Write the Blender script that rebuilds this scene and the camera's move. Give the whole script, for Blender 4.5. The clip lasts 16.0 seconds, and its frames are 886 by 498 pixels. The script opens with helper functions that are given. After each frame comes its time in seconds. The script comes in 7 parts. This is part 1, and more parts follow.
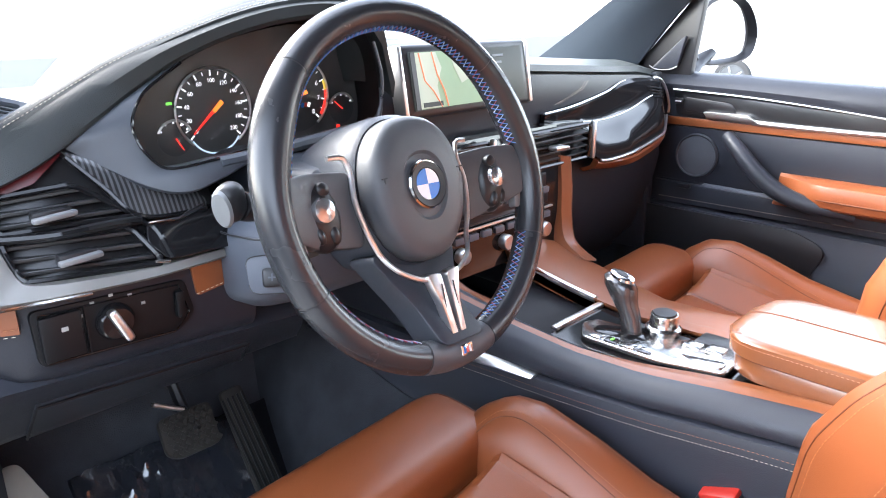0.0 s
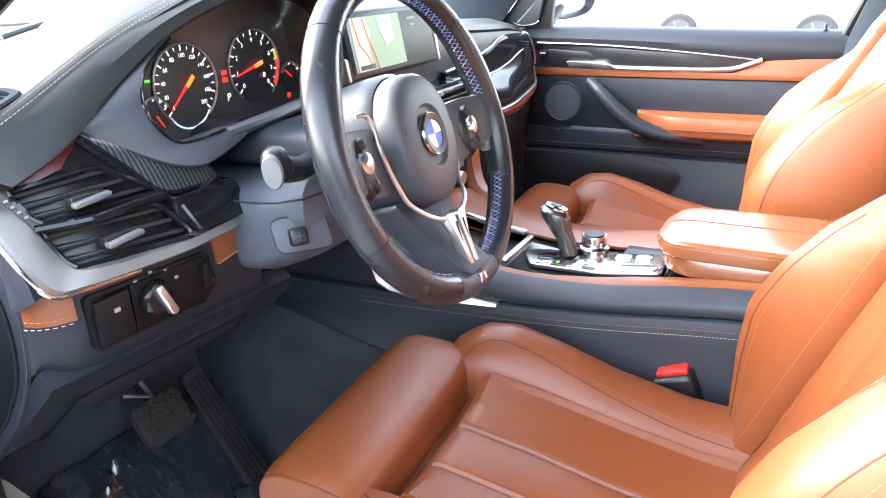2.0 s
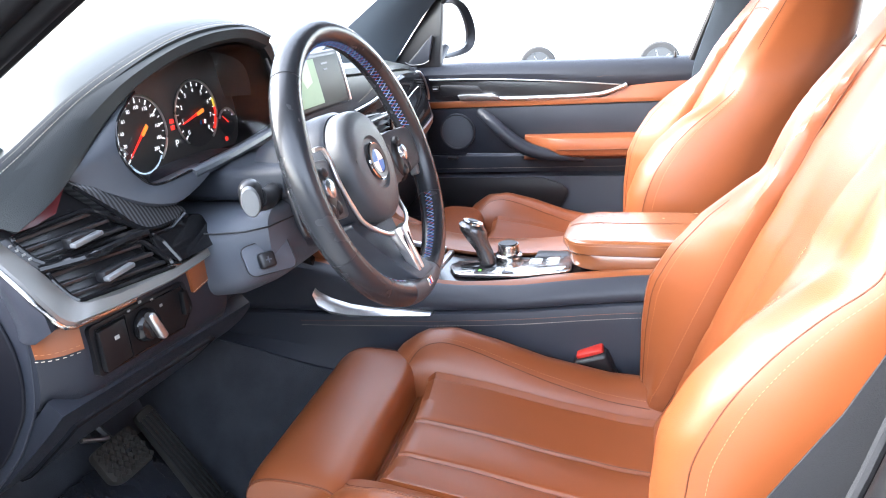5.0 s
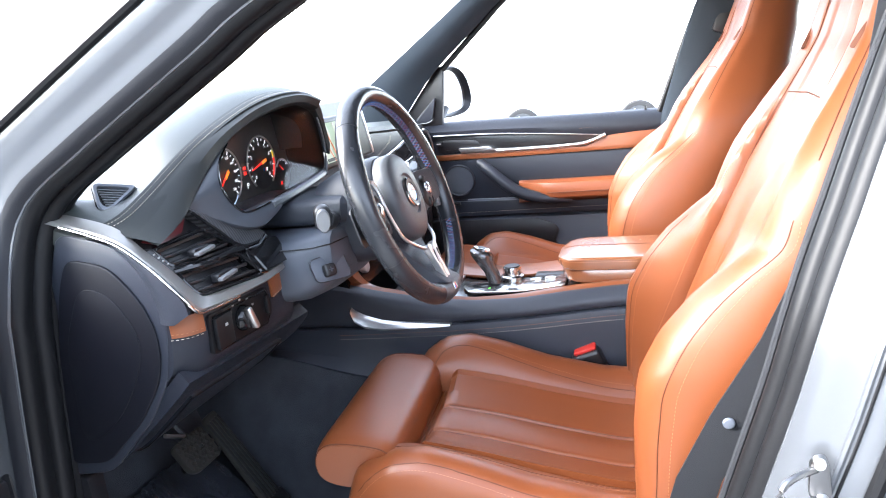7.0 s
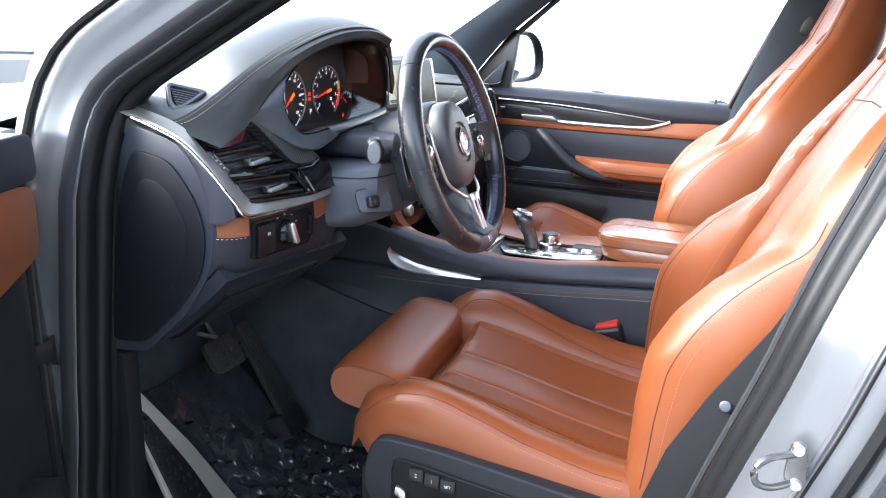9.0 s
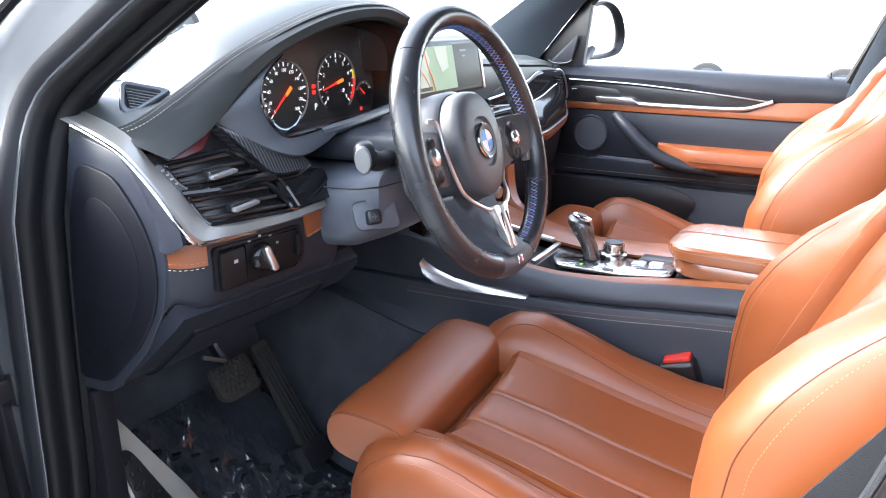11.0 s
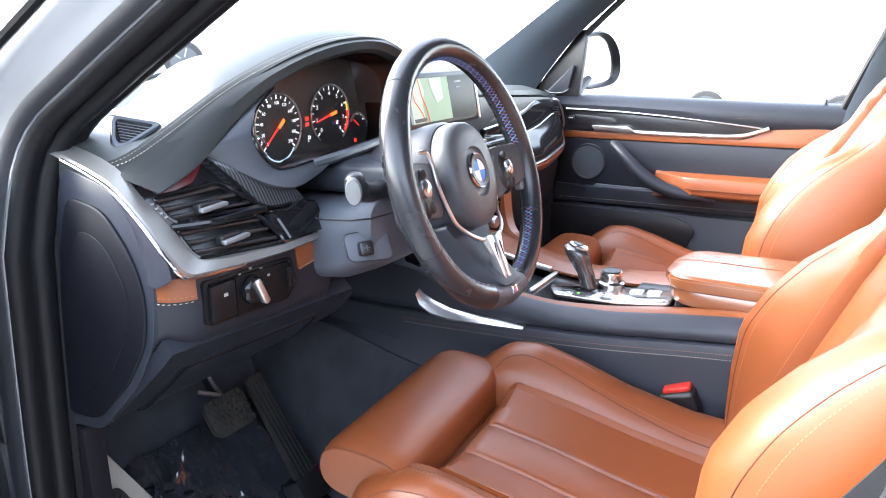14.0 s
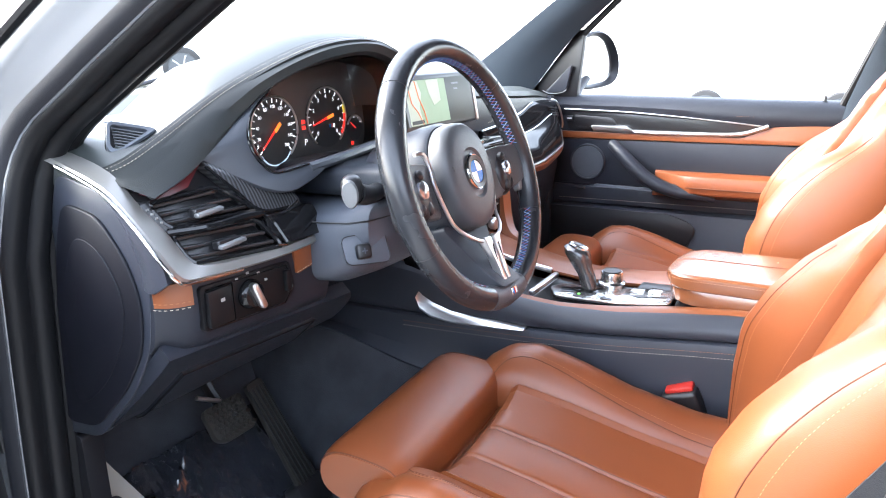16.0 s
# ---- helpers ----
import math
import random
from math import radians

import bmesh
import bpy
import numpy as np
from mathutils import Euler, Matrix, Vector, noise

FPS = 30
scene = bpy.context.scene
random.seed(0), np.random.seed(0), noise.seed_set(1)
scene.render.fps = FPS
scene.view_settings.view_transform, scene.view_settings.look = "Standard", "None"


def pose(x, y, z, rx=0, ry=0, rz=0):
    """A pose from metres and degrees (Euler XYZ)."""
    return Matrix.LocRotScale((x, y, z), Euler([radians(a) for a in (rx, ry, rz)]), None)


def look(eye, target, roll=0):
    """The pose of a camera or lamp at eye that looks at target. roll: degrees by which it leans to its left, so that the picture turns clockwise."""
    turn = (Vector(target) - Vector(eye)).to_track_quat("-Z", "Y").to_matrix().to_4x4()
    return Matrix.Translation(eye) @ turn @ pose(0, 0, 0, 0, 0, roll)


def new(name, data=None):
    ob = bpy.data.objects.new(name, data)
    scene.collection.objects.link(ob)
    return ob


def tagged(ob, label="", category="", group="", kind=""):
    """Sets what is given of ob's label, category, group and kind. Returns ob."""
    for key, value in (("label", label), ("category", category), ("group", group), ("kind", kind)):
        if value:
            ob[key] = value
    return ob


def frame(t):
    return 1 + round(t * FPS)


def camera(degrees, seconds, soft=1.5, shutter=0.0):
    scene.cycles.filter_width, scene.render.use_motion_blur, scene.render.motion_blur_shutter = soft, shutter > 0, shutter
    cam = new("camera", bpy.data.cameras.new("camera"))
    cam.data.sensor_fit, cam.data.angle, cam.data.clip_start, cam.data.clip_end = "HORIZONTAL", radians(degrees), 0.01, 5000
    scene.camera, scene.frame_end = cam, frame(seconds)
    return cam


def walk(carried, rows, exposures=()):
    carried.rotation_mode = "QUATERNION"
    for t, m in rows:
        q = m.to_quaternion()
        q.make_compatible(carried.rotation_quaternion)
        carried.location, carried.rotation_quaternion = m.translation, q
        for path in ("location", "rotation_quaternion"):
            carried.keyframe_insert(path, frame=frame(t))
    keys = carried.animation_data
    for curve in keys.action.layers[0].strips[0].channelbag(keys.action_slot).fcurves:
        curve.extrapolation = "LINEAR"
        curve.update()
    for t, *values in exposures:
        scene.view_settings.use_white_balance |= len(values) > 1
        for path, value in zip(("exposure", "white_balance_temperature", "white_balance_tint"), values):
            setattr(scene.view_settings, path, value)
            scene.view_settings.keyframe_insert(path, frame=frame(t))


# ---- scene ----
cam = camera(63.9, 16.0, soft=1.0)
PATH = [
    (0, (-0.856, -0.49, 1.184), (0.498, 0.839, 0.552), -0.3),
    (0.5, (-0.932, -0.461, 1.185), (0.532, 0.726, 0.517), -3.5),
    (1, (-1.022, -0.421, 1.182), (0.524, 0.635, 0.479), -4.4),
    (1.5, (-1.067, -0.397, 1.192), (0.571, 0.495, 0.471), -3.5),
    (2, (-1.051, -0.377, 1.186), (0.579, 0.53, 0.464), -2.6),
    (2.5, (-1.009, -0.38, 1.19), (0.697, 0.42, 0.521), -1.8),
    (3, (-1.03, -0.367, 1.191), (0.693, 0.399, 0.523), -2.7),
    (3.5, (-1.098, -0.345, 1.191), (0.652, 0.344, 0.511), -5.2),
    (4, (-1.152, -0.334, 1.197), (0.616, 0.309, 0.517), -5.1),
    (4.2, (-1.163, -0.337, 1.202), (0.615, 0.284, 0.528), -5.8),
    (6.3, (-1.319, -0.405, 1.198), (0.487, 0.226, 0.616), -2.7),
    (6.5, (-1.356, -0.41, 1.203), (0.449, 0.236, 0.633), -3.4),
    (7, (-1.458, -0.388, 1.205), (0.39, 0.209, 0.726), -6.3),
    (7.5, (-1.52, -0.396, 1.187), (0.36, 0.16, 0.79), -4.6),
    (8, (-1.546, -0.408, 1.18), (0.331, 0.153, 0.78), -2.4),
    (8.5, (-1.549, -0.42, 1.183), (0.312, 0.165, 0.743), 2.1),
    (9, (-1.495, -0.42, 1.184), (0.283, 0.301, 0.62), 2.3),
    (9.5, (-1.398, -0.421, 1.184), (0.307, 0.444, 0.597), 1.7),
    (10, (-1.315, -0.432, 1.177), (0.345, 0.494, 0.554), 1.5),
    (10.2, (-1.275, -0.439, 1.185), (0.358, 0.514, 0.536), 0.5),
    (12.3, (-1.224, -0.438, 1.184), (0.408, 0.567, 0.613), -1.2),
    (12.5, (-1.225, -0.44, 1.186), (0.4, 0.575, 0.613), -1.3),
    (13, (-1.228, -0.44, 1.188), (0.393, 0.585, 0.622), -0.8),
    (13.5, (-1.226, -0.444, 1.187), (0.416, 0.556, 0.634), -0.7),
    (14, (-1.222, -0.447, 1.184), (0.426, 0.545, 0.638), -0.9),
    (14.5, (-1.218, -0.448, 1.184), (0.439, 0.533, 0.642), -0.8),
    (15, (-1.212, -0.447, 1.181), (0.448, 0.527, 0.638), -1.3),
    (15.5, (-1.215, -0.445, 1.182), (0.437, 0.544, 0.64), -1.2),
    (16, (-1.215, -0.448, 1.181), (0.433, 0.549, 0.643), -1.7),
]
walk(cam, [(t, look(eye, target, roll)) for t, eye, target, roll in PATH], [(0, 4.03, 6410, 10), (1.0, 4.19, 6460, 10), (2.5, 4.22, 6430, 10), (4.0, 4.13, 6370, 10), (6.5, 3.88, 6270, 10), (8.0, 3.70, 6220, 10), (9.0, 3.49, 6270, 10), (10.2, 3.68, 6320, 10), (12.3, 3.99, 6320, 10), (16.0, 4.03, 6320, 10)])

from mathutils.bvhtree import BVHTree

# ---- world, sun, exposure ----
world = bpy.data.worlds.new("overcast_sky")
scene.world = world
world.use_nodes = True
wn = world.node_tree.nodes
sky = wn.new("ShaderNodeTexSky")
sky.sky_type = "NISHITA"
sky.sun_disc = False
sky.sun_elevation, sky.sun_rotation = radians(32), radians(-22)
sky.dust_density, sky.air_density, sky.ozone_density = 1.4, 1.0, 1.0
wn["Background"].inputs["Strength"].default_value = 0.15
cloud = wn.new("ShaderNodeHueSaturation")
cloud.inputs["Saturation"].default_value = 0.5
world.node_tree.links.new(sky.outputs["Color"], cloud.inputs["Color"])
world.node_tree.links.new(cloud.outputs["Color"], wn["Background"].inputs["Color"])
sun_data = bpy.data.lights.new("sun", "SUN")
sun_data.energy, sun_data.angle, sun_data.color = 1.05, radians(40), (1.0, 0.985, 0.95)
sun = new("sun", sun_data)
sun.matrix_world = look((-1.6, 4.0, 2.7), (0, 0, 0))


# ---- materials ----
def mat(name, color, rough=0.5, metal=0.0, coat=0.0, grain=0.0, grain_scale=600.0, vary=0.12, vary_scale=6.0,
        emit=0.0, spec=0.5, sheen=0.0, wear=0.0, cells=False, wrinkle=0.0):
    """A plain dielectric or metal with fine relief, and tone and gloss that wander at a larger scale."""
    m = bpy.data.materials.new(name)
    m.use_nodes = True
    nt = m.node_tree
    b = nt.nodes["Principled BSDF"]
    b.inputs["Roughness"].default_value = rough
    b.inputs["Metallic"].default_value = metal
    b.inputs["Coat Weight"].default_value = coat
    b.inputs["Coat Roughness"].default_value = max(0.08, rough * 0.75) if rough > 0.25 else 0.08
    b.inputs["Specular IOR Level"].default_value = spec
    b.inputs["Sheen Weight"].default_value = sheen
    b.inputs["Base Color"].default_value = (*color, 1)
    tc = nt.nodes.new("ShaderNodeTexCoord")
    if vary:
        big = nt.nodes.new("ShaderNodeTexNoise")
        big.inputs["Scale"].default_value, big.inputs["Detail"].default_value = vary_scale, 6
        nt.links.new(tc.outputs["Object"], big.inputs["Vector"])
        ramp = nt.nodes.new("ShaderNodeMapRange")
        ramp.inputs["From Min"].default_value, ramp.inputs["From Max"].default_value = 0.2, 0.8
        ramp.inputs["To Min"].default_value, ramp.inputs["To Max"].default_value = 1 - vary, 1 + vary
        nt.links.new(big.outputs["Fac"], ramp.inputs["Value"])
        mul = nt.nodes.new("ShaderNodeVectorMath")
        mul.operation = "SCALE"
        mul.inputs[0].default_value = color
        nt.links.new(ramp.outputs["Result"], mul.inputs["Scale"])
        nt.links.new(mul.outputs["Vector"], b.inputs["Base Color"])
        rr = nt.nodes.new("ShaderNodeMapRange")
        rr.inputs["From Min"].default_value, rr.inputs["From Max"].default_value = 0.2, 0.8
        rr.inputs["To Min"].default_value, rr.inputs["To Max"].default_value = max(rough - 0.03 - wear, 0.02), min(rough + 0.03 + wear, 1)
        mid = nt.nodes.new("ShaderNodeTexNoise")
        mid.inputs["Scale"].default_value, mid.inputs["Detail"].default_value = vary_scale * 4, 4
        nt.links.new(tc.outputs["Object"], mid.inputs["Vector"])
        nt.links.new(mid.outputs["Fac"], rr.inputs["Value"])
        nt.links.new(rr.outputs["Result"], b.inputs["Roughness"])
    if grain:
        if cells:
            g = nt.nodes.new("ShaderNodeTexVoronoi")
            g.feature = "DISTANCE_TO_EDGE"
            out = g.outputs["Distance"]
        else:
            g = nt.nodes.new("ShaderNodeTexNoise")
            g.inputs["Detail"].default_value = 3
            out = g.outputs["Fac"]
        g.inputs["Scale"].default_value = grain_scale
        nt.links.new(tc.outputs["Object"], g.inputs["Vector"])
        bump = nt.nodes.new("ShaderNodeBump")
        bump.inputs["Strength"].default_value, bump.inputs["Distance"].default_value = grain, 0.001
        nt.links.new(out, bump.inputs["Height"])
        nt.links.new(bump.outputs["Normal"], b.inputs["Normal"])
    if wrinkle:
        wr = nt.nodes.new("ShaderNodeTexNoise")
        wr.inputs["Scale"].default_value, wr.inputs["Detail"].default_value, wr.inputs["Distortion"].default_value = 26, 4, 0.6
        nt.links.new(tc.outputs["Object"], wr.inputs["Vector"])
        fold = nt.nodes.new("ShaderNodeBump")
        fold.inputs["Strength"].default_value, fold.inputs["Distance"].default_value = wrinkle, 0.006
        nt.links.new(wr.outputs["Fac"], fold.inputs["Height"])
        nt.links.new(fold.outputs["Normal"], bump.inputs["Normal"])
    if emit:
        b.inputs["Emission Color"].default_value = (*color, 1)
        b.inputs["Emission Strength"].default_value = emit
    return m


def ribbed(name, dark, light, scale, rough=0.3):
    """Woven carbon fibre: fine slanted ribs of two tones under lacquer."""
    m = mat(name, dark, rough, coat=0.8, vary=0)
    nt = m.node_tree
    tc = nt.nodes.new("ShaderNodeTexCoord")
    w = nt.nodes.new("ShaderNodeTexWave")
    w.wave_type, w.bands_direction = "BANDS", "X"
    w.inputs["Scale"].default_value = scale
    r = nt.nodes.new("ShaderNodeValToRGB")
    r.color_ramp.elements[0].color, r.color_ramp.elements[1].color = (*dark, 1), (*light, 1)
    r.color_ramp.elements[0].position, r.color_ramp.elements[1].position = 0.35, 0.7
    nt.links.new(tc.outputs["Object"], w.inputs["Vector"])
    nt.links.new(w.outputs["Fac"], r.inputs["Fac"])
    nt.links.new(r.outputs["Color"], nt.nodes["Principled BSDF"].inputs["Base Color"])
    return m


ORANGE = mat("tan_leather", (0.218, 0.0595, 0.0182), 0.38, coat=0.06, spec=0.5, grain=0.14, grain_scale=520, cells=True, wrinkle=0.012, wear=-0.02, vary=0.05, vary_scale=4)
ORANGE_TRIM = mat("tan_leather_trim", (0.225, 0.070, 0.025), 0.34, coat=0.2, grain=0.12, grain_scale=520, cells=True, vary=0.05)
PALE_STITCH = mat("pale_thread", (0.56, 0.50, 0.40), 0.8, vary=0)
SEAM = mat("tan_seam", (0.110, 0.030, 0.010), 0.7, vary=0)
TAN_STITCH = mat("tan_thread", (0.36, 0.150, 0.070), 0.8, vary=0)
DASH = mat("dash_leather", (0.021, 0.024, 0.032), 0.37, spec=0.34, grain=0.3, grain_scale=700, cells=True, vary=0.10)
CONSOLE = mat("console_leather", (0.036, 0.041, 0.053), 0.38, spec=0.4, grain=0.3, grain_scale=700, cells=True, vary=0.08)
ENDROLL = mat("end_roll_plastic", (0.030, 0.034, 0.045), 0.30, grain=0.15, grain_scale=900, cells=True, vary=0.06)
STRIPFACE = mat("satin_strip_face", (0.270, 0.262, 0.245), 0.38, metal=0.60, grain=0.05, grain_scale=900, vary=0.04, vary_scale=20)
BEZEL = mat("bezel_plastic", (0.050, 0.056, 0.068), 0.36, grain=0.2, grain_scale=900, cells=True, vary=0.06)
PADTOP = mat("dash_top_leather", (0.040, 0.047, 0.046), 0.46, coat=0.0, grain=0.25, grain_scale=700, cells=True, vary=0.06, spec=0.6)
COLUMN = mat("column_plastic", (0.074, 0.083, 0.102), 0.42, grain=0.2, grain_scale=900, cells=True, vary=0.06)
DARK = mat("soft_plastic", (0.027, 0.031, 0.040), 0.42, spec=0.4, grain=0.3, grain_scale=800, cells=True, vary=0.12)
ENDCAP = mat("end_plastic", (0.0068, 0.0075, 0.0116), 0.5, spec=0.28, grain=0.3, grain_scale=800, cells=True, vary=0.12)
MIDGREY = mat("grey_plastic", (0.120, 0.134, 0.160), 0.40, grain=0.2, grain_scale=900, cells=True, vary=0.08)
BLACK = mat("black_plastic", (0.014, 0.014, 0.016), 0.38, vary=0.1)
HOOD = mat("hood_leather", (0.026, 0.029, 0.029), 0.46, spec=0.26, grain=0.35, grain_scale=600, cells=True, vary=0.08)
PANEL = mat("matt_black_panel", (0.010, 0.010, 0.012), 0.6, vary=0.05, spec=0.2)
GLOSSPANEL = mat("satin_black_panel", (0.009, 0.009, 0.010), 0.42, vary=0.03, spec=0.22)
COVER = mat("seat_cover_plastic", (0.017, 0.018, 0.022), 0.48, grain=0.2, grain_scale=900, cells=True, vary=0.06, spec=0.3)
GLOSS = mat("gloss_black", (0.010, 0.010, 0.011), 0.10, coat=0.0, vary=0, spec=0.4)
CARBON = ribbed("carbon_fibre", (0.008, 0.008, 0.009), (0.085, 0.088, 0.095), 62)
CARBON_DOOR = ribbed("carbon_fibre_door", (0.014, 0.015, 0.017), (0.03, 0.032, 0.035), 300)
SATIN = mat("satin_aluminium", (0.74, 0.73, 0.72), 0.34, metal=1.0, vary=0.05, vary_scale=20)
STEEL = mat("zinc_steel", (0.22, 0.22, 0.225), 0.36, metal=1.0, vary=0.1, vary_scale=60)
TAB = mat("tab_metal", (0.20, 0.205, 0.21), 0.45, metal=0.35, vary=0.05, vary_scale=40)
ALLOY = mat("dark_alloy", (0.07, 0.075, 0.08), 0.45, metal=0.3, vary=0.05)
GUNMETAL = mat("gunmetal", (0.13, 0.13, 0.135), 0.24, metal=0.75, vary=0.03)
POLISHED = mat("polished_plate", (0.62, 0.62, 0.61), 0.22, metal=1.0, vary=0.03)
KNOB = mat("worn_chrome", (0.55, 0.55, 0.56), 0.24, metal=0.9, vary=0.1, vary_scale=60)
CHROME = mat("chrome", (0.75, 0.75, 0.76), 0.1, metal=1.0, vary=0)
RIM = mat("wheel_leather", (0.024, 0.026, 0.030), 0.27, spec=0.55, grain=0.07, grain_scale=1100, cells=True, vary=0.03, wear=-0.02)
PAD = mat("airbag_cover", (0.066, 0.070, 0.077), 0.40, grain=0.3, grain_scale=900, cells=True, vary=0.06)
CARPET = mat("carpet", (0.056, 0.060, 0.070), 0.95, grain=1.0, grain_scale=500, vary=0.3, vary_scale=14, spec=0.1)
FLOORMAT = mat("floor_mat_pile", (0.014, 0.015, 0.019), 0.95, grain=1.0, grain_scale=420, vary=0.3, vary_scale=18, spec=0.1)
RUBBER = mat("rubber", (0.0063, 0.0066, 0.0077), 0.48, spec=0.28, grain=0.15, grain_scale=300, vary=0.1)
PEDAL = mat("worn_rubber", (0.024, 0.022, 0.019), 0.75, grain=0.5, grain_scale=300, vary=0.3, vary_scale=30)
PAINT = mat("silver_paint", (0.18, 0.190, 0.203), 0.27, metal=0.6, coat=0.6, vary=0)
HEADLINER = mat("headliner", (0.036, 0.046, 0.058), 0.95, grain=0.8, grain_scale=900, vary=0.08, spec=0.1)
RED = mat("red_plastic", (0.55, 0.03, 0.02), 0.4, vary=0.05)
FILM = mat("clear_film", (0.022, 0.025, 0.031), 0.12, coat=1.0, grain=1.0, grain_scale=70, vary=0.4, vary_scale=30, spec=0.9)
BRUSHED = mat("brushed_aluminium", (0.30, 0.285, 0.25), 0.42, metal=0.35, grain=0.2, grain_scale=300, vary=0.1, vary_scale=20)
BELT = mat("seat_belt_webbing", (0.013, 0.014, 0.017), 0.8, grain=0.6, grain_scale=900, vary=0.05)
MARK = mat("grey_ink", (0.34, 0.34, 0.33), 0.5, vary=0)
# same tan leather, paler and glossier to stand in for reflected sky
ARM_LEATHER = mat("tan_leather_sky_sheen", (0.230, 0.080, 0.030), 0.26, coat=0.8, spec=0.9, grain=0.10, grain_scale=520, cells=True, vary=0.05, vary_scale=4)
WHITE = mat("white_ink", (0.8, 0.8, 0.8), 0.5, vary=0)
BLUE = mat("blue_enamel", (0.03, 0.17, 0.55), 0.25, coat=0.5, vary=0)
MIRROR = mat("mirror_glass", (0.9, 0.9, 0.9), 0.01, metal=1.0, vary=0)
# dial colour lifted to grey in place of reflections off the cover glass
DIAL = mat("dial_face", (0.055, 0.054, 0.053), 0.4, vary=0)
LIT_WHITE = mat("lit_white", (0.8, 0.8, 0.85), 0.5, vary=0, emit=0.10)
LIT_RED = mat("lit_red", (0.9, 0.03, 0.02), 0.5, vary=0, emit=0.10)
LIT_ORANGE = mat("lit_orange", (1.0, 0.22, 0.03), 0.5, vary=0, emit=0.10)
LIT_GREEN = mat("lit_green", (0.2, 0.9, 0.1), 0.5, vary=0, emit=0.06)
LIT_YELLOW = mat("lit_yellow", (0.8, 0.6, 0.08), 0.5, vary=0, emit=0.05)
AMBIENT = mat("red_ambient_strip", (0.075, 0.006, 0.008), 0.35, vary=0, emit=0.01)
MAP_GREEN = mat("map_green", (0.30, 0.42, 0.28), 0.4, vary=0.05, vary_scale=30, emit=0.02, spec=0.06)
MAP_PALE = mat("map_pale", (0.46, 0.52, 0.42), 0.4, vary=0.05, vary_scale=30, emit=0.03, spec=0.06)
MAP_GREY = mat("screen_grey", (0.075, 0.085, 0.08), 0.45, vary=0, emit=0.02, spec=0.08)
MAP_ROAD = mat("map_road", (0.75, 0.22, 0.10), 0.4, vary=0, emit=0.05)
CONCRETE = mat("concrete", (0.20, 0.20, 0.198), 0.9, grain=0.4, grain_scale=60, vary=0.08, vary_scale=0.6)
CARWHITE = mat("white_car_paint", (0.8, 0.8, 0.8), 0.3, coat=0.5, vary=0.02)
TYRE = mat("tyre", (0.03, 0.03, 0.031), 0.8, vary=0.1)


def pane_material(name, ior=1.35):
    """Clear flat glass: see-through, with a mirror sheen by Fresnel."""
    m = bpy.data.materials.new(name)
    m.use_nodes = True
    nt = m.node_tree
    nt.nodes.remove(nt.nodes["Principled BSDF"])
    clear, shine, mix, fres = (nt.nodes.new("ShaderNode" + k) for k in ("BsdfTransparent", "BsdfGlossy", "MixShader", "Fresnel"))
    shine.inputs["Roughness"].default_value = 0.04
    fres.inputs["IOR"].default_value = ior
    nt.links.new(fres.outputs["Fac"], mix.inputs["Fac"])
    nt.links.new(clear.outputs["BSDF"], mix.inputs[1])
    nt.links.new(shine.outputs["BSDF"], mix.inputs[2])
    nt.links.new(mix.outputs["Shader"], nt.nodes["Material Output"].inputs["Surface"])
    return m


GLASS = pane_material("clear_glass", 1.20)


# ---- builders ----
V = Vector


def thing(name, at, label, category, group="", kind=""):
    """The Empty at the base of a thing, with its tags. at: a place or a whole pose."""
    ob = new(name)
    ob.empty_display_size = 0.05
    ob.matrix_basis = at if isinstance(at, Matrix) else Matrix.Translation(at)
    return tagged(ob, label, category, group, kind)


def link_mesh(name, bm, material, smooth=35):
    bmesh.ops.recalc_face_normals(bm, faces=bm.faces)
    me = bpy.data.meshes.new(name)
    bm.to_mesh(me)
    bm.free()
    me.materials.append(material)
    if smooth:
        me.shade_smooth()
        me.set_sharp_from_angle(angle=radians(smooth))
    return me


def part(name, bm, material, parent, label="", smooth=35, local=False):
    """Links a bmesh in world places (or local ones) as ONE mesh object under a thing or a part."""
    root = parent
    while root.parent:
        root = root.parent
    if not local:
        bm.transform(root.matrix_basis.inverted())
    ob = new(name, link_mesh(name, bm, material, smooth))
    ob.parent = parent
    return tagged(ob, label, kind="stuff" if "stitching" in name or "tread" in name else "")


def structure(name, bm, material, label, category, smooth=35):
    ob = new(name, link_mesh(name, bm, material, smooth))
    return tagged(ob, label, category, kind="structure")


def spline(pts, n, closed=False):
    """n places along a smooth curve through the given ones."""
    p = [V(q) for q in pts]
    k = len(p)
    if closed:
        get = lambda i: p[i % k]
        segs = k
    else:
        get = lambda i: p[min(max(i, 0), k - 1)]
        segs = k - 1
    dense = []
    for i in range(segs):
        a, b, c, d = get(i - 1), get(i), get(i + 1), get(i + 2)
        for j in range(12):
            t = j / 12
            dense.append(0.5 * ((2 * b) + (c - a) * t + (2 * a - 5 * b + 4 * c - d) * t * t + (3 * b - a - 3 * c + d) * t ** 3))
    dense.append(p[0].copy() if closed else p[-1].copy())
    run = [0.0]
    for a, b in zip(dense, dense[1:]):
        run.append(run[-1] + (b - a).length)
    count = n if closed else n - 1
    out, at = [], 0
    for i in range(n):
        goal = run[-1] * i / count
        while at < len(run) - 2 and run[at + 1] < goal:
            at += 1
        span = run[at + 1] - run[at]
        out.append(dense[at].lerp(dense[at + 1], (goal - run[at]) / span if span else 0))
    return out


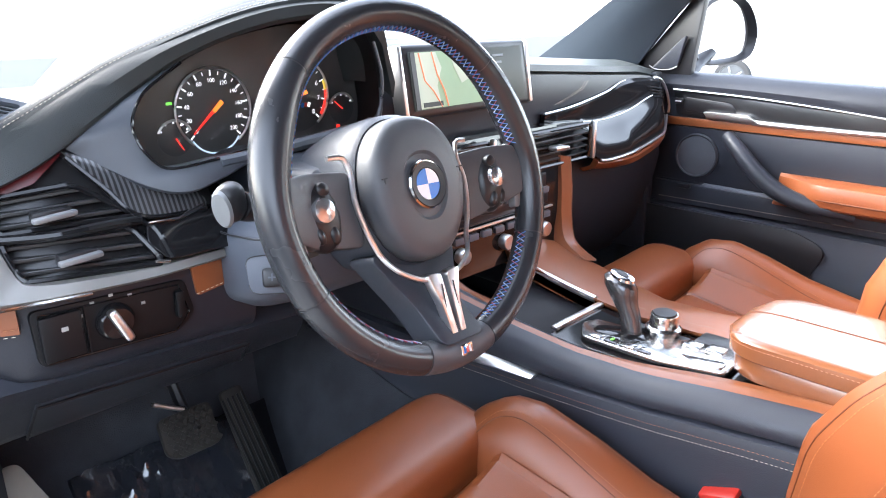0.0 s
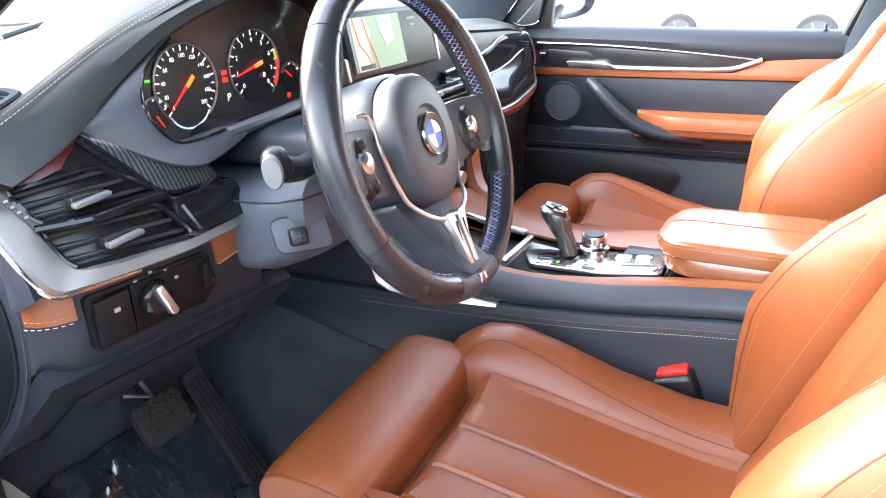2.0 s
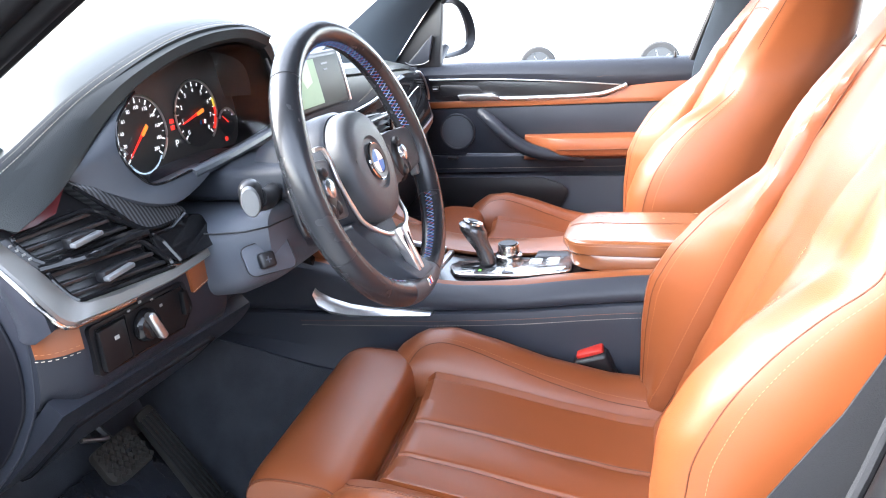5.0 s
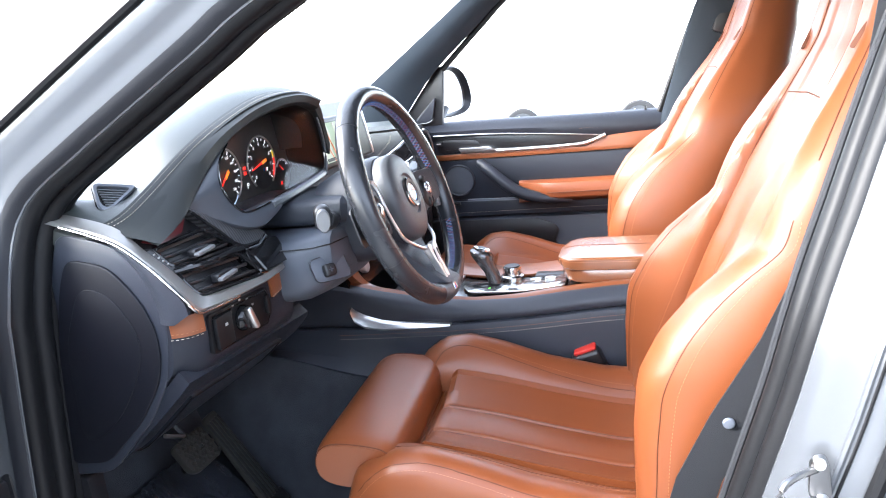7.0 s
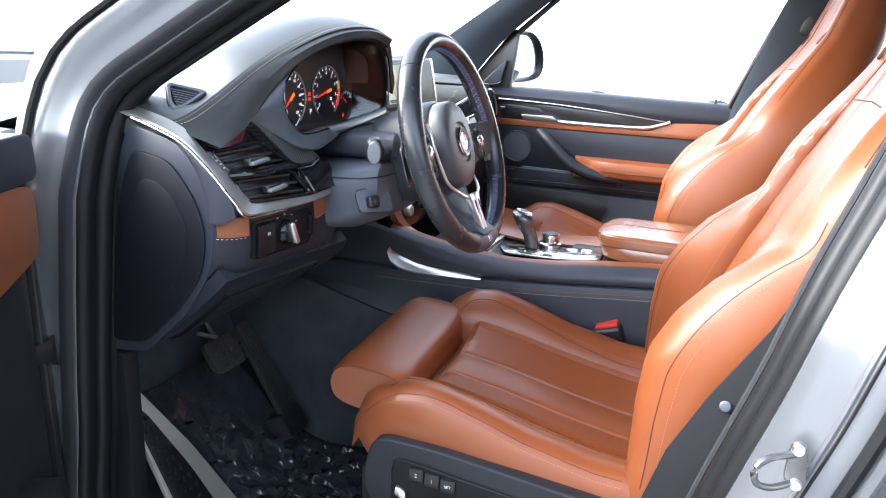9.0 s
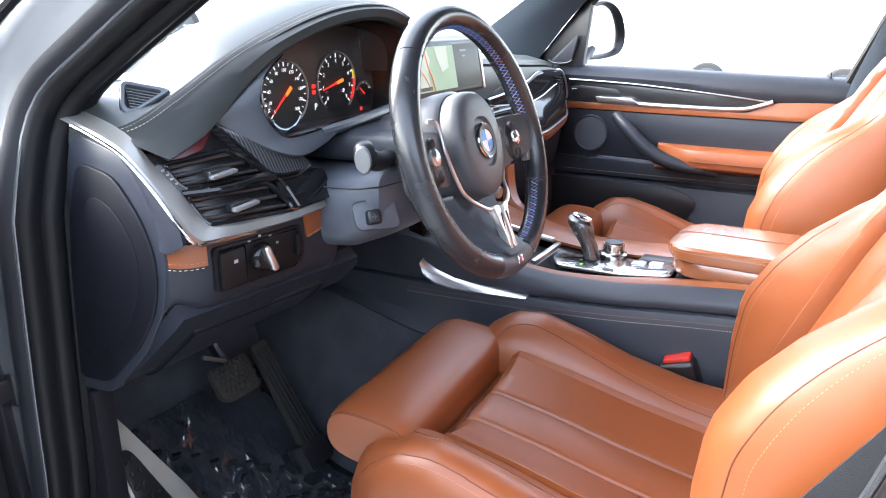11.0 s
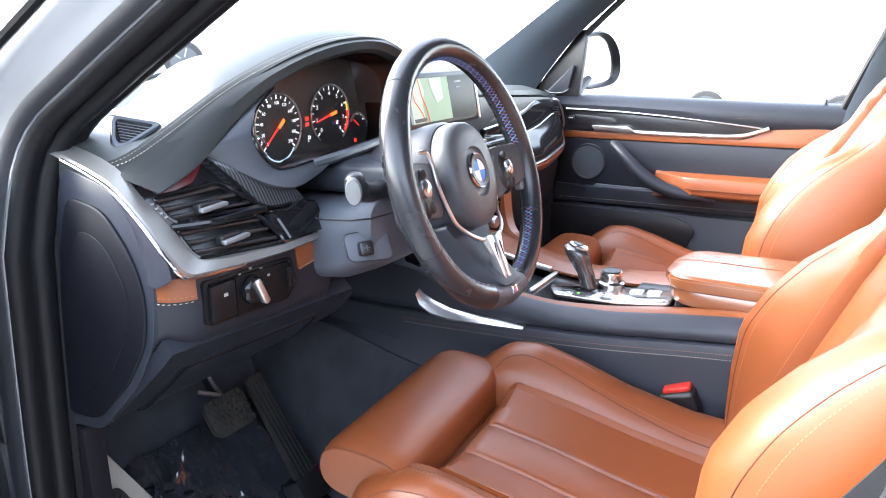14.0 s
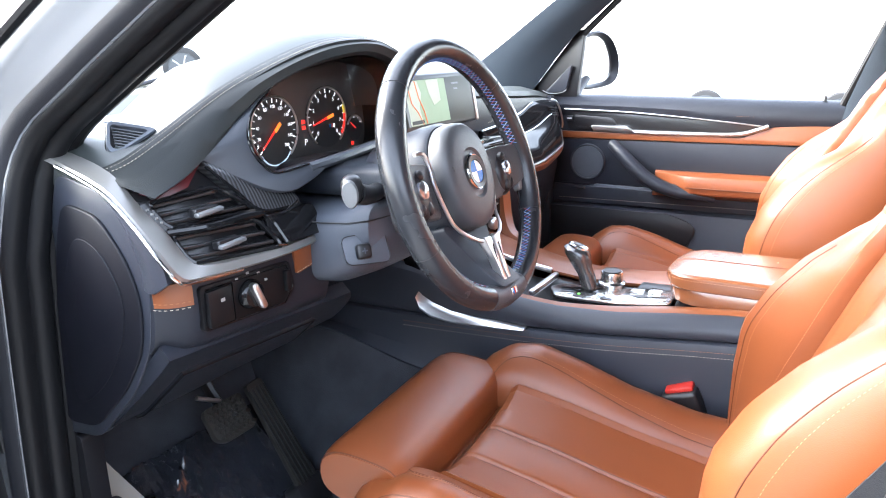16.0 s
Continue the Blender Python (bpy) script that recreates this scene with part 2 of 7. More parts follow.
def loft(rings, closed=True, caps=True):
    """A skin over rings of equally many places."""
    bm = bmesh.new()
    vs = [[bm.verts.new(p) for p in ring] for ring in rings]
    n = len(rings[0])
    for a, b in zip(vs, vs[1:]):
        for i in range(n if closed else n - 1):
            j = (i + 1) % n
            bm.faces.new((a[i], a[j], b[j], b[i]))
    if caps and closed:
        bm.faces.new(list(reversed(vs[0])))
        bm.faces.new(vs[-1])
    return bm


def sheet(rows, back):
    """A grid of places made solid by a copy moved by the vector back."""
    back = V(back)
    bm = bmesh.new()
    a = [[bm.verts.new(p) for p in r] for r in rows]
    b = [[bm.verts.new(V(p) + back) for p in r] for r in rows]
    m, n = len(rows), len(rows[0])
    for i in range(m - 1):
        for j in range(n - 1):
            bm.faces.new((a[i][j], a[i][j + 1], a[i + 1][j + 1], a[i + 1][j]))
            bm.faces.new((b[i][j], b[i + 1][j], b[i + 1][j + 1], b[i][j + 1]))
    for i in range(m - 1):
        bm.faces.new((a[i][0], a[i + 1][0], b[i + 1][0], b[i][0]))
        bm.faces.new((a[i][-1], b[i][-1], b[i + 1][-1], a[i + 1][-1]))
    for j in range(n - 1):
        bm.faces.new((a[0][j], b[0][j], b[0][j + 1], a[0][j + 1]))
        bm.faces.new((a[-1][j], a[-1][j + 1], b[-1][j + 1], b[-1][j]))
    return bm


def prism(pts, depth, bevel=0.002, segs=2):
    """An outline pushed along the vector depth, with rounded edges."""
    bm = bmesh.new()
    a = [bm.verts.new(p) for p in pts]
    b = [bm.verts.new(V(p) + V(depth)) for p in pts]
    n = len(pts)
    bm.faces.new(a)
    bm.faces.new(list(reversed(b)))
    for i in range(n):
        j = (i + 1) % n
        bm.faces.new((a[i], b[i], b[j], a[j]))
    bmesh.ops.recalc_face_normals(bm, faces=bm.faces)
    if bevel:
        bmesh.ops.bevel(bm, geom=list(bm.edges), offset=bevel, segments=segs, profile=0.5, affect="EDGES", clamp_overlap=True)
    return bm


def rounded(pts, r, n=5):
    """The outline pts with its corners rounded by r (in 3D, planar)."""
    out, k = [], len(pts)
    for i in range(k):
        p, q, s = V(pts[i - 1]), V(pts[i]), V(pts[(i + 1) % k])
        a = q + (p - q).normalized() * min(r, (p - q).length * 0.45)
        b = q + (s - q).normalized() * min(r, (s - q).length * 0.45)
        for j in range(n + 1):
            t = j / n
            out.append((1 - t) ** 2 * a + 2 * t * (1 - t) * q + t * t * b)
    return out


def box(size, at=(0, 0, 0), bevel=0.003, segs=2, turn=None):
    x, y, z = (s / 2 for s in size)
    bm = prism([(-x, -y, -z), (x, -y, -z), (x, y, -z), (-x, y, -z)], (0, 0, 2 * z), bevel, segs)
    bm.transform((Matrix.Translation(at) @ turn) if turn else Matrix.Translation(at))
    return bm


def tube(path, radius, sides=10, flat=1.0, up=(0, 0, 1), caps=True):
    """A round bar along places; radius: one number or one for each place; flat squeezes it along up."""
    pts = [V(p) for p in path]
    rings = []
    for i, p in enumerate(pts):
        d = (pts[min(i + 1, len(pts) - 1)] - pts[max(i - 1, 0)]).normalized()
        u = V(up)
        if abs(d.dot(u)) > 0.98:
            u = V((1, 0, 0.1))
        side = d.cross(u).normalized()
        over = side.cross(d).normalized()
        r = radius[i] if isinstance(radius, (list, tuple)) else radius
        rings.append([p + side * (r * math.cos(2 * math.pi * k / sides)) + over * (r * flat * math.sin(2 * math.pi * k / sides)) for k in range(sides)])
    return loft(rings, True, caps)


def lathe(profile, n=32, m=None, caps=True):
    """A turned shape round z from (radius, height) pairs."""
    rings = [[V((r * math.cos(2 * math.pi * k / n), r * math.sin(2 * math.pi * k / n), h)) for k in range(n)] for r, h in profile]
    bm = loft(rings, True, caps)
    if m:
        bm.transform(m)
    return bm


def joined(*bms):
    """One bmesh from several."""
    out = bmesh.new()
    for b in bms:
        tmp = bpy.data.meshes.new("tmp")
        b.to_mesh(tmp)
        b.free()
        out.from_mesh(tmp)
        bpy.data.meshes.remove(tmp)
    return out


def stitches(path, length=0.0032, gap=0.0020, r=0.0005, up=(0, 0, 1)):
    """A run of single thread stitches along places."""
    pts = [V(p) for p in path]
    total = sum((b - a).length for a, b in zip(pts, pts[1:]))
    n = max(2, int(total / (length + gap)))
    at = spline(pts, 2 * n + 1)
    return joined(*[tube([at[2 * i].lerp(at[2 * i + 1], 0.0), at[2 * i + 1]], r, 4, up=up) for i in range(n)])


def drape(pts, bm, n=40, lift=0.0003):
    """n places along a curve laid on the nearest surface of a bmesh."""
    tree = BVHTree.FromBMesh(bm)
    out = []
    for q in spline(pts, n):
        at, nor, _, _ = tree.find_nearest(q)
        out.append(at + nor * lift)
    return out


def smoothstep(a, b, x):
    t = min(max((x - a) / (b - a), 0.0), 1.0)
    return t * t * (3 - 2 * t)


def lerp(a, b, t):
    return a + (b - a) * t


def table(rows, x):
    """Straight lines between (x, value, ...) rows."""
    if x <= rows[0][0]:
        return rows[0][1]
    for (a, u, *_), (b, v, *_) in zip(rows, rows[1:]):
        if x <= b:
            return lerp(u, v, (x - a) / (b - a))
    return rows[-1][1]


def letters(body, size, m, material, parent, name="numeral"):
    """Raised writing as a mesh part."""
    cu = bpy.data.curves.new(name, "FONT")
    cu.body, cu.size, cu.align_x, cu.align_y, cu.extrude = body, size, "CENTER", "CENTER", 0.0001
    tmp = bpy.data.objects.new(name, cu)
    me = bpy.data.meshes.new_from_object(tmp)
    bpy.data.objects.remove(tmp)
    bm = bmesh.new()
    bm.from_mesh(me)
    bpy.data.meshes.remove(me)
    bm.transform(m)
    return part(name, bm, material, parent, smooth=0)

# ---- setting: ground and car shell ----
GROUND = -0.34
bm = bmesh.new()
bmesh.ops.create_grid(bm, x_segments=40, y_segments=40, size=400)
bm.transform(Matrix.Translation((0, 0, GROUND)))
structure("ground", bm, CONCRETE, "pale sunlit concrete car park surface", "ground", smooth=0)

# unseen walls added behind the viewer to dim sky light and reflections
BLOCK_GREY = mat("light_block_grey", (0.12, 0.12, 0.125), 0.7, grain=0.3, grain_scale=30, vary=0.1, vary_scale=1.0)
structure("unseen_wall_west", box((0.3, 12.0, 2.6), (-5.2, -6.4, 1.14), 0), BLOCK_GREY, "unseen plain grey wall added to block light", "wall", smooth=0)
structure("unseen_wall_south", box((6.4, 0.3, 2.6), (-1.85, -4.6, 1.14), 0), BLOCK_GREY, "unseen plain grey wall added to block light", "wall", smooth=0)

# cabin floor with toe board
rows = []
for x in [-0.74 + 0.074 * i for i in range(21)]:
    hump = 0.16 * math.exp(-((x / 0.12) ** 4))
    rows.append([(x, y, z + hump) for y, z in ((-1.9, 0.30), (-0.6, 0.30), (0.0, 0.30), (0.36, 0.30), (0.44, 0.33), (0.60, 0.50), (0.70, 0.66), (0.72, 0.95))])
structure("floor", sheet(rows, (0, 0, -0.02)), CARPET, "dark blue-black cut-pile carpet of the footwells", "carpet")

car = thing("vehicle", (0, 0, GROUND + 0.45), "silver grey painted car body with black door seals", "car")



# the driver's door opening as a loop of (y, z), seen from the side
OPENING = [(0.47, 0.36), (0.455, 0.60), (0.433, 0.785), (0.412, 0.93), (0.398, 1.03), (0.372, 1.095), (0.290, 1.150), (0.120, 1.250), (0.036, 1.300),
           (-0.20, 1.405), (-0.46, 1.440), (-0.61, 1.42), (-0.650, 1.355), (-0.624, 1.265), (-0.579, 1.144), (-0.519, 0.976), (-0.490, 0.867),
           (-0.445, 0.713), (-0.403, 0.55), (-0.36, 0.41), (-0.25, 0.36), (0.0, 0.35), (0.30, 0.35)]
LOOP = spline([(0, y, z) for y, z in OPENING], 150, closed=True)


def side_x(z):
    """How far out the body's side lies at a height."""
    return table([(0.3, -0.75), (0.95, -0.75), (1.05, -0.73), (1.10, -0.715), (1.20, -0.690), (1.30, -0.665), (1.45, -0.64)], z)


def hoop(profile, first=0, last=150):
    """A closed profile of (outward, x) pairs swept along the door opening, its corners softened."""
    if len(profile) > 10 and last - first >= 150:
        profile = [(q.x, q.y) for q in spline([(o, x, 0) for o, x in profile], 40, closed=True)]
    rings = []
    for i in range(first, last + 1):
        p, a, b = LOOP[i % 150], LOOP[(i - 1) % 150], LOOP[(i + 1) % 150]
        d = (b - a).normalized()
        out = V((0, d.z, -d.y))
        rings.append([V((side_x(p.z) + x, p.y + out.y * o, p.z + out.z * o)) for o, x in profile])
    bm = loft(rings, True, last - first < 150)
    if last - first >= 150:
        bmesh.ops.remove_doubles(bm, verts=bm.verts, dist=0.0002)
    return bm


def circle(o, x, r, n=10, sq=1.0):
    return [(o + r * math.cos(2 * math.pi * k / n), x + r * sq * math.sin(2 * math.pi * k / n)) for k in range(n)]


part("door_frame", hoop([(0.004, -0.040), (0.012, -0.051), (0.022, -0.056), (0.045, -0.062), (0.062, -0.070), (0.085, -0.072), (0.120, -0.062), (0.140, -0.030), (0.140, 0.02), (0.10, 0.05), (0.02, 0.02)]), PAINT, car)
part("door_seal", hoop([(-0.004, 0.006), (-0.012, -0.002), (-0.013, -0.012), (-0.008, -0.020), (-0.002, -0.022), (-0.004, -0.028), (-0.004, -0.038), (0.001, -0.045), (0.008, -0.048), (0.014, -0.046), (0.02, -0.03), (0.02, 0.0)]), RUBBER, car, "thick black rubber door seal with a double lip")
part("inner_seal", hoop(circle(0.004, 0.014, 0.013, 10)), RUBBER, car)
part("outer_seal", hoop(circle(0.084, -0.074, 0.007, 8)), RUBBER, car)

# weather strip above; its black lower run stands in for shade on the jamb
front_run = [i for i, p in enumerate(LOOP) if p.y > -0.30 and p.z > 0.40]
part("frame_trim", hoop([(0.009, -0.0505), (0.014, -0.0560), (0.020, -0.0590), (0.026, -0.0600), (0.028, -0.052), (0.015, -0.044)], min(front_run), max(front_run)), COVER, car, "black weather strip along frame and roof, its lower run painted shade")

# B-pillar skin with the rear door behind it
def outer_x(z):
    return table([(0.2, -0.86), (0.6, -0.90), (0.95, -0.88), (1.05, -0.84), (1.42, -0.70)], z)


zs = [0.36, 0.5, 0.6, 0.7, 0.8, 0.9, 1.0, 1.1, 1.2, 1.3, 1.4]
edge = lambda z: table([(0.36, -0.36), (0.55, -0.40), (0.713, -0.437), (0.867, -0.478), (0.976, -0.501), (1.144, -0.551), (1.265, -0.602), (1.40, -0.62)], z)
rows = [[(side_x(z) - 0.01, edge(z) - 0.03, z), (side_x(z) - 0.016, edge(z) - 0.05, z), (side_x(z) - 0.012, edge(z) - 0.085, z),
         (side_x(z) - 0.02, edge(z) - 0.115, z), (side_x(z) - 0.055, edge(z) - 0.13, z), (side_x(z) - 0.06, edge(z) - 0.165, z)] for z in zs]
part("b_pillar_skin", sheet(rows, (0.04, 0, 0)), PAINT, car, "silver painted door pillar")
part("pillar_gap", sheet([[(side_x(z) - 0.045, edge(z) - 0.155, z), (side_x(z) - 0.045, edge(z) - 0.20, z)] for z in zs], (0.03, 0, 0)), RUBBER, car)
rows = []
for z in [0.3, 0.42, 0.55, 0.68, 0.8, 0.9, 0.97, 1.0]:
    x = outer_x(z)
    rows.append([(x + 0.055, edge(z) - 0.172, z), (x + 0.012, edge(z) - 0.176, z), (x, edge(z) - 0.186, z), (x - 0.004, edge(z) - 0.26, z), (x - 0.004, -1.2, z), (x, -1.9, z)])
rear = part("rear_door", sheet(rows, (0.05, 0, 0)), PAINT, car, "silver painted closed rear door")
rows = []
for z in [1.0, 1.1, 1.2, 1.3, 1.4, 1.44]:
    x = side_x(z) - 0.06
    rows.append([(x + 0.04, edge(z) - 0.172, z), (x, edge(z) - 0.178, z), (x - 0.004, edge(z) - 0.22, z), (x, edge(z) - 0.235, z)])
part("window_frame", sheet(rows, (0.04, 0, 0)), RUBBER, rear)
part("rear_door_edge_seal", tube([(outer_x(z) + 0.03, edge(z) - 0.168, z) for z in zs[:8]], 0.008, 8), RUBBER, rear)

# striker on the pillar, with bright ridges and a velvet edge along the pillar's seal
rear_run = [i for i, p in enumerate(LOOP) if p.y < -0.36 and 0.42 < p.z < 1.36]
lo_, hi_ = min(rear_run), max(rear_run)
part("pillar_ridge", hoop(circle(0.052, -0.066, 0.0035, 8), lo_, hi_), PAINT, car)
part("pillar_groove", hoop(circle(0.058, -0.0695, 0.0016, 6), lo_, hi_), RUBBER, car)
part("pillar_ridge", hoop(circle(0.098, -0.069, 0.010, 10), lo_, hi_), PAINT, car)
part("velvet_edge", hoop(circle(-0.012, 0.010, 0.0045, 8), lo_, hi_), BELT, car, "black velvet seal edge")
st = part("striker", joined(
    prism(rounded([(-0.829, -0.525, 0.792), (-0.829, -0.505, 0.794), (-0.829, -0.506, 0.836), (-0.829, -0.520, 0.840)], 0.010), (0.008, 0, 0), 0.001),
    tube(spline([(-0.826, -0.512, 0.826), (-0.848, -0.490, 0.829), (-0.858, -0.478, 0.822), (-0.858, -0.480, 0.806), (-0.848, -0.494, 0.799), (-0.826, -0.514, 0.797)], 22), 0.0034, 8)), STEEL, car, "bright steel door striker")
for y, z in ((-0.513, 0.833), (-0.516, 0.797)):
    part("screw", lathe([(0.0, 0.004), (0.005, 0.004), (0.006, 0.0)], 12, Matrix.Translation((-0.829, y, z)) @ Matrix.Rotation(radians(-90), 4, "Y")), SATIN, st)

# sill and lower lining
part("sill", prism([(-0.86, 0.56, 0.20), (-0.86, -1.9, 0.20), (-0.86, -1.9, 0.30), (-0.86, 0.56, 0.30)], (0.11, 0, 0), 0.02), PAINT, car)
part("sill_trim", sheet([[(x, y, 0.325 + 0.02 * math.sin(math.pi * min(max((x + 0.83) / 0.11, 0), 1))) for y in (0.45, 0.2, -0.1, -0.36)] for x in (-0.83, -0.80, -0.76, -0.72)], (0, 0, -0.04)), DARK, car)
part("kick_panel", prism(rounded([(-0.735, 0.48, 0.36), (-0.735, 0.46, 0.69), (-0.735, 0.425, 0.69), (-0.735, 0.43, 0.36)], 0.01), (0.03, 0, 0), 0.003), PANEL, car)

# passenger-side shell
part("side_wall", prism([(0.79, 0.75, 0.2), (0.79, -1.9, 0.2), (0.79, -1.9, 0.98), (0.79, -0.50, 0.98), (0.79, -0.43, 0.30), (0.79, 0.42, 0.30), (0.79, 0.46, 0.98), (0.79, 0.75, 1.02)], (0.06, 0, 0), 0), DARK, car)
part("rear_wall", prism([(-0.9, -1.9, 0.2), (0.85, -1.9, 0.2), (0.85, -1.9, 1.0), (-0.9, -1.9, 1.0)], (0, -0.05, 0), 0), DARK, car)
part("firewall", prism([(-0.85, 0.74, 0.2), (0.85, 0.74, 0.2), (0.85, 0.74, 1.0), (-0.85, 0.74, 1.0)], (0, 0.04, 0), 0), BLACK, car)
part("cowl", sheet([[(x, 0.76 - 0.10 * (x / 0.8) ** 2, 1.03), (x, 0.90 - 0.12 * (x / 0.8) ** 2, 1.035), (x, 1.0 - 0.12 * (x / 0.8) ** 2, 1.06)] for x in [-0.8 + 0.08 * i for i in range(21)]], (0, 0, -0.03)), BLACK, car)
part("bonnet", sheet([[(x, y, 1.06 - 0.05 * (x / 0.8) ** 2 - 0.10 * ((y - 0.95) / 0.95) ** 1.6) for y in (0.96, 1.2, 1.4, 1.6, 1.8, 1.9)] for x in [-0.78 + 0.078 * i for i in range(21)]], (0, 0, -0.03)), PAINT, car)
part("wiper", tube(spline([(-0.387, 0.74, 1.125), (-0.338, 0.74, 1.135), (-0.28, 0.74, 1.145), (-0.222, 0.74, 1.154)], 16), [0.010] * 10 + [0.009, 0.008, 0.007, 0.006, 0.005, 0.003], 8, 0.5), BLACK, car, "black wiper at the foot of the windscreen")
for sg in (1, -1):
    for y in (0.46, -1.48):
        m = Matrix.Translation((sg * 0.70, y, GROUND + 0.272)) @ Matrix.Rotation(radians(90 * sg), 4, "Y")
        road_wheel = part("wheel", lathe([(0.18, -0.09), (0.25, -0.09), (0.272, -0.06), (0.272, 0.06), (0.25, 0.09), (0.18, 0.09)], 36, m, False), TYRE, car)
        part("rim", lathe([(0.185, 0.08), (0.17, 0.085), (0.16, 0.05), (0.05, 0.04), (0.0, 0.042)], 36, m), ALLOY, road_wheel)

wing_rows = []
for y in [0.56 + 0.09 * k for k in range(15)]:
    zt = 1.035 - 0.10 * (max(0.0, y - 0.95) / 0.95) ** 1.6
    wing_rows.append(spline([(-0.770, y, zt), (-0.805, y, zt - 0.002), (-0.850, y, zt - 0.018), (-0.885, y, zt - 0.055), (-0.902, y, zt - 0.12), (-0.905, y, 0.72), (-0.89, y, 0.45)], 20))
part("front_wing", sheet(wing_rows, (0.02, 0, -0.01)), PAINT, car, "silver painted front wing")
part("door_check", joined(box((0.09, 0.016, 0.034), (-0.835, 0.487, 0.716), 0.005), box((0.026, 0.03, 0.055), (-0.800, 0.487, 0.716), 0.008)), BLACK, car, "black door check strap")
# roof with its lining, header, pillar covers
rows = []
for i in range(21):
    x = -0.66 + 0.066 * i
    drop = 0.05 * abs(x / 0.66) ** 4
    rows.append([(x, y, z - drop) for y, z in ((0.04, 1.462), (-0.10, 1.482), (-0.3, 1.49), (-0.8, 1.49), (-1.4, 1.46), (-1.9, 1.36))])
part("roof", sheet(rows, (0, 0, 0.05)), PAINT, car)
part("headliner", sheet([[(x, y, z - 0.012) for x, y, z in r] for r in rows], (0, 0, 0.008)), HEADLINER, car, "dark anthracite cloth headliner")


def pillar(sign):
    """A front pillar cover between windscreen and side glass."""
    a = [(0.705, 0.74, 1.035), (0.672, 0.52, 1.165), (0.645, 0.36, 1.265), (0.615, 0.17, 1.385), (0.59, 0.06, 1.455), (0.57, -0.02, 1.480)]
    b = [(0.740, 0.440, 1.025), (0.716, 0.300, 1.19), (0.687, 0.140, 1.315), (0.655, -0.005, 1.418), (0.64, -0.16, 1.452)]
    n = 16
    a, b = spline(a, n), spline(b, n)
    rings = []
    for p, q in zip(a, b):
        mid = p.lerp(q, 0.5) + V((-0.018, -0.010, -0.004))
        o = V((0.03, 0.01, 0))
        ring = [p + o, p, p.lerp(mid, 0.6) + V((-0.006, 0, 0)), mid, q.lerp(mid, 0.6) + V((-0.006, 0, 0)), q, q + o]
        rings.append([V((r.x * sign, r.y, r.z)) for r in ring])
    return loft(rings)


part("pillar_cover", pillar(1), HEADLINER, car, "blue-grey cloth windscreen pillar cover")
part("airbag_tag", prism(rounded([(0.634, 0.148, 1.372), (0.631, 0.108, 1.396), (0.635, 0.106, 1.386), (0.638, 0.146, 1.362)], 0.004, 3), (-0.004, -0.002, 0), 0.0005), SATIN, car)
part("roof_rail", tube(spline([(0.655, 0.0, 1.432), (0.66, -0.15, 1.462), (0.665, -0.35, 1.462), (0.665, -0.50, 1.440), (0.66, -0.62, 1.43)], 20), 0.026, 10), HEADLINER, car)
pb = [[(0.70 - 0.10 * max(0, (z - 1.03) / 0.40) - 0.012 * (k in (1, 2)), y0 - w, z) for k, w in enumerate((0.0, 0.02, 0.09, 0.14))] for z, y0 in ((0.40, -0.34), (0.80, -0.36), (1.03, -0.392), (1.15, -0.43), (1.30, -0.48), (1.40, -0.523), (1.455, -0.56))]
part("b_pillar_cover", sheet(pb, (0.04, 0, 0)), HEADLINER, car, "blue-grey pillar cover with a belt anchor")
part("belt_anchor", box((0.02, 0.045, 0.075), (0.636, -0.555, 1.265), 0.008, 2, Matrix.Rotation(radians(18), 4, "X")), BLACK, car)
part("c_pillar", prism([(0.60, -1.25, 1.45), (0.72, -1.55, 1.0), (0.72, -1.9, 1.0), (0.60, -1.9, 1.38)], (0.05, 0, 0), 0), HEADLINER, car)
part("c_pillar", prism([(-0.60, -1.25, 1.45), (-0.74, -1.55, 1.0), (-0.74, -1.9, 1.0), (-0.60, -1.9, 1.38)], (-0.05, 0, 0), 0), HEADLINER, car)
part("overhead_console", box((0.20, 0.16, 0.03), (0.0, -0.07, 1.462), 0.01), HEADLINER, car)
part("sun_visor", box((0.36, 0.14, 0.018), (0.38, -0.02, 1.452), 0.008), HEADLINER, car)

# ---- seats ----
def bolster_ring(y, inner, top, outer, zi, zt, zo, zb):
    """A closed section of a cushion bolster at y, from its inner seam over the crest to its foot."""
    pts = [(inner, y, zi), (lerp(inner, top, 0.5), y, lerp(zi, zt, 0.72)), (top, y, zt), (lerp(top, outer, 0.7), y, lerp(zt, zo, 0.22)), (outer, y, zo),
           (outer + (0.004 if outer > 0 else -0.004), y, lerp(zo, zb, 0.5)), (outer - (0.006 if outer > 0 else -0.006), y, zb), (inner, y, zb)]
    return spline(pts, 28, closed=True)


CUSH = [(0.085, 0.612), (0.05, 0.622), (0.0, 0.622), (-0.1, 0.604), (-0.2, 0.580), (-0.3, 0.560), (-0.40, 0.550)]
CREST = [(0.10, 0.600), (0.085, 0.640), (0.06, 0.672), (0.02, 0.698), (-0.03, 0.703), (-0.10, 0.684), (-0.18, 0.655), (-0.28, 0.632), (-0.40, 0.622)]


def cushion_z(y):
    return table(sorted(CUSH), y)


def crest_z(y):
    return table(sorted(CREST), y)


RECLINE = 0.0
TILT = 0.0


def back_y(z):
    """Where the middle of the backrest lies at a height."""
    return table([(0.56, -0.345), (0.62, -0.378), (0.75, -0.425), (0.90, -0.482), (1.02, -0.540), (1.10, -0.585), (1.20, -0.640), (1.30, -0.676), (1.36, -0.692)], z) - TILT * max(0.0, z - 0.93)


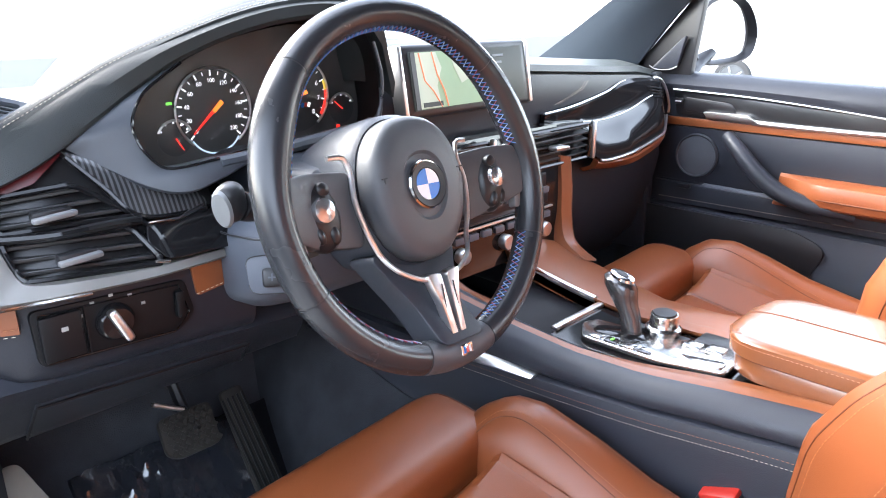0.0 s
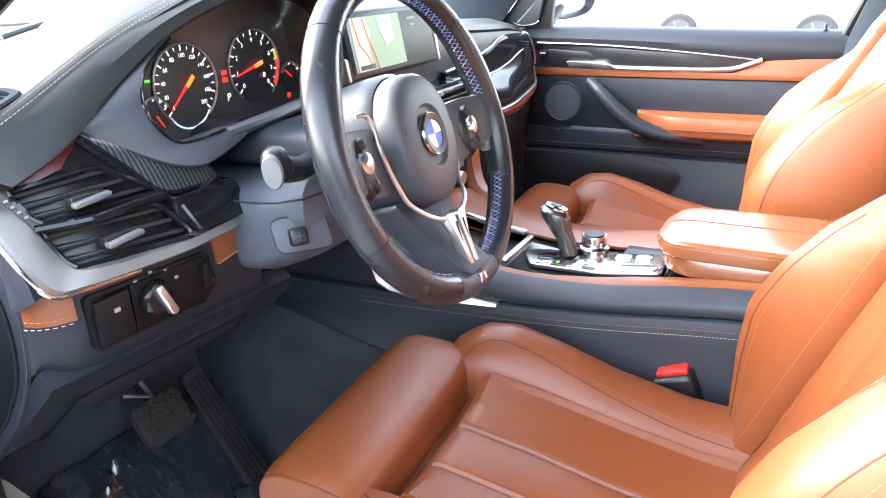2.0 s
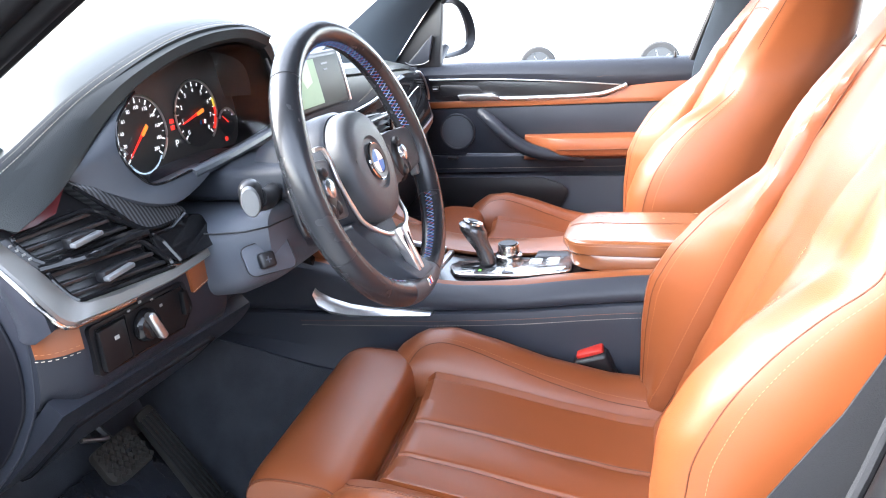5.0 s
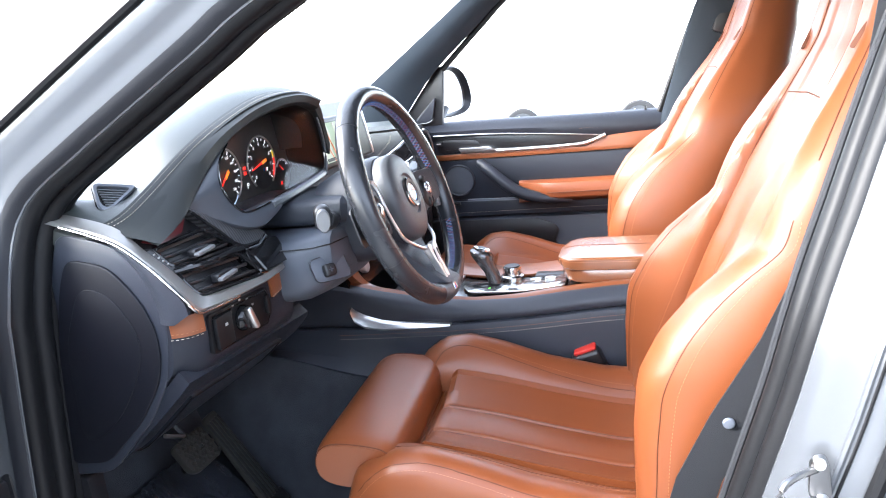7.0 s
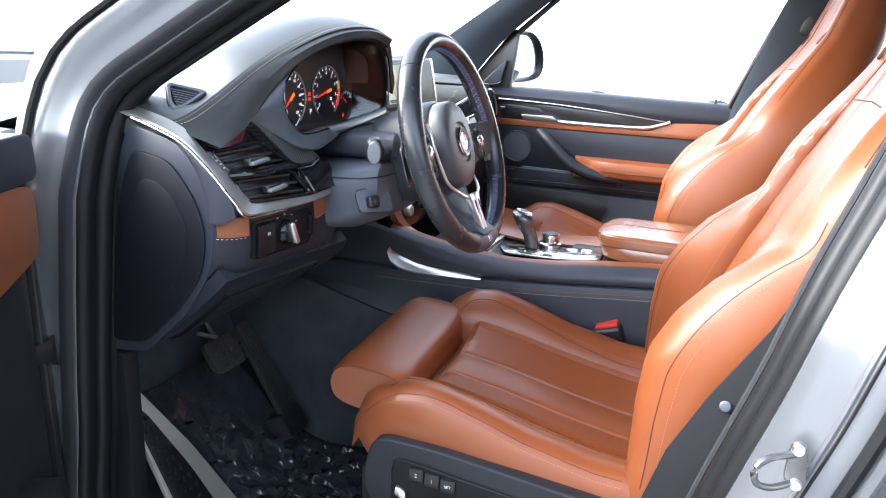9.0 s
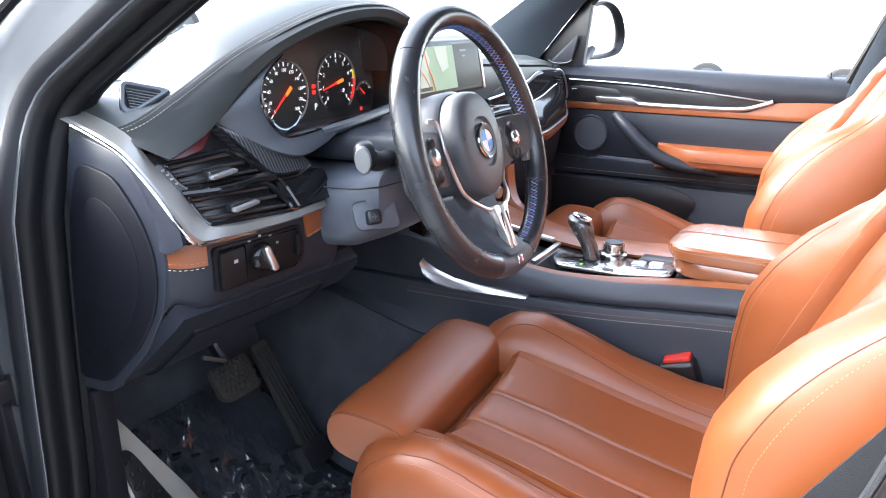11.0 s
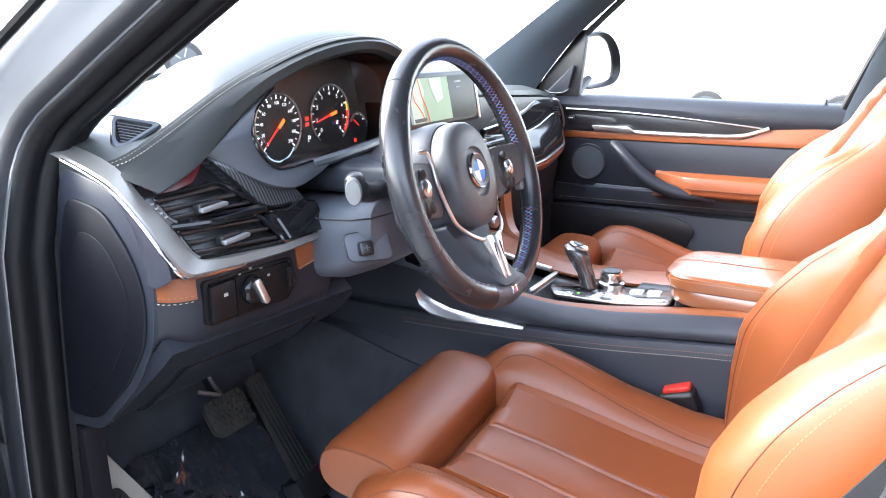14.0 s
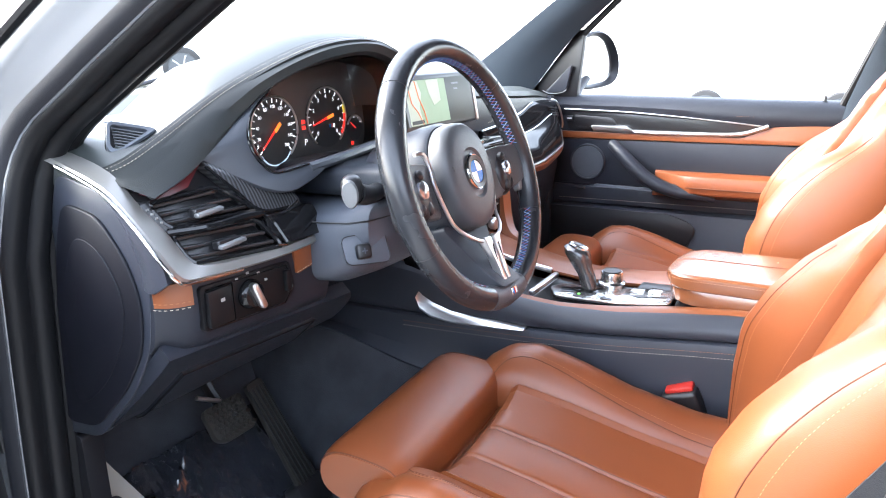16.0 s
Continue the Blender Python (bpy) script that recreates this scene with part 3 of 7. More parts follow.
def make_seat(name, label, group):
    """A sports seat with the wheel-side middle at x = 0; parts in car heights."""
    s = thing(name, (0, -0.1, 0.36), label, "car seat", group)
    # fluted middle of the cushion
    rows = []
    n = 136
    grooves = (-0.0425, 0.0425)
    for i in range(n):
        x = -0.135 + 0.27 * i / (n - 1)
        u = x / 0.135
        edge_rise = 0.030 * abs(u) ** 3
        groove = sum(0.0042 * math.exp(-(((x - c) / 0.0032) ** 2)) for c in grooves)
        puff = 0.006 * abs(math.cos(math.pi * x / 0.085)) ** 0.5
        row = []
        for j in range(34):
            y = 0.012 - 0.412 * j / 33
            fade = smoothstep(0.012, -0.012, y)
            end = 0.030 * smoothstep(-0.006, 0.012, y) ** 2
            row.append((x, y, cushion_z(y) + edge_rise * (0.4 + 0.6 * fade) + fade * (puff - groove) + 0.004 * fade - end))
        rows.append(row)
    bm = sheet(rows, (0, 0, -0.10))
    lines = [drape([(c, y, cushion_z(y) + 0.01) for y in [-0.01 - 0.04 * k for k in range(10)]], bm, 40, 0.0002) for c in grooves]
    cp = part("cushion_panel", bm, ORANGE, s, "fluted tan leather")
    for line in lines:
        part("seam", tube(line, 0.0007, 5), SEAM, cp)
    # folded leather between panel and thigh support
    part("fold", sheet([[(x, y, z + 0.010 * abs(x / 0.14) ** 3) for y, z in ((0.060, 0.600), (0.044, 0.604), (0.036, 0.612), (0.028, 0.611), (0.022, 0.601), (0.014, 0.606), (0.006, 0.600), (-0.004, 0.590))] for x in [-0.138 + 0.0184 * k for k in range(16)]], (0, 0, -0.04)), ORANGE, cp)
    # side bolsters
    for sg in (1, -1):
        rings = []
        for i in range(34):
            y = 0.100 - 0.462 * i / 33
            zc = crest_z(y) - (0.028 if sg < 0 else 0.0) * smoothstep(0.10, 0.04, y)
            nose = smoothstep(0.112, 0.03, y)
            zi = cushion_z(min(y, 0.06)) + 0.020
            rings.append(bolster_ring(y, sg * 0.134, sg * lerp(0.175, 0.190, nose), sg * lerp(0.205, 0.232, nose), min(zi, zc - 0.004), zc, zc - 0.042, min(0.520 + 0.06 * (1 - nose), zc - 0.055)))
        bm = loft(rings)
        drop = 0.028 if sg < 0 else 0.0
        z_at = lambda x, y: table([(0.134, cushion_z(min(y, 0.06)) + 0.020), (0.162, lerp(cushion_z(min(y, 0.06)) + 0.020, crest_z(y) - drop, 0.72)), (0.19, crest_z(y) - drop)], x) + 0.004
        arch = [(0.136, 0.040), (0.146, 0.034), (0.160, 0.018), (0.168, -0.012), (0.166, -0.06), (0.160, -0.13), (0.156, -0.20), (0.152, -0.27), (0.150, -0.34)]
        inner_line = drape([(sg * x, y, z_at(x, y)) for x, y in arch], bm, 60)
        inner_two = drape([(sg * (x + 0.007), y + 0.003, z_at(x + 0.007, y)) for x, y in arch], bm, 60)
        outer_line = drape([(sg * 0.214, y, crest_z(y) - 0.008 - drop) for y in [0.075 - 0.04 * k for k in range(11)]], bm, 60)
        outer_two = drape([(sg * 0.222, y, crest_z(y) - 0.014 - drop) for y in [0.075 - 0.04 * k for k in range(11)]], bm, 60)
        b = part("seat_bolster", bm, ORANGE, s)
        for one, two in ((inner_line, inner_two), (outer_line, outer_two)):
            part("seam", tube(one, 0.0008, 5), SEAM, b)
            part("stitching", stitches(two, r=0.0005), TAN_STITCH, b)
    # sliding thigh support
    prof = [(0.026, 0.60), (0.024, 0.632), (0.027, 0.655), (0.040, 0.667), (0.078, 0.674), (0.120, 0.676), (0.145, 0.669), (0.158, 0.653), (0.161, 0.632), (0.152, 0.611), (0.125, 0.599), (0.075, 0.594)]
    prof = spline([(0, y, z) for y, z in prof], 36, closed=True)
    rings = []
    for i in range(25):
        x = -0.178 + 0.356 * i / 24
        e = 1 - 0.12 * (abs(x) / 0.178) ** 16
        cy, cz = 0.095, 0.635
        rings.append([V((x, cy + (p.y - cy) * e, cz + (p.z - cz) * e)) for p in prof])
    t = part("thigh_support", loft(rings), ORANGE, s, "tan leather sliding thigh support")
    for sg in (1, -1):
        ring = [V((sg * 0.1755, 0.095 + (p.y - 0.095) * 0.906, 0.635 + (p.z - 0.635) * 0.906)) for p in prof]
        part("piping", tube(ring + ring[:2], 0.0010, 6), SEAM, t)
    # one leather skin from the lumbar to the head: middle, wings and shoulders
    FRONT = [(0.54, -0.323), (0.62, -0.325), (0.72, -0.326), (0.80, -0.334), (0.85, -0.354), (0.90, -0.388), (0.95, -0.440), (0.99, -0.500), (1.03, -0.560), (1.10, -0.600)]
    HALF = [(0.94, 0.228), (0.98, 0.226), (1.02, 0.222), (1.06, 0.210), (1.10, 0.192), (1.15, 0.170), (1.20, 0.154), (1.26, 0.143), (1.32, 0.134), (1.355, 0.115), (1.375, 0.075)]
    front_y = lambda z: table(FRONT, z) - RECLINE * 0.8 * max(0.0, z - 0.78)

    def back_section(z):
        """Half a section at height z as (x, y) from the middle out and round to the back."""
        c, h = back_y(z), table(HALF, z)
        up = smoothstep(0.93, 1.05, z)
        d = table([(0.94, 0.15), (1.08, 0.15), (1.15, 0.125), (1.23, 0.102), (1.31, 0.088), (1.36, 0.075), (1.378, 0.05)], z)
        shoulder = 0.004 + 0.022 * smoothstep(1.20, 1.04, z)
        inner = lerp(table([(0.56, 0.150), (0.75, 0.128), (0.95, 0.104)], z), h * 0.50, up)
        top = lerp(lerp(0.198, 0.188, smoothstep(0.7, 1.0, z)), h * 0.86, up)
        outer = lerp(lerp(0.245, 0.228, smoothstep(0.8, 1.0, z)), h, up)
        f = max(lerp(front_y(z), c + shoulder, up), c + shoulder)
        yi = lerp(c + 0.012, c + shoulder * 0.35, up)
        back = c - lerp(0.165, d, up)
        groove = lerp(0.018, 0.001, smoothstep(0.98, 1.16, z))
        rib = 0.004 * smoothstep(0.95, 0.85, z)
        return [(0.0, c + rib), (inner * 0.33, c + rib), (inner * 0.42, c - rib * 0.5), (inner * 0.52, c + rib + 0.002), (inner * 0.93, lerp(c, yi, 0.8) + 0.004 * (1 - up)), (inner, yi - groove), (inner * 1.06, yi + lerp(0.022, 0.001, smoothstep(0.98, 1.16, z))),
                (lerp(inner, top, 0.55), lerp(yi, f, 0.72)), (lerp(inner, top, 0.85), lerp(yi, f, 0.96)), (top, f), (lerp(top, outer, 0.7), lerp(f, back, 0.10)), (outer, lerp(f, back, lerp(0.36, 0.26, up))), (outer - 0.004, lerp(f, back, 0.7)), (outer * 0.82, back), (outer * 0.4, back - 0.008)]

    rings = []
    for j in range(76):
        z = 0.545 + 0.832 * j / 75
        half = back_section(z)
        pts = [(x, y, z) for x, y in half] + [(-x, y, z) for x, y in reversed(half[1:])]
        rings.append(spline(pts, 132, closed=True))
    bm = loft(rings)
    runs = []
    for sg in (1, -1):
        at = lambda k, t, z: V((sg * lerp(back_section(z)[k][0], back_section(z)[k + 1][0], t), lerp(back_section(z)[k][1], back_section(z)[k + 1][1], t) + 0.002, z))
        low, tall = [0.60 + 0.036 * k for k in range(12)], [0.60 + 0.055 * k for k in range(13)]
        runs.append((drape([at(10, 0.1, z) for z in low], bm, 60), drape([at(10, 0.35, z) for z in low], bm, 60)))
        runs.append((drape([at(7, 0.7, z) for z in low[:-2]], bm, 60), drape([at(7, 0.35, z) for z in low[:-2]], bm, 60)))
        runs.append((drape([at(5, 0.3, z) for z in tall], bm, 60), drape([at(5, 0.95, z) for z in tall], bm, 60)))
    across = drape([(x, back_y(1.13) + 0.012, 1.130 - 0.006 * abs(x) / 0.1) for x in [-0.085 + 0.017 * k for k in range(11)]], bm, 40)
    sides = {sg: drape([(sg * table(HALF, z) * 0.95, back_y(z) + 0.004, z) for z in [1.06 + 0.03 * k for k in range(10)]], bm, 40) for sg in (1, -1)}
    hd = part("backrest", bm, ORANGE, s, "tan leather backrest with wings and a one-piece head section")
    for one, two in runs:
        part("seam", tube(one, 0.0009, 5), SEAM, hd)
        part("stitching", stitches(two, r=0.0005, up=(1, 0, 0)), TAN_STITCH, hd)
    part("seam", tube(across, 0.0011, 5), SEAM, hd)
    for sg in (1, -1):
        part("seam", tube(sides[sg], 0.0010, 5), SEAM, hd)
        part("belt_slot", prism(rounded([(sg * 0.108, back_y(1.18) + 0.002, 1.180), (sg * 0.138, back_y(1.18) - 0.018, 1.184), (sg * 0.136, back_y(1.22) - 0.018, 1.222), (sg * 0.118, back_y(1.22) - 0.002, 1.214)], 0.010, 4), (sg * 0.002, 0.008, 0), 0.001), SEAM, hd, "dark belt slot")
    # plastic base with switches, rails
    side = rounded([(-0.237, 0.045, 0.604), (-0.237, -0.06, 0.601), (-0.237, -0.36, 0.565), (-0.237, -0.40, 0.44), (-0.237, -0.30, 0.405), (-0.237, 0.0, 0.425), (-0.237, 0.066, 0.52)], 0.03, 5)
    for sg in (1, -1):
        base = part("side_cover", prism([(sg * abs(p.x) - sg * 0.01, p.y, p.z) for p in side], (sg * 0.026, 0, 0), 0.008, 3), COVER, s, "dark grey plastic side cover with power switches")
        if sg < 0:
            x = -0.254
            rim_ = rounded([V((x, 0.010, 0.578)), V((x, -0.20, 0.552)), V((x, -0.20, 0.465)), V((x, 0.014, 0.488))], 0.02, 4)
            rec = part("switch_recess", prism(rim_, (-0.002, 0, 0), 0.001), PANEL, base)
            part("recess_rim", tube([p + V((-0.002, 0, 0)) for p in rim_] + [rim_[0] + V((-0.002, 0, 0))], 0.0012, 6), COVER, rec)
            for k, word in enumerate(("2", "1", "SET")):
                at = (x - 0.004, -0.030 - 0.025 * k, 0.558 - 0.0035 * k)
                part("memory_button", box((0.007, 0.023, 0.021), at, 0.002), BLACK, base)
                letters(word, 0.009 if k < 2 else 0.0065, Matrix.Translation((at[0] - 0.0038, at[1], at[2])) @ Matrix.Rotation(radians(-90), 4, "Z") @ Matrix.Rotation(radians(90), 4, "X"), WHITE, base, "button_mark")
            part("lumbar_switch", prism(rounded([(x - 0.002, 0.002, 0.534), (x - 0.002, -0.014, 0.526), (x - 0.002, -0.014, 0.508), (x - 0.002, 0.004, 0.518)], 0.004, 3), (-0.006, 0, 0), 0.001), SATIN, base)
            part("seat_switch", box((0.014, 0.060, 0.020), (x - 0.006, -0.075, 0.514), 0.005), BLACK, base)
            part("seat_switch", box((0.014, 0.018, 0.045), (x - 0.006, -0.135, 0.515), 0.005), BLACK, base)
    part("base_pan", box((0.40, 0.44, 0.11), (0, -0.13, 0.455), 0.01), BLACK, s)
    for sg in (1, -1):
        part("rail", box((0.04, 0.56, 0.05), (sg * 0.17, -0.12, 0.335), 0.005), BLACK, s)
        part("riser", box((0.03, 0.36, 0.06), (sg * 0.17, -0.14, 0.385), 0.005), BLACK, s)
    rows = [[(x, back_y(z) - 0.105 - 0.02 * (1 - (abs(x) / 0.21) ** 2), z) for z in [0.50 + 0.05 * k for k in range(11)]] for x in (-0.21, -0.14, -0.07, 0, 0.07, 0.14, 0.21)]
    part("back_shell", sheet(rows, (0, -0.012, 0)), DARK, s)
    return s


passenger_seat = make_seat("sports_seat", "tan leather sports seat on the passenger side, beside the console", "front seats")
passenger_seat.matrix_basis = Matrix.Translation((0.385, -0.018, 0.385)) @ Matrix.Rotation(radians(4), 4, "Z")
RECLINE = 0.20
TILT = -0.08
driver_seat = make_seat("sports_seat", "reclined tan leather sports seat with extended thigh support behind the wheel", "front seats")
driver_seat.matrix_basis = Matrix.Translation((-0.385, -0.1, 0.36)) @ Matrix.Rotation(radians(4), 4, "Z")

# lap belt on the driver's side, buckle on the console side
belt = thing("seat_belt", (-0.63, -0.45, 0.36), "black seat belt hanging beside the driver's seat", "seat belt")
rows = [[(-0.655 + w * 0.01, y + w, z) for w in (-0.026, 0.0, 0.026)] for y, z in ((-0.36, 0.47), (-0.390, 0.60), (-0.418, 0.70), (-0.458, 0.785), (-0.512, 0.88), (-0.565, 1.00), (-0.605, 1.15), (-0.625, 1.30))]
part("webbing", sheet(rows, (0.0025, 0, 0)), BELT, belt)
part("stop_button", lathe([(0.0, 0.004), (0.0055, 0.0036), (0.007, 0.002), (0.007, 0.0)], 16, Matrix.Translation((-0.657, -0.452, 0.778)) @ Matrix.Rotation(radians(-90), 4, "Y")), MIDGREY, belt)

buckle = thing("belt_buckle", (-0.125, -0.235, 0.50), "black belt buckle with a red release button", "belt buckle")
turn = Matrix.Rotation(radians(-20), 4, "X") @ Matrix.Rotation(radians(-8), 4, "Y")
bb = part("buckle_body", box((0.030, 0.058, 0.095), (-0.128, -0.246, 0.598), 0.006, 3, turn), BLACK, buckle)
part("release_button", box((0.024, 0.046, 0.010), (-0.128, -0.230, 0.645), 0.004, 2, turn), RED, bb, "red release button")
part("buckle_stalk", box((0.016, 0.035, 0.10), (-0.13, -0.262, 0.53), 0.005, 2, turn), BLACK, buckle)

# ---- steering wheel and column ----
# the wheel's own frame: x right, y up the rim, z towards the driver
WHEEL = Matrix.Translation((-0.3733, 0.0154, 1.0189)) @ Matrix.Rotation(radians(1.2), 4, "Z") @ Matrix.Rotation(radians(90 - 17.7), 4, "X") @ Matrix.Rotation(radians(-2), 4, "Z")
wheel = thing("steering_wheel", WHEEL, "black leather steering wheel with satin metal spokes", "steering wheel")


def wpart(name, bm, material, parent=None, label=""):
    return part(name, bm, material, parent or wheel, label, local=True)


def rim_ring(a, grow=1.0):
    """The rim's section at angle a (0 at the right, 90 at the top)."""
    deg = math.degrees(a) % 360
    thumb = sum(math.exp(-((((deg - c + 180) % 360) - 180) / 16) ** 2) for c in (22, 158))
    low = math.exp(-((((deg - 270 + 180) % 360) - 180) / 22) ** 2)
    rr, rz = (0.0155 + 0.003 * thumb + 0.002 * low) * grow, (0.0180 + 0.001 * thumb) * grow
    c = V((math.cos(a), math.sin(a), 0))
    mid = c * (0.1725 - 0.002 * thumb)
    return [mid + c * (rr * math.cos(2 * math.pi * k / 20)) + V((0, 0, rz * math.sin(2 * math.pi * k / 20))) for k in range(20)]


def rim_piece(a0, a1, n, grow=1.0):
    return loft([rim_ring(radians(lerp(a0, a1, i / n)), grow) for i in range(n + 1)], True, True)


for a0, a1 in ((44, 136), (136.6, 207), (207.6, 254), (285, 332.4), (333, 403.4)):
    piece = wpart("rim_cover", rim_piece(a0, a1, int(abs(a1 - a0) / 3)), RIM, label="black leather rim cover")
wpart("rim_core", rim_piece(0, 360, 90, 0.96), BLACK)
wpart("rim_base", rim_piece(254.6, 284.4, 12, 1.01), PAD, label="smooth lower rim section")
# blue, red and pale cross stitching inside the rim
for name, material, first, sg in (("blue_stitching", mat("blue_thread", (0.07, 0.19, 0.48), 0.7, vary=0), 0, 1), ("red_stitching", mat("red_thread", (0.30, 0.05, 0.07), 0.7, vary=0), 0, -1), ("pale_stitching", mat("grey_thread", (0.35, 0.38, 0.45), 0.7, vary=0), 1, -1)):
    bits = []
    for a0, a1 in ((43, 137), (-28, -72), (208, 252), (10, 43), (137, 170)):
        k = int(abs(a1 - a0) / 2.1)
        for i in range(k):
            if sg < 0 and i % 2 != first:
                continue
            u, v = (i, i + 1) if sg > 0 else (i + 1, i)
            a, b = radians(lerp(a0, a1, u / k)), radians(lerp(a0, a1, v / k))
            run = []
            for t in (0.0, 0.33, 0.67, 1.0):
                ang, zz = lerp(a, b, t), lerp(0.0085, -0.0015, t)
                th = sum(math.exp(-((((math.degrees(ang) - c + 180) % 360) - 180) / 16) ** 2) for c in (22, 158))
                rr = 0.1725 - 0.002 * th - (0.0159 + 0.003 * th) * math.sqrt(max(0.0, 1 - (zz / 0.0185) ** 2)) - 0.0006
                run.append((rr * math.cos(ang), rr * math.sin(ang), zz))
            bits.append(tube(run, 0.0006, 4))
    wpart(name, joined(*bits), material)

# airbag cover: a domed rounded shield
def shield(r, h):
    out = []
    for k in range(56):
        a = 2 * math.pi * k / 56
        x, y = math.cos(a), math.sin(a)
        rx, ry = 0.064, 0.074 if y > 0 else 0.078
        sx = math.copysign(abs(x) ** 0.88, x) * rx * r * (1 - 0.15 * max(0, -y))
        sy = math.copysign(abs(y) ** 0.88, y) * ry * r
        out.append(V((sx, sy, h)))
    return out


pad = wpart("airbag_cover", loft([shield(0.93, -0.034), shield(0.965, -0.026), shield(0.975, -0.016), shield(0.970, -0.007), shield(0.945, 0.0005), shield(0.88, 0.0055), shield(0.70, 0.0090), shield(0.46, 0.0100), shield(0.42, 0.0065), shield(0.15, 0.0065)]), PAD, label="dark grey domed airbag cover")
badge = wpart("badge", lathe([(0.0, 0.0105), (0.0185, 0.0105), (0.0205, 0.0125), (0.0235, 0.0130), (0.0250, 0.0115), (0.0250, 0.004)], 40), CHROME, pad, "round enamel badge")
wpart("badge_ring", lathe([(0.0160, 0.0112), (0.0165, 0.0128), (0.0225, 0.0136), (0.0225, 0.011)], 40, None, False), BLACK, badge)
for k in range(4):
    pts = [(0, 0, 0.0106)] + [(0.0155 * math.cos(radians(90 * k + 9 * i)), 0.0155 * math.sin(radians(90 * k + 9 * i)), 0.0106) for i in range(11)]
    wpart("badge_quarter", prism(pts, (0, 0, 0.0014), 0), WHITE if k % 2 == 0 else BLUE, badge)
for sg in (1, -1):
    wpart("horn_mark", joined(box((0.008, 0.0012, 0.0006), (sg * 0.052, 0.012, 0.0088), 0), box((0.0012, 0.004, 0.0006), (sg * 0.052, 0.009, 0.0088), 0)), BLACK, pad)

# body behind the cover, side spokes with switch pods
wpart("hub", loft([shield(0.98, -0.13), shield(1.06, -0.095), shield(1.07, -0.050), shield(1.05, -0.028), shield(0.99, -0.022), shield(0.92, -0.024)]), DARK, label="dark hub body behind the airbag cover")
for sg in (1, -1):
    m = Matrix.Scale(-1, 4, (1, 0, 0)) if sg < 0 else Matrix.Identity(4)
    sp = prism(rounded([(0.070, 0.030, -0.035), (0.125, 0.034, -0.030), (0.158, 0.030, -0.012), (0.160, -0.024, -0.012), (0.128, -0.036, -0.030), (0.070, -0.045, -0.035)], 0.012, 4), (0, 0, 0.022), 0.006, 3)
    sp.transform(m @ Matrix.Translation((0.0, -0.004, -0.004)))
    arm = wpart("spoke", sp, PAD)
    pod = lathe([(0.0, 0.0125), (0.35, 0.0120), (0.70, 0.0095), (0.90, 0.0055), (1.0, 0.0), (1.0, -0.006)], 36, m @ Matrix.Translation((0.119, -0.010, -0.014)) @ Matrix.Rotation(radians(-8), 4, "Z") @ Matrix.Diagonal((0.0215, 0.0350, 1.0, 1.0)))
    sw = wpart("switch_pod", pod, BLACK, arm, "dark rounded switch pod")
    wedge = prism(rounded([(0.146, 0.034, -0.010), (0.158, 0.030, -0.006), (0.160, -0.010, -0.004), (0.151, -0.042, -0.008), (0.144, -0.040, -0.010), (0.150, -0.008, -0.006)], 0.006, 3), (0, 0, 0.010), 0.003, 2)
    wedge.transform(m @ Matrix.Translation((0.0, -0.004, -0.004)))
    wpart("spoke_bezel", wedge, TAB, arm, "satin metal bezel beside the switches")
    for r_, at, turn_, material in (((0.0125, 0.0130), (0.120, -0.006, -0.0022), 0, KNOB), ((0.0080, 0.0068), (0.116, 0.013, -0.0045), 10, BLACK), ((0.0060, 0.0100), (0.112, -0.029, -0.0055), -14, BLACK), ((0.0050, 0.0085), (0.127, -0.028, -0.0060), -14, BLACK)):
        b = lathe([(0.0, 0.0050), (0.5, 0.0044), (0.85, 0.0025), (1.0, -0.001), (1.0, -0.004)], 24, m @ Matrix.Translation(at) @ Matrix.Rotation(radians(turn_), 4, "Z") @ Matrix.Diagonal((*r_, 1.0, 1.0)))
        wpart("thumb_switch" if material is KNOB else "button", b, material, sw)
    tri = [(0.118, 0.0435, -0.004), (0.100, 0.0430, -0.002), (0.094, 0.036, -0.001), (0.092, 0.022, 0.0), (0.096, -0.004, 0.002), (0.087, -0.042, 0.003), (0.066, -0.080, 0.003), (0.038, -0.097, 0.003), (0.016, -0.101, 0.003)]
    band = tube([V((p.x * 0.80, p.y * 0.93, p.z - 0.013 * smoothstep(-0.10, -0.06, p.y))) for p in spline(tri, 30)], 0.0028, 8, 1.0)
    band.transform(m)
    wpart("trim_band", band, SATIN, label="satin metal trim band round the airbag cover")
    leg = prism(rounded([(0.0045, -0.090, -0.003), (0.0225, -0.088, -0.003), (0.0125, -0.120, -0.001), (0.0095, -0.155, 0.003), (0.0022, -0.155, 0.003)], 0.004, 3), (0, 0, 0.011), 0.002)
    leg.transform(m)
    wpart("lower_spoke_trim", leg, SATIN, label="satin metal lower spoke")
    groove = box((0.0012, 0.040, 0.002), (0.0085, -0.120, 0.0102), 0.0005, 1, Matrix.Rotation(radians(1.5), 4, "Z"))
    groove.transform(m)
    wpart("spoke_groove", groove, BLACK)
wpart("lower_spoke", prism(rounded([(-0.060, -0.060, -0.070), (0.060, -0.060, -0.070), (0.030, -0.120, -0.050), (0.030, -0.160, -0.020), (-0.030, -0.160, -0.020), (-0.030, -0.120, -0.050)], 0.012, 4), (0, 0, 0.040), 0.005, 3), DARK)
tag_m = Matrix.Translation((0, -0.170, 0.0182))
em = box((0.016, 0.011, 0.002), (0, 0, 0), 0.001)
em.transform(tag_m)
em = wpart("emblem", em, CHROME, label="small metal emblem with coloured bars")
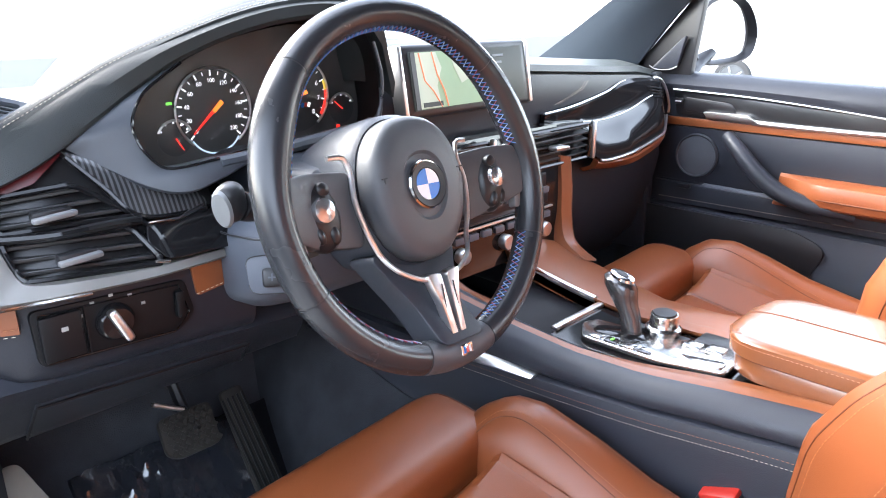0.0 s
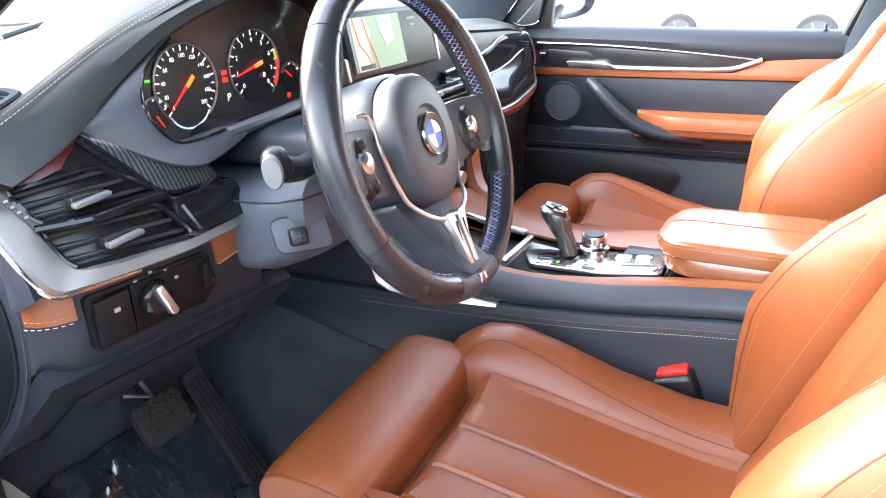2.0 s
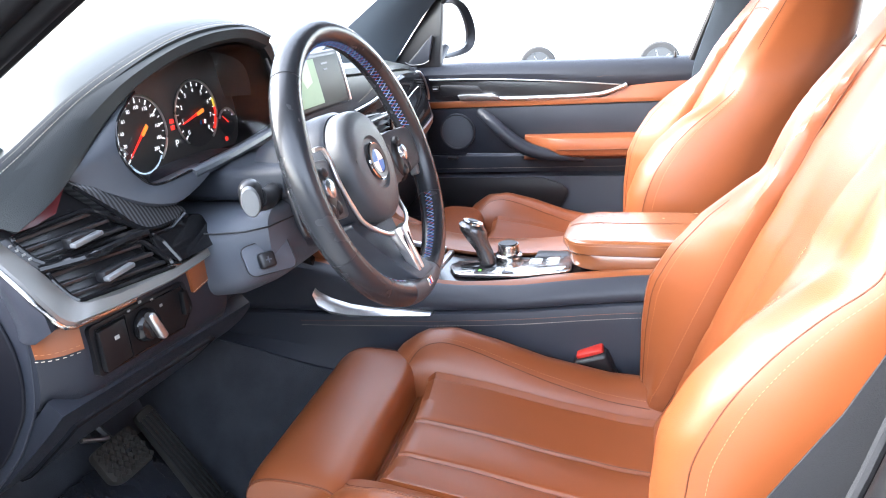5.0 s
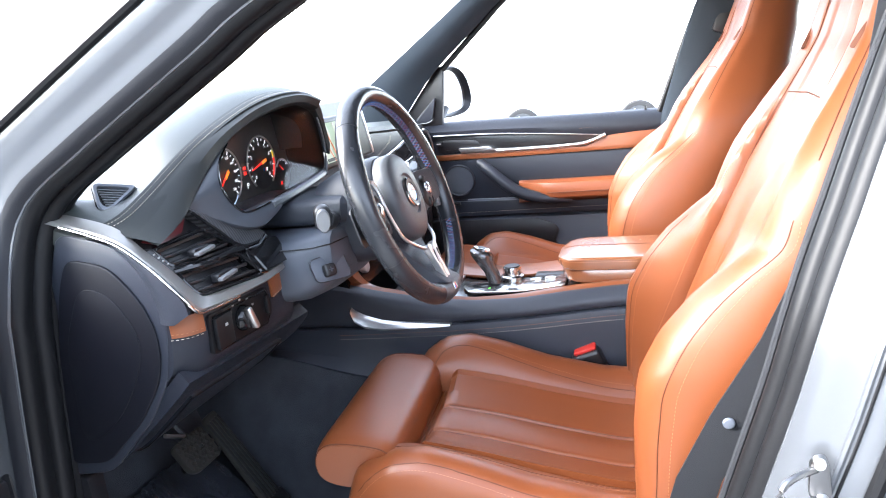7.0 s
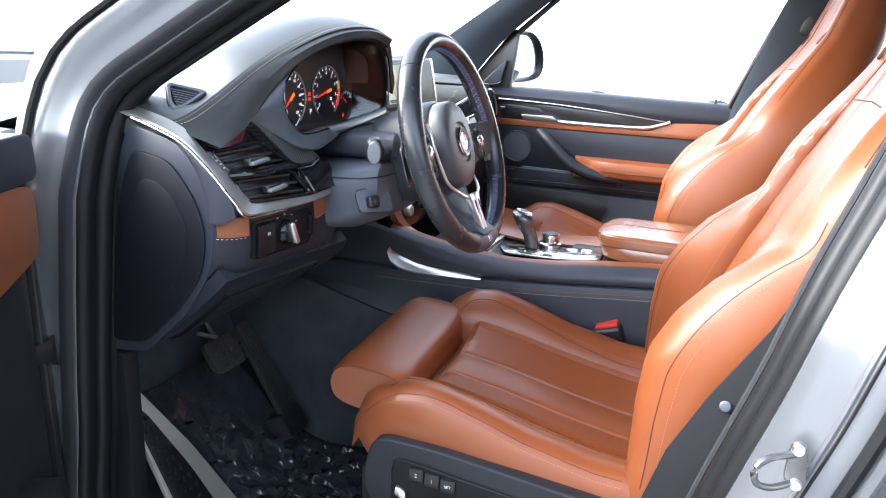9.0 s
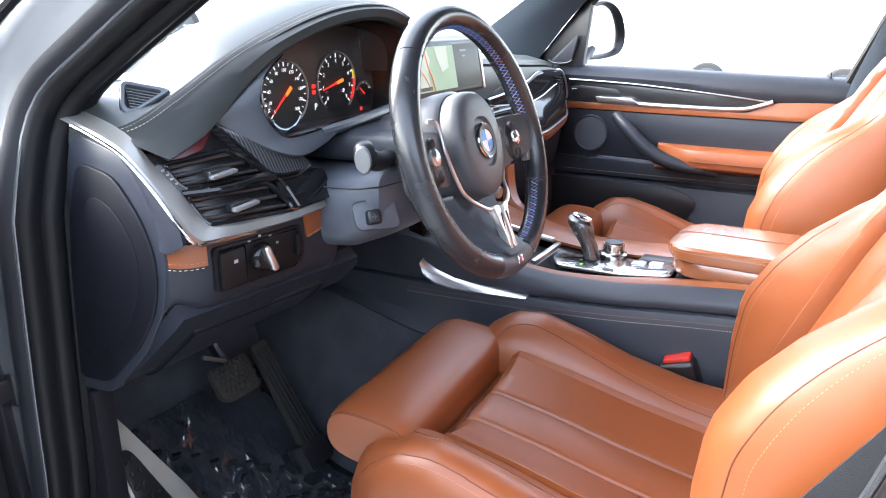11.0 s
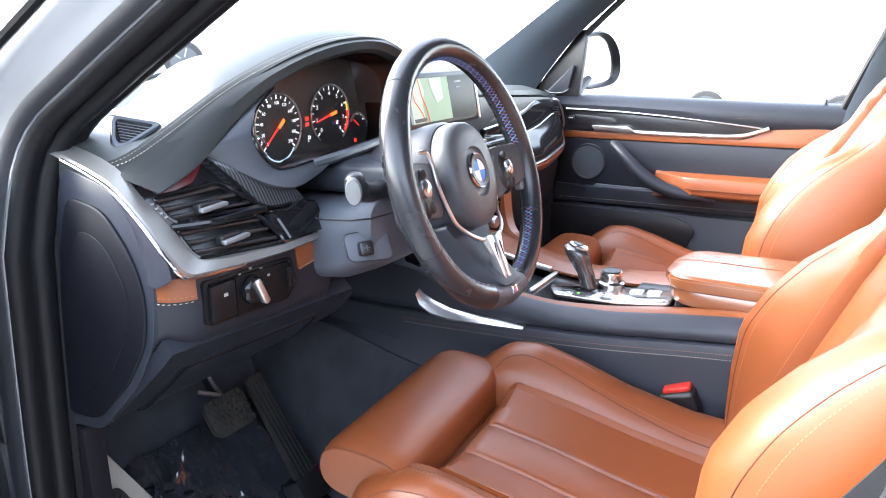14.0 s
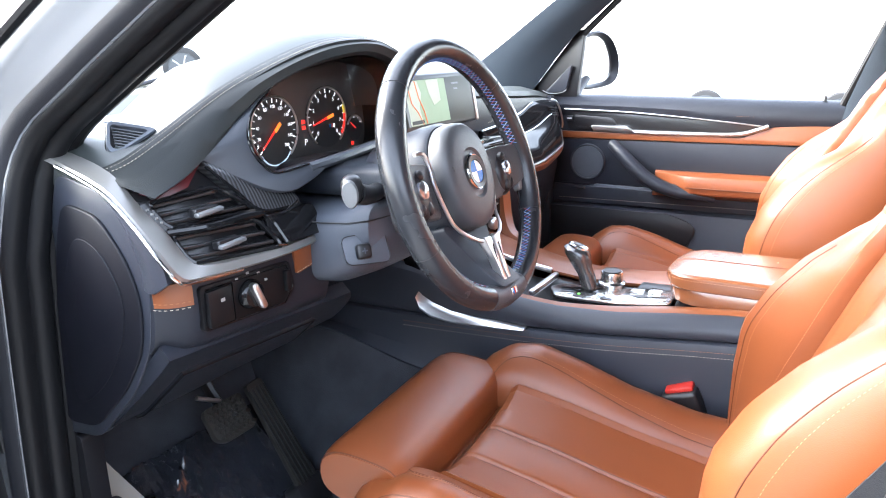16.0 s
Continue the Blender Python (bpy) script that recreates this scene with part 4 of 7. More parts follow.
for k, material in enumerate((BLUE, RED, WHITE)):
    b = box((0.0025, 0.007, 0.0006), (-0.004 + 0.004 * k, 0, 0.0011), 0)
    b.transform(tag_m)
    wpart("bar", b, material, em)
# shift paddle behind the rim
for sg in (1, -1):
    wpart("paddle", prism(rounded([(sg * 0.09, 0.020, -0.045), (sg * 0.146, 0.012, -0.040), (sg * 0.150, -0.050, -0.040), (sg * 0.10, -0.045, -0.045)], 0.012, 3), (0, 0, 0.004), 0.001), BLACK)

column = thing("steering_column", (-0.40, 0.2, 0.9), "dark grey steering column shroud with stalks and adjuster", "steering column")


def column_shell(stations, power=0.5):
    rings = []
    for y, xl, xr, zb, zt in stations:
        xm, zm = (xl + xr) / 2, (zb + zt) / 2
        rings.append([V((xm + (xr - xl) / 2 * math.copysign(abs(math.cos(a)) ** power, math.cos(a)), y, zm + (zt - zb) / 2 * math.copysign(abs(math.sin(a)) ** power, math.sin(a)))) for a in [2 * math.pi * k / 40 for k in range(40)]])
    return loft(rings)


shroud = part("shroud", column_shell(((0.100, -0.450, -0.285, 0.925, 0.990), (0.112, -0.480, -0.262, 0.900, 0.992), (0.135, -0.494, -0.245, 0.880, 0.990), (0.17, -0.503, -0.235, 0.866, 0.985), (0.25, -0.505, -0.22, 0.855, 0.98), (0.36, -0.50, -0.21, 0.85, 0.98))), COLUMN, column)
part("upper_shroud", column_shell(((0.080, -0.430, -0.300, 0.985, 1.030), (0.10, -0.450, -0.285, 0.984, 1.038), (0.16, -0.455, -0.28, 0.984, 1.034), (0.30, -0.45, -0.28, 0.98, 1.03))), DARK, column)
part("shroud_joint", tube([(-0.506, 0.24, 0.962), (-0.504, 0.17, 0.963), (-0.496, 0.134, 0.964), (-0.480, 0.110, 0.966), (-0.440, 0.098, 0.968)], 0.0012, 6), BLACK, shroud)
m_adj = Matrix.Translation((-0.480, 0.116, 0.928)) @ Matrix.Rotation(radians(-34), 4, "Z") @ Matrix.Rotation(radians(70), 4, "X")
b = prism(rounded([(-0.031, -0.020, -0.004), (0.031, -0.022, -0.004), (0.027, 0.022, -0.004), (-0.035, 0.018, -0.004)], 0.010, 4), (0, 0, 0.0065), 0.0012)
b.transform(m_adj)
plate_ = part("adjuster_plate", b, COLUMN, shroud)
b = tube([m_adj @ q for q in [V(q) + V((0, 0, 0.0060)) for q in rounded([V((-0.031, -0.020, -0.004)), V((0.031, -0.022, -0.004)), V((0.027, 0.022, -0.004)), V((-0.035, 0.018, -0.004))], 0.010, 4)]], 0.0007, 5)
part("plate_joint", b, BLACK, plate_)
b = box((0.020, 0.020, 0.014), (-0.008, -0.004, 0.008), 0.004, 3)
b.transform(m_adj)
part("adjuster_switch", b, BLACK, plate_)
b = joined(box((0.008, 0.0016, 0.0006), (-0.008, -0.004, 0.0153), 0), box((0.0016, 0.008, 0.0006), (-0.008, -0.004, 0.0153), 0))
b.transform(m_adj)
part("switch_mark", b, COLUMN, plate_)
# indicator stalk with a bright edge
stalk = part("stalk", tube(spline([(-0.44, 0.12, 1.000), (-0.50, 0.095, 1.006), (-0.535, 0.086, 1.016)], 10), [0.012, 0.012, 0.012, 0.012, 0.012, 0.0125, 0.013, 0.013, 0.014, 0.014], 12), BLACK, column, "black indicator stalk")
m_tip = Matrix.Translation((-0.545, 0.084, 1.022)) @ Matrix.Rotation(radians(26), 4, "Z") @ Matrix.Rotation(radians(-12), 4, "Y")
b = box((0.029, 0.025, 0.037), (0, 0, 0), 0.0118, 5)
b.transform(m_tip)
part("stalk_head", b, BLACK, stalk)
b = lathe([(0.0, 0.0035), (0.012, 0.003), (0.014, 0.0)], 24, m_tip @ Matrix.Translation((-0.0148, -0.001, 0)) @ Matrix.Rotation(radians(-90), 4, "Y") @ Matrix.Scale(1.35, 4, (1, 0, 0)) @ Matrix.Scale(0.75, 4, (0, 1, 0)))
part("stalk_edge", b, TAB, stalk, "satin metal stalk end")

# ---- centre console ----
console = thing("center_console", (0.0, -0.1, 0.33), "dark leather centre console with tan edges and gloss deck", "center console")
YS = [0.50, 0.40, 0.32, 0.26, 0.20, 0.14, 0.08, 0.02, -0.05, -0.12, -0.20, -0.30, -0.42, -0.60]
TOPZ = [(-0.6, 0.770), (-0.30, 0.764), (-0.20, 0.756), (-0.10, 0.745), (0.0, 0.742), (0.10, 0.752), (0.20, 0.772), (0.26, 0.79), (0.50, 0.82)]
WIDE = [(-0.6, 0.060), (-0.30, 0.078), (-0.12, 0.098), (0.0, 0.102), (0.10, 0.108), (0.26, 0.128), (0.50, 0.14)]


def top_z(y):
    return table(TOPZ, y)


def wide(y):
    return table(WIDE, y)


def foot_z(y):
    """The lower edge of the console's side panel, where the carpet begins."""
    return lerp(0.585, 0.650, smoothstep(0.15, 0.48, y))


ys = spline([(0, y, 0) for y in YS], 40)
for sg in (-1, 1):
    rings = []
    for p in ys:
        y = p.y
        w, z = wide(y), top_z(y)
        low = 0.700 + 0.03 * smoothstep(0.12, -0.42, y)
        pts = [(w - 0.004, z), (w + 0.010, z - 0.004), (w + 0.022, z - 0.014), (w + 0.027, lerp(z, low, 0.6)), (w + 0.022, low), (w - 0.02, low), (w - 0.03, z - 0.01)]
        rings.append([q for q in spline([(sg * a, y, b) for a, b in pts], 30, closed=True)])
    part("side_roll", loft(rings), CONSOLE, console, "dark leather upper side roll")
    rows = []
    for p in ys:
        y = p.y
        w = wide(y)
        low = 0.700 + 0.03 * smoothstep(0.12, -0.42, y)
        zb = foot_z(y)
        rows.append([(sg * (w + 0.020), y, low), (sg * (w + 0.031), y, low - 0.004), (sg * (w + 0.0345), y, low - 0.016), (sg * (w + 0.036), y, low - 0.035), (sg * (w + 0.037), y, lerp(low - 0.035, zb, 0.5)), (sg * (w + 0.041 + 0.02 * smoothstep(0.0, 0.4, y)), y, zb + 0.006), (sg * (w + 0.038 + 0.02 * smoothstep(0.0, 0.4, y)), y, zb), (sg * (w + 0.020), y, zb - 0.004)])
    sidep = part("side_panel", sheet(rows, (-sg * 0.02, 0, 0)), CONSOLE, console, "stitched dark leather side panel")
    for dz, material in ((0.010, TAN_STITCH), (0.019, PALE_STITCH)):
        line = [V((sg * (wide(y) + 0.0362), y, 0.700 + 0.03 * smoothstep(0.12, -0.42, y) - dz - 0.004)) for y in [0.28 - 0.06 * k for k in range(14)]]
        part("stitching", stitches(line, r=0.0004), material, sidep)
    rail = []
    for p in ys:
        y, w, z = p.y, wide(p.y), top_z(p.y)
        inner = w - lerp(0.012, 0.032, smoothstep(0.02, -0.16, y)) if sg < 0 else 0.060
        rail.append([V((sg * a, y, b)) for a, b in ((w + 0.004, z - 0.002), (w - 0.004, z + 0.003), (lerp(w, inner, 0.5), z + 0.004), (inner + 0.004, z + 0.002), (inner, z - 0.003), (inner, z - 0.02), (w, z - 0.02))])
    part("leather_rail", loft(rail), ORANGE_TRIM, console, "tan leather edge of the console")
    if sg < 0:
        # bright blade low at the front of the side
        part("bright_blade", loft([[V((-(wide(y) + 0.026 + o), y, z + h)) for o, h in ((-0.01, -0.001), (0.013, -0.001), (0.0145, 0.002 * s), (0.009, 0.008 * s), (0.001, 0.013 * s), (-0.01, 0.014 * s))] for y, z, s in ((0.250, 0.736, 0.7), (0.243, 0.716, 1.7), (0.222, 0.702, 1.9), (0.185, 0.696, 1.45), (0.135, 0.695, 1.0), (0.085, 0.697, 0.7), (0.04, 0.700, 0.2))]), SATIN, console, "bright aluminium blade")

# passenger-side knee roll: the wide tan flank of the console
rows = [[(0.06, y, top_z(y) + 0.002), (0.10, y, top_z(y) + 0.005), (0.15, y, top_z(y) + 0.002), (lerp(0.165, 0.20, smoothstep(-0.1, 0.15, y)), y, top_z(y) - 0.012), (lerp(0.17, 0.21, smoothstep(-0.1, 0.15, y)), y, top_z(y) - 0.04)] for y in [0.30 - 0.05 * k for k in range(12)]]
part("knee_roll", sheet(rows, (0, 0, -0.025)), ORANGE_TRIM, console, "broad tan leather flank on the passenger side")
# deck
deck = part("deck", sheet([[(x, y, top_z(y) - 0.006) for y in (0.055, 0.0, -0.06, -0.12, -0.20, -0.26)] for x in (-0.086, -0.03, 0.0, 0.03, 0.060)], (0, 0, -0.03)), GLOSS, console, "gloss black shifter deck")
part("cup_tray", sheet([[(x, y, z) for y, z in ((0.20, 0.742), (0.13, 0.735), (0.07, 0.730), (0.052, 0.738))] for x in (-0.066, 0.0, 0.066)], (0, 0, -0.02)), BLACK, console, "black lidded tray")
part("tray_bar", box((0.13, 0.012, 0.008), (0.0, 0.060, 0.744), 0.003), SATIN, console)
part("tray_frame", tube(spline([(0.066, 0.24, 0.772), (0.066, 0.20, 0.768), (0.062, 0.12, 0.756), (0.06, 0.07, 0.750)], 14), 0.006, 8), SATIN, console)
tz = lambda y: top_z(y) - 0.004
plate = part("shifter_plate", prism(rounded([(-0.056, 0.018, tz(0.0)), (-0.02, 0.040, tz(0.03)), (0.008, 0.030, tz(0.02)), (0.010, -0.06, tz(-0.06)), (0.030, -0.105, tz(-0.1)), (0.032, -0.185, tz(-0.18)), (-0.050, -0.19, tz(-0.19)), (-0.058, -0.10, tz(-0.1))], 0.010, 4), (0, 0, 0.006), 0.002), POLISHED, deck, "polished metal shifter plate")
for y in (-0.118, -0.150):
    part("key", box((0.024, 0.024, 0.005), (0.012, y, top_z(y) + 0.003), 0.002), POLISHED, plate)
part("lever_well", prism(rounded([(-0.034, 0.016, tz(0) + 0.0062), (0.010, 0.020, tz(0) + 0.0062), (0.008, -0.066, tz(-0.06) + 0.0062), (-0.026, -0.062, tz(-0.06) + 0.0062)], 0.012, 4), (0, 0, 0.0015), 0.0005), GLOSS, plate)
for k, y in enumerate((0.000, -0.026, -0.052, -0.078)):
    part("key", box((0.016, 0.021, 0.005), (-0.045, y, top_z(y) + 0.003), 0.002), GUNMETAL if k % 2 else POLISHED, plate)
part("long_key", prism(rounded([(-0.050, -0.100, tz(-0.1) + 0.006), (-0.026, -0.098, tz(-0.1) + 0.006), (-0.022, -0.18, tz(-0.18) + 0.006), (-0.044, -0.18, tz(-0.18) + 0.006)], 0.006, 3), (0, 0, 0.0025), 0.001), POLISHED, plate)
part("lit_mark", box((0.006, 0.004, 0.001), (-0.045, -0.026, top_z(-0.03) + 0.0058), 0), LIT_GREEN, deck)
part("slot", box((0.040, 0.075, 0.012), (0.040, -0.150, 0.748), 0.004), BLACK, deck)
# selector lever
lever = part("selector_lever", loft([[V((x * 1.12 + cx + 0.011, y * 1.12 + cy, (cz - 0.735) * 0.88 + 0.735 + tilt * y)) for x, y in [(rx * math.cos(2 * math.pi * k / 18), ry * math.sin(2 * math.pi * k / 18)) for k in range(18)]] for cx, cy, cz, rx, ry, tilt in (
    (-0.010, -0.030, 0.735, 0.013, 0.016, 0.0), (-0.010, -0.029, 0.752, 0.011, 0.014, 0.0), (-0.007, -0.022, 0.775, 0.012, 0.015, 0.1), (-0.004, -0.010, 0.795, 0.015, 0.019, 0.25), (-0.003, -0.003, 0.812, 0.018, 0.023, 0.35), (-0.003, -0.002, 0.824, 0.017, 0.023, 0.35), (-0.003, -0.003, 0.832, 0.012, 0.017, 0.3), (-0.003, -0.004, 0.835, 0.004, 0.006, 0.2))]), GUNMETAL, console, "black selector lever with bright inlay")
part("lever_inlay", loft([[V((0.008 + x * 1.12, -0.004 + y * 1.12, (z - 0.735) * 0.88 + 0.735 + 0.3 * y)) for x, y in [(0.0125 * s * math.cos(2 * math.pi * k / 18), 0.017 * s * math.sin(2 * math.pi * k / 18)) for k in range(18)]] for s, z in ((1.0, 0.8325), (0.95, 0.8365), (0.7, 0.838))]), CHROME, lever)
part("lever_button", loft([[V((0.008 + x * 1.12, -0.004 + y * 1.12, (z - 0.735) * 0.88 + 0.735 + 0.3 * y)) for x, y in [(0.006 * s * math.cos(2 * math.pi * k / 14), 0.009 * s * math.sin(2 * math.pi * k / 14)) for k in range(14)]] for s, z in ((1.0, 0.838), (0.9, 0.8395))]), BLACK, lever)
part("lever_side", tube(spline([(0.016, -0.030, 0.745), (0.018, -0.026, 0.770), (0.024, -0.008, 0.797), (0.027, 0.000, 0.810)], 14), [0.002] * 3 + [0.004] * 8 + [0.003] * 3, 8), CHROME, lever)
# rotary controller
knob = part("rotary_knob", lathe([(0.026, 0.0), (0.026, 0.012), (0.024, 0.014), (0.0205, 0.015), (0.0205, 0.030), (0.019, 0.033), (0.0, 0.0335)], 36, Matrix.Translation((0.032, -0.062, 0.741))), POLISHED, console, "satin metal rotary controller")
part("knob_top", lathe([(0.0175, 0.0335), (0.0165, 0.0352), (0.0, 0.0355)], 30, Matrix.Translation((0.032, -0.062, 0.741))), BLACK, knob)
for k, (dx, dy) in enumerate(((0.034, 0), (-0.0, 0.036), (-0.0, -0.036))):
    part("corner_key", box((0.016, 0.016, 0.008), (0.032 + dx * 0.9, -0.062 + dy * 0.9, 0.742), 0.003), BLACK, console)

# armrest with a split lid
arm = thing("armrest", (0.02, -0.32, 0.76), "tan leather armrest box with a split lid", "armrest")


def cushion_block(x0, x1, y0, y1, z0, z1, r, nose=0.0):
    """A padded block: rounded section swept along y, with a rounded front."""
    rings = []
    xm, zm = (x0 + x1) / 2, (z0 + z1) / 2
    for i in range(22):
        t = i / 21
        y = lerp(y1, y0, t)
        s = math.sqrt(max(0.0, 1 - (1 - min(1, t / 0.18)) ** 2)) if t < 0.18 else 1.0
        s = 0.45 + 0.55 * s
        ring = []
        for k in range(28):
            a = 2 * math.pi * k / 28
            c, n = math.cos(a), math.sin(a)
            ring.append(V((xm + (x1 - x0) / 2 * s * math.copysign(abs(c) ** r, c), y, zm + (z1 - z0) / 2 * s * math.copysign(abs(n) ** r, n) - nose * (1 - s))))
        rings.append(ring)
    return loft(rings)


part("armrest_box", cushion_block(-0.060, 0.120, -0.50, -0.180, 0.756, 0.796, 0.32, 0.0), ARM_LEATHER, arm)
lid_bm = cushion_block(-0.063, 0.123, -0.50, -0.172, 0.785, 0.815, 0.26, 0.002)
lid_lines = [drape([(x, y, 0.83) for y in (-0.168, -0.20, -0.30, -0.40, -0.49)], lid_bm, 40) for x in (0.040,)]
edge_run = drape([(-0.068, y, 0.806) for y in (-0.175, -0.20, -0.30, -0.40, -0.49)], lid_bm, 40)
lid = part("lid", lid_bm, ARM_LEATHER, arm, "smooth tan leather lid with a split line")
for line in lid_lines:
    part("lid_gap", tube(line, 0.0013, 5), SEAM, lid)
part("stitching", stitches(edge_run, r=0.0005), TAN_STITCH, lid)

# ---- passenger door ----
pdoor = thing("door_1", (0.78, -0.05, 0.30), "closed passenger door with dark panels and tan armrest", "car door", kind="structure")


def face(pts, x, depth, material, name, label="", parent=None, r=0.006, bevel=0.003):
    """A raised field on the door: an outline of (y, z) whose face lies at x."""
    return part(name, prism(rounded([(x, y, z) for y, z in pts], r, 4) if r else [(x, y, z) for y, z in pts], (depth, 0, 0), bevel), material, parent or pdoor, label)


# upper shoulder, sweeping roll along the sill
rows = []
for y in [0.44 - 0.045 * k for k in range(20)]:
    z = 1.040 - 0.012 * smoothstep(0.3, -0.4, y) - 0.008 * smoothstep(0.35, 0.45, y)
    low = table([(-0.42, 0.985), (-0.215, 0.985), (0.117, 1.006), (0.31, 1.012), (0.45, 1.012)], y)
    rows.append([(0.80, y, z + 0.004), (0.775, y, z + 0.010), (0.752, y, z + 0.004), (0.738, y, z - 0.010), (0.731, y, lerp(z, low, 0.6)), (0.733, y, low)])
part("door_shoulder", sheet(rows, (0.012, 0, -0.02)), DASH, pdoor, "dark leather door shoulder")
part("stitching", stitches([(0.732, y, 0.999 + 0.00 * y) for y in [-0.40 + 0.05 * k for k in range(6)]]), TAN_STITCH, pdoor)
# main card
face([(0.44, 1.02), (-0.42, 1.0), (-0.44, 0.34), (0.44, 0.34)], 0.746, 0.03, DARK, "door_card", r=0)
# carbon inlay with bright frame
ins = [(0.312, 1.010), (0.117, 1.003), (-0.10, 0.985), (-0.225, 0.972), (-0.165, 0.953), (0.0, 0.951), (0.18, 0.953), (0.30, 0.955)]
face(ins, 0.738, 0.012, CARBON_DOOR, "carbon_inlay", "dark carbon fibre inlay", bevel=0.002)
part("bright_strip", tube(spline([(0.735, y, z) for y, z in ((0.225, 0.956), (0.10, 0.951), (0.0, 0.950), (-0.12, 0.951), (-0.17, 0.955), (-0.205, 0.966), (-0.228, 0.975))], 40), 0.0045, 8, 1.3), SATIN, pdoor, "satin metal strip")
part("thin_strip", tube(spline([(0.732, y, z) for y, z in ((0.31, 1.011), (0.117, 1.004), (-0.10, 0.987), (-0.226, 0.974))], 30), 0.0018, 6), SATIN, pdoor)
# release handle in its bowl
face([(0.285, 0.995), (0.17, 0.988), (0.155, 0.965), (0.28, 0.962)], 0.736, 0.004, BLACK, "handle_bowl", r=0.012)
part("release_handle", prism(rounded([(0.728, 0.232, 0.966), (0.728, 0.13, 0.966), (0.728, 0.105, 0.952), (0.728, 0.222, 0.953)], 0.005, 4), (0.010, 0, 0), 0.003), SATIN, pdoor, "bright metal release handle")
part("lock_switch", box((0.006, 0.020, 0.014), (0.735, 0.295, 0.985), 0.002), BLACK, pdoor)
part("lock_mark", box((0.001, 0.014, 0.0025), (0.7315, 0.295, 0.985), 0), WHITE, pdoor)
# tan band
face([(0.33, 0.948), (-0.17, 0.944), (-0.235, 0.972), (-0.42, 0.984), (-0.42, 0.930), (0.0, 0.929), (0.33, 0.930)], 0.737, 0.012, ORANGE_TRIM, "tan_band", "tan leather band", bevel=0.003)
# middle field and speaker
face([(0.34, 0.926), (-0.42, 0.926), (-0.42, 0.80), (0.34, 0.80)], 0.741, 0.008, DASH, "middle_field", r=0.004, bevel=0.002)
M = Matrix.Translation((0.741, 0.241, 0.862)) @ Matrix.Rotation(radians(-90), 4, "Y")
speaker = part("speaker_ring", lathe([(0.052, 0.0), (0.052, 0.004), (0.049, 0.006), (0.046, 0.004), (0.046, 0.0)], 40, M), DARK, pdoor)
part("speaker_grille", lathe([(0.0455, 0.001), (0.0455, 0.004), (0.03, 0.0052), (0.0, 0.0055)], 40, M), mat("speaker_mesh", (0.07, 0.08, 0.095), 0.6, grain=1.0, grain_scale=1400, cells=True, vary=0.05), speaker, "fine dark metal mesh")
# diagonal pull handle
hp = spline([(0.722, 0.165, 0.918), (0.700, 0.13, 0.895), (0.690, 0.08, 0.852), (0.688, 0.035, 0.822), (0.690, -0.02, 0.803), (0.694, -0.075, 0.795), (0.705, -0.118, 0.786)], 28)
part("pull_handle", tube(hp, [0.010 + 0.009 * math.sin(math.pi * min(1, (i + 2) / 27)) ** 0.5 for i in range(28)], 12, 1.0, up=(1, 0, 0)), DASH, pdoor, "dark leather-wrapped diagonal pull handle")
# armrest
rows = []
for y in [0.045 - 0.026 * k for k in range(19)]:
    n = smoothstep(0.05, -0.06, y)
    rows.append([(0.742, y, 0.850), (lerp(0.735, 0.705, n), y, 0.851), (lerp(0.730, 0.682, n), y, lerp(0.845, 0.846, n)), (lerp(0.728, 0.674, n), y, 0.828), (lerp(0.730, 0.678, n), y, 0.803), (0.705, y, 0.790), (0.742, y, 0.788)])
part("door_armrest", sheet(rows, (0.004, 0, -0.004)), ORANGE, pdoor, "tan leather door armrest")
part("armrest_seam", tube([(0.673, y, 0.818) for y in (-0.05, -0.15, -0.25, -0.40)], 0.0015, 6), SEAM, pdoor)
# switch ledge and map pocket
face([(0.34, 0.795), (-0.42, 0.785), (-0.42, 0.752), (0.34, 0.745)], 0.728, 0.016, DARK, "ledge", bevel=0.005)
face([(0.22, 0.800), (0.06, 0.798), (0.04, 0.775), (0.22, 0.770)], 0.735, 0.008, MIDGREY, "recess_plate", r=0.008)
part("window_switch", box((0.012, 0.03, 0.010), (0.722, 0.255, 0.790), 0.003), BLACK, pdoor)
part("stitching", stitches([(0.7275, y, 0.757 + 0.008 * (0.3 - y)) for y in [0.32 - 0.06 * k for k in range(13)]]), PALE_STITCH, pdoor)
rows = [[(0.745, y, 0.742), (0.725, y, 0.735), (0.715, y, 0.66), (0.712, y, 0.55), (0.720, y, 0.42)] for y in [0.40 - 0.08 * k for k in range(11)]]
part("lower_card", sheet(rows, (0.02, 0, 0)), CONSOLE, pdoor)
face([(0.36, 0.735), (0.0, 0.735), (-0.06, 0.715), (-0.075, 0.695), (-0.03, 0.60), (0.36, 0.56)], 0.710, 0.006, BLACK, "map_pocket", r=0.02)
part("lock_pin", lathe([(0.0, 0.014), (0.003, 0.013), (0.004, 0.0), (0.006, 0.0)], 12, Matrix.Translation((0.765, -0.345, 1.036))), BLACK, pdoor)
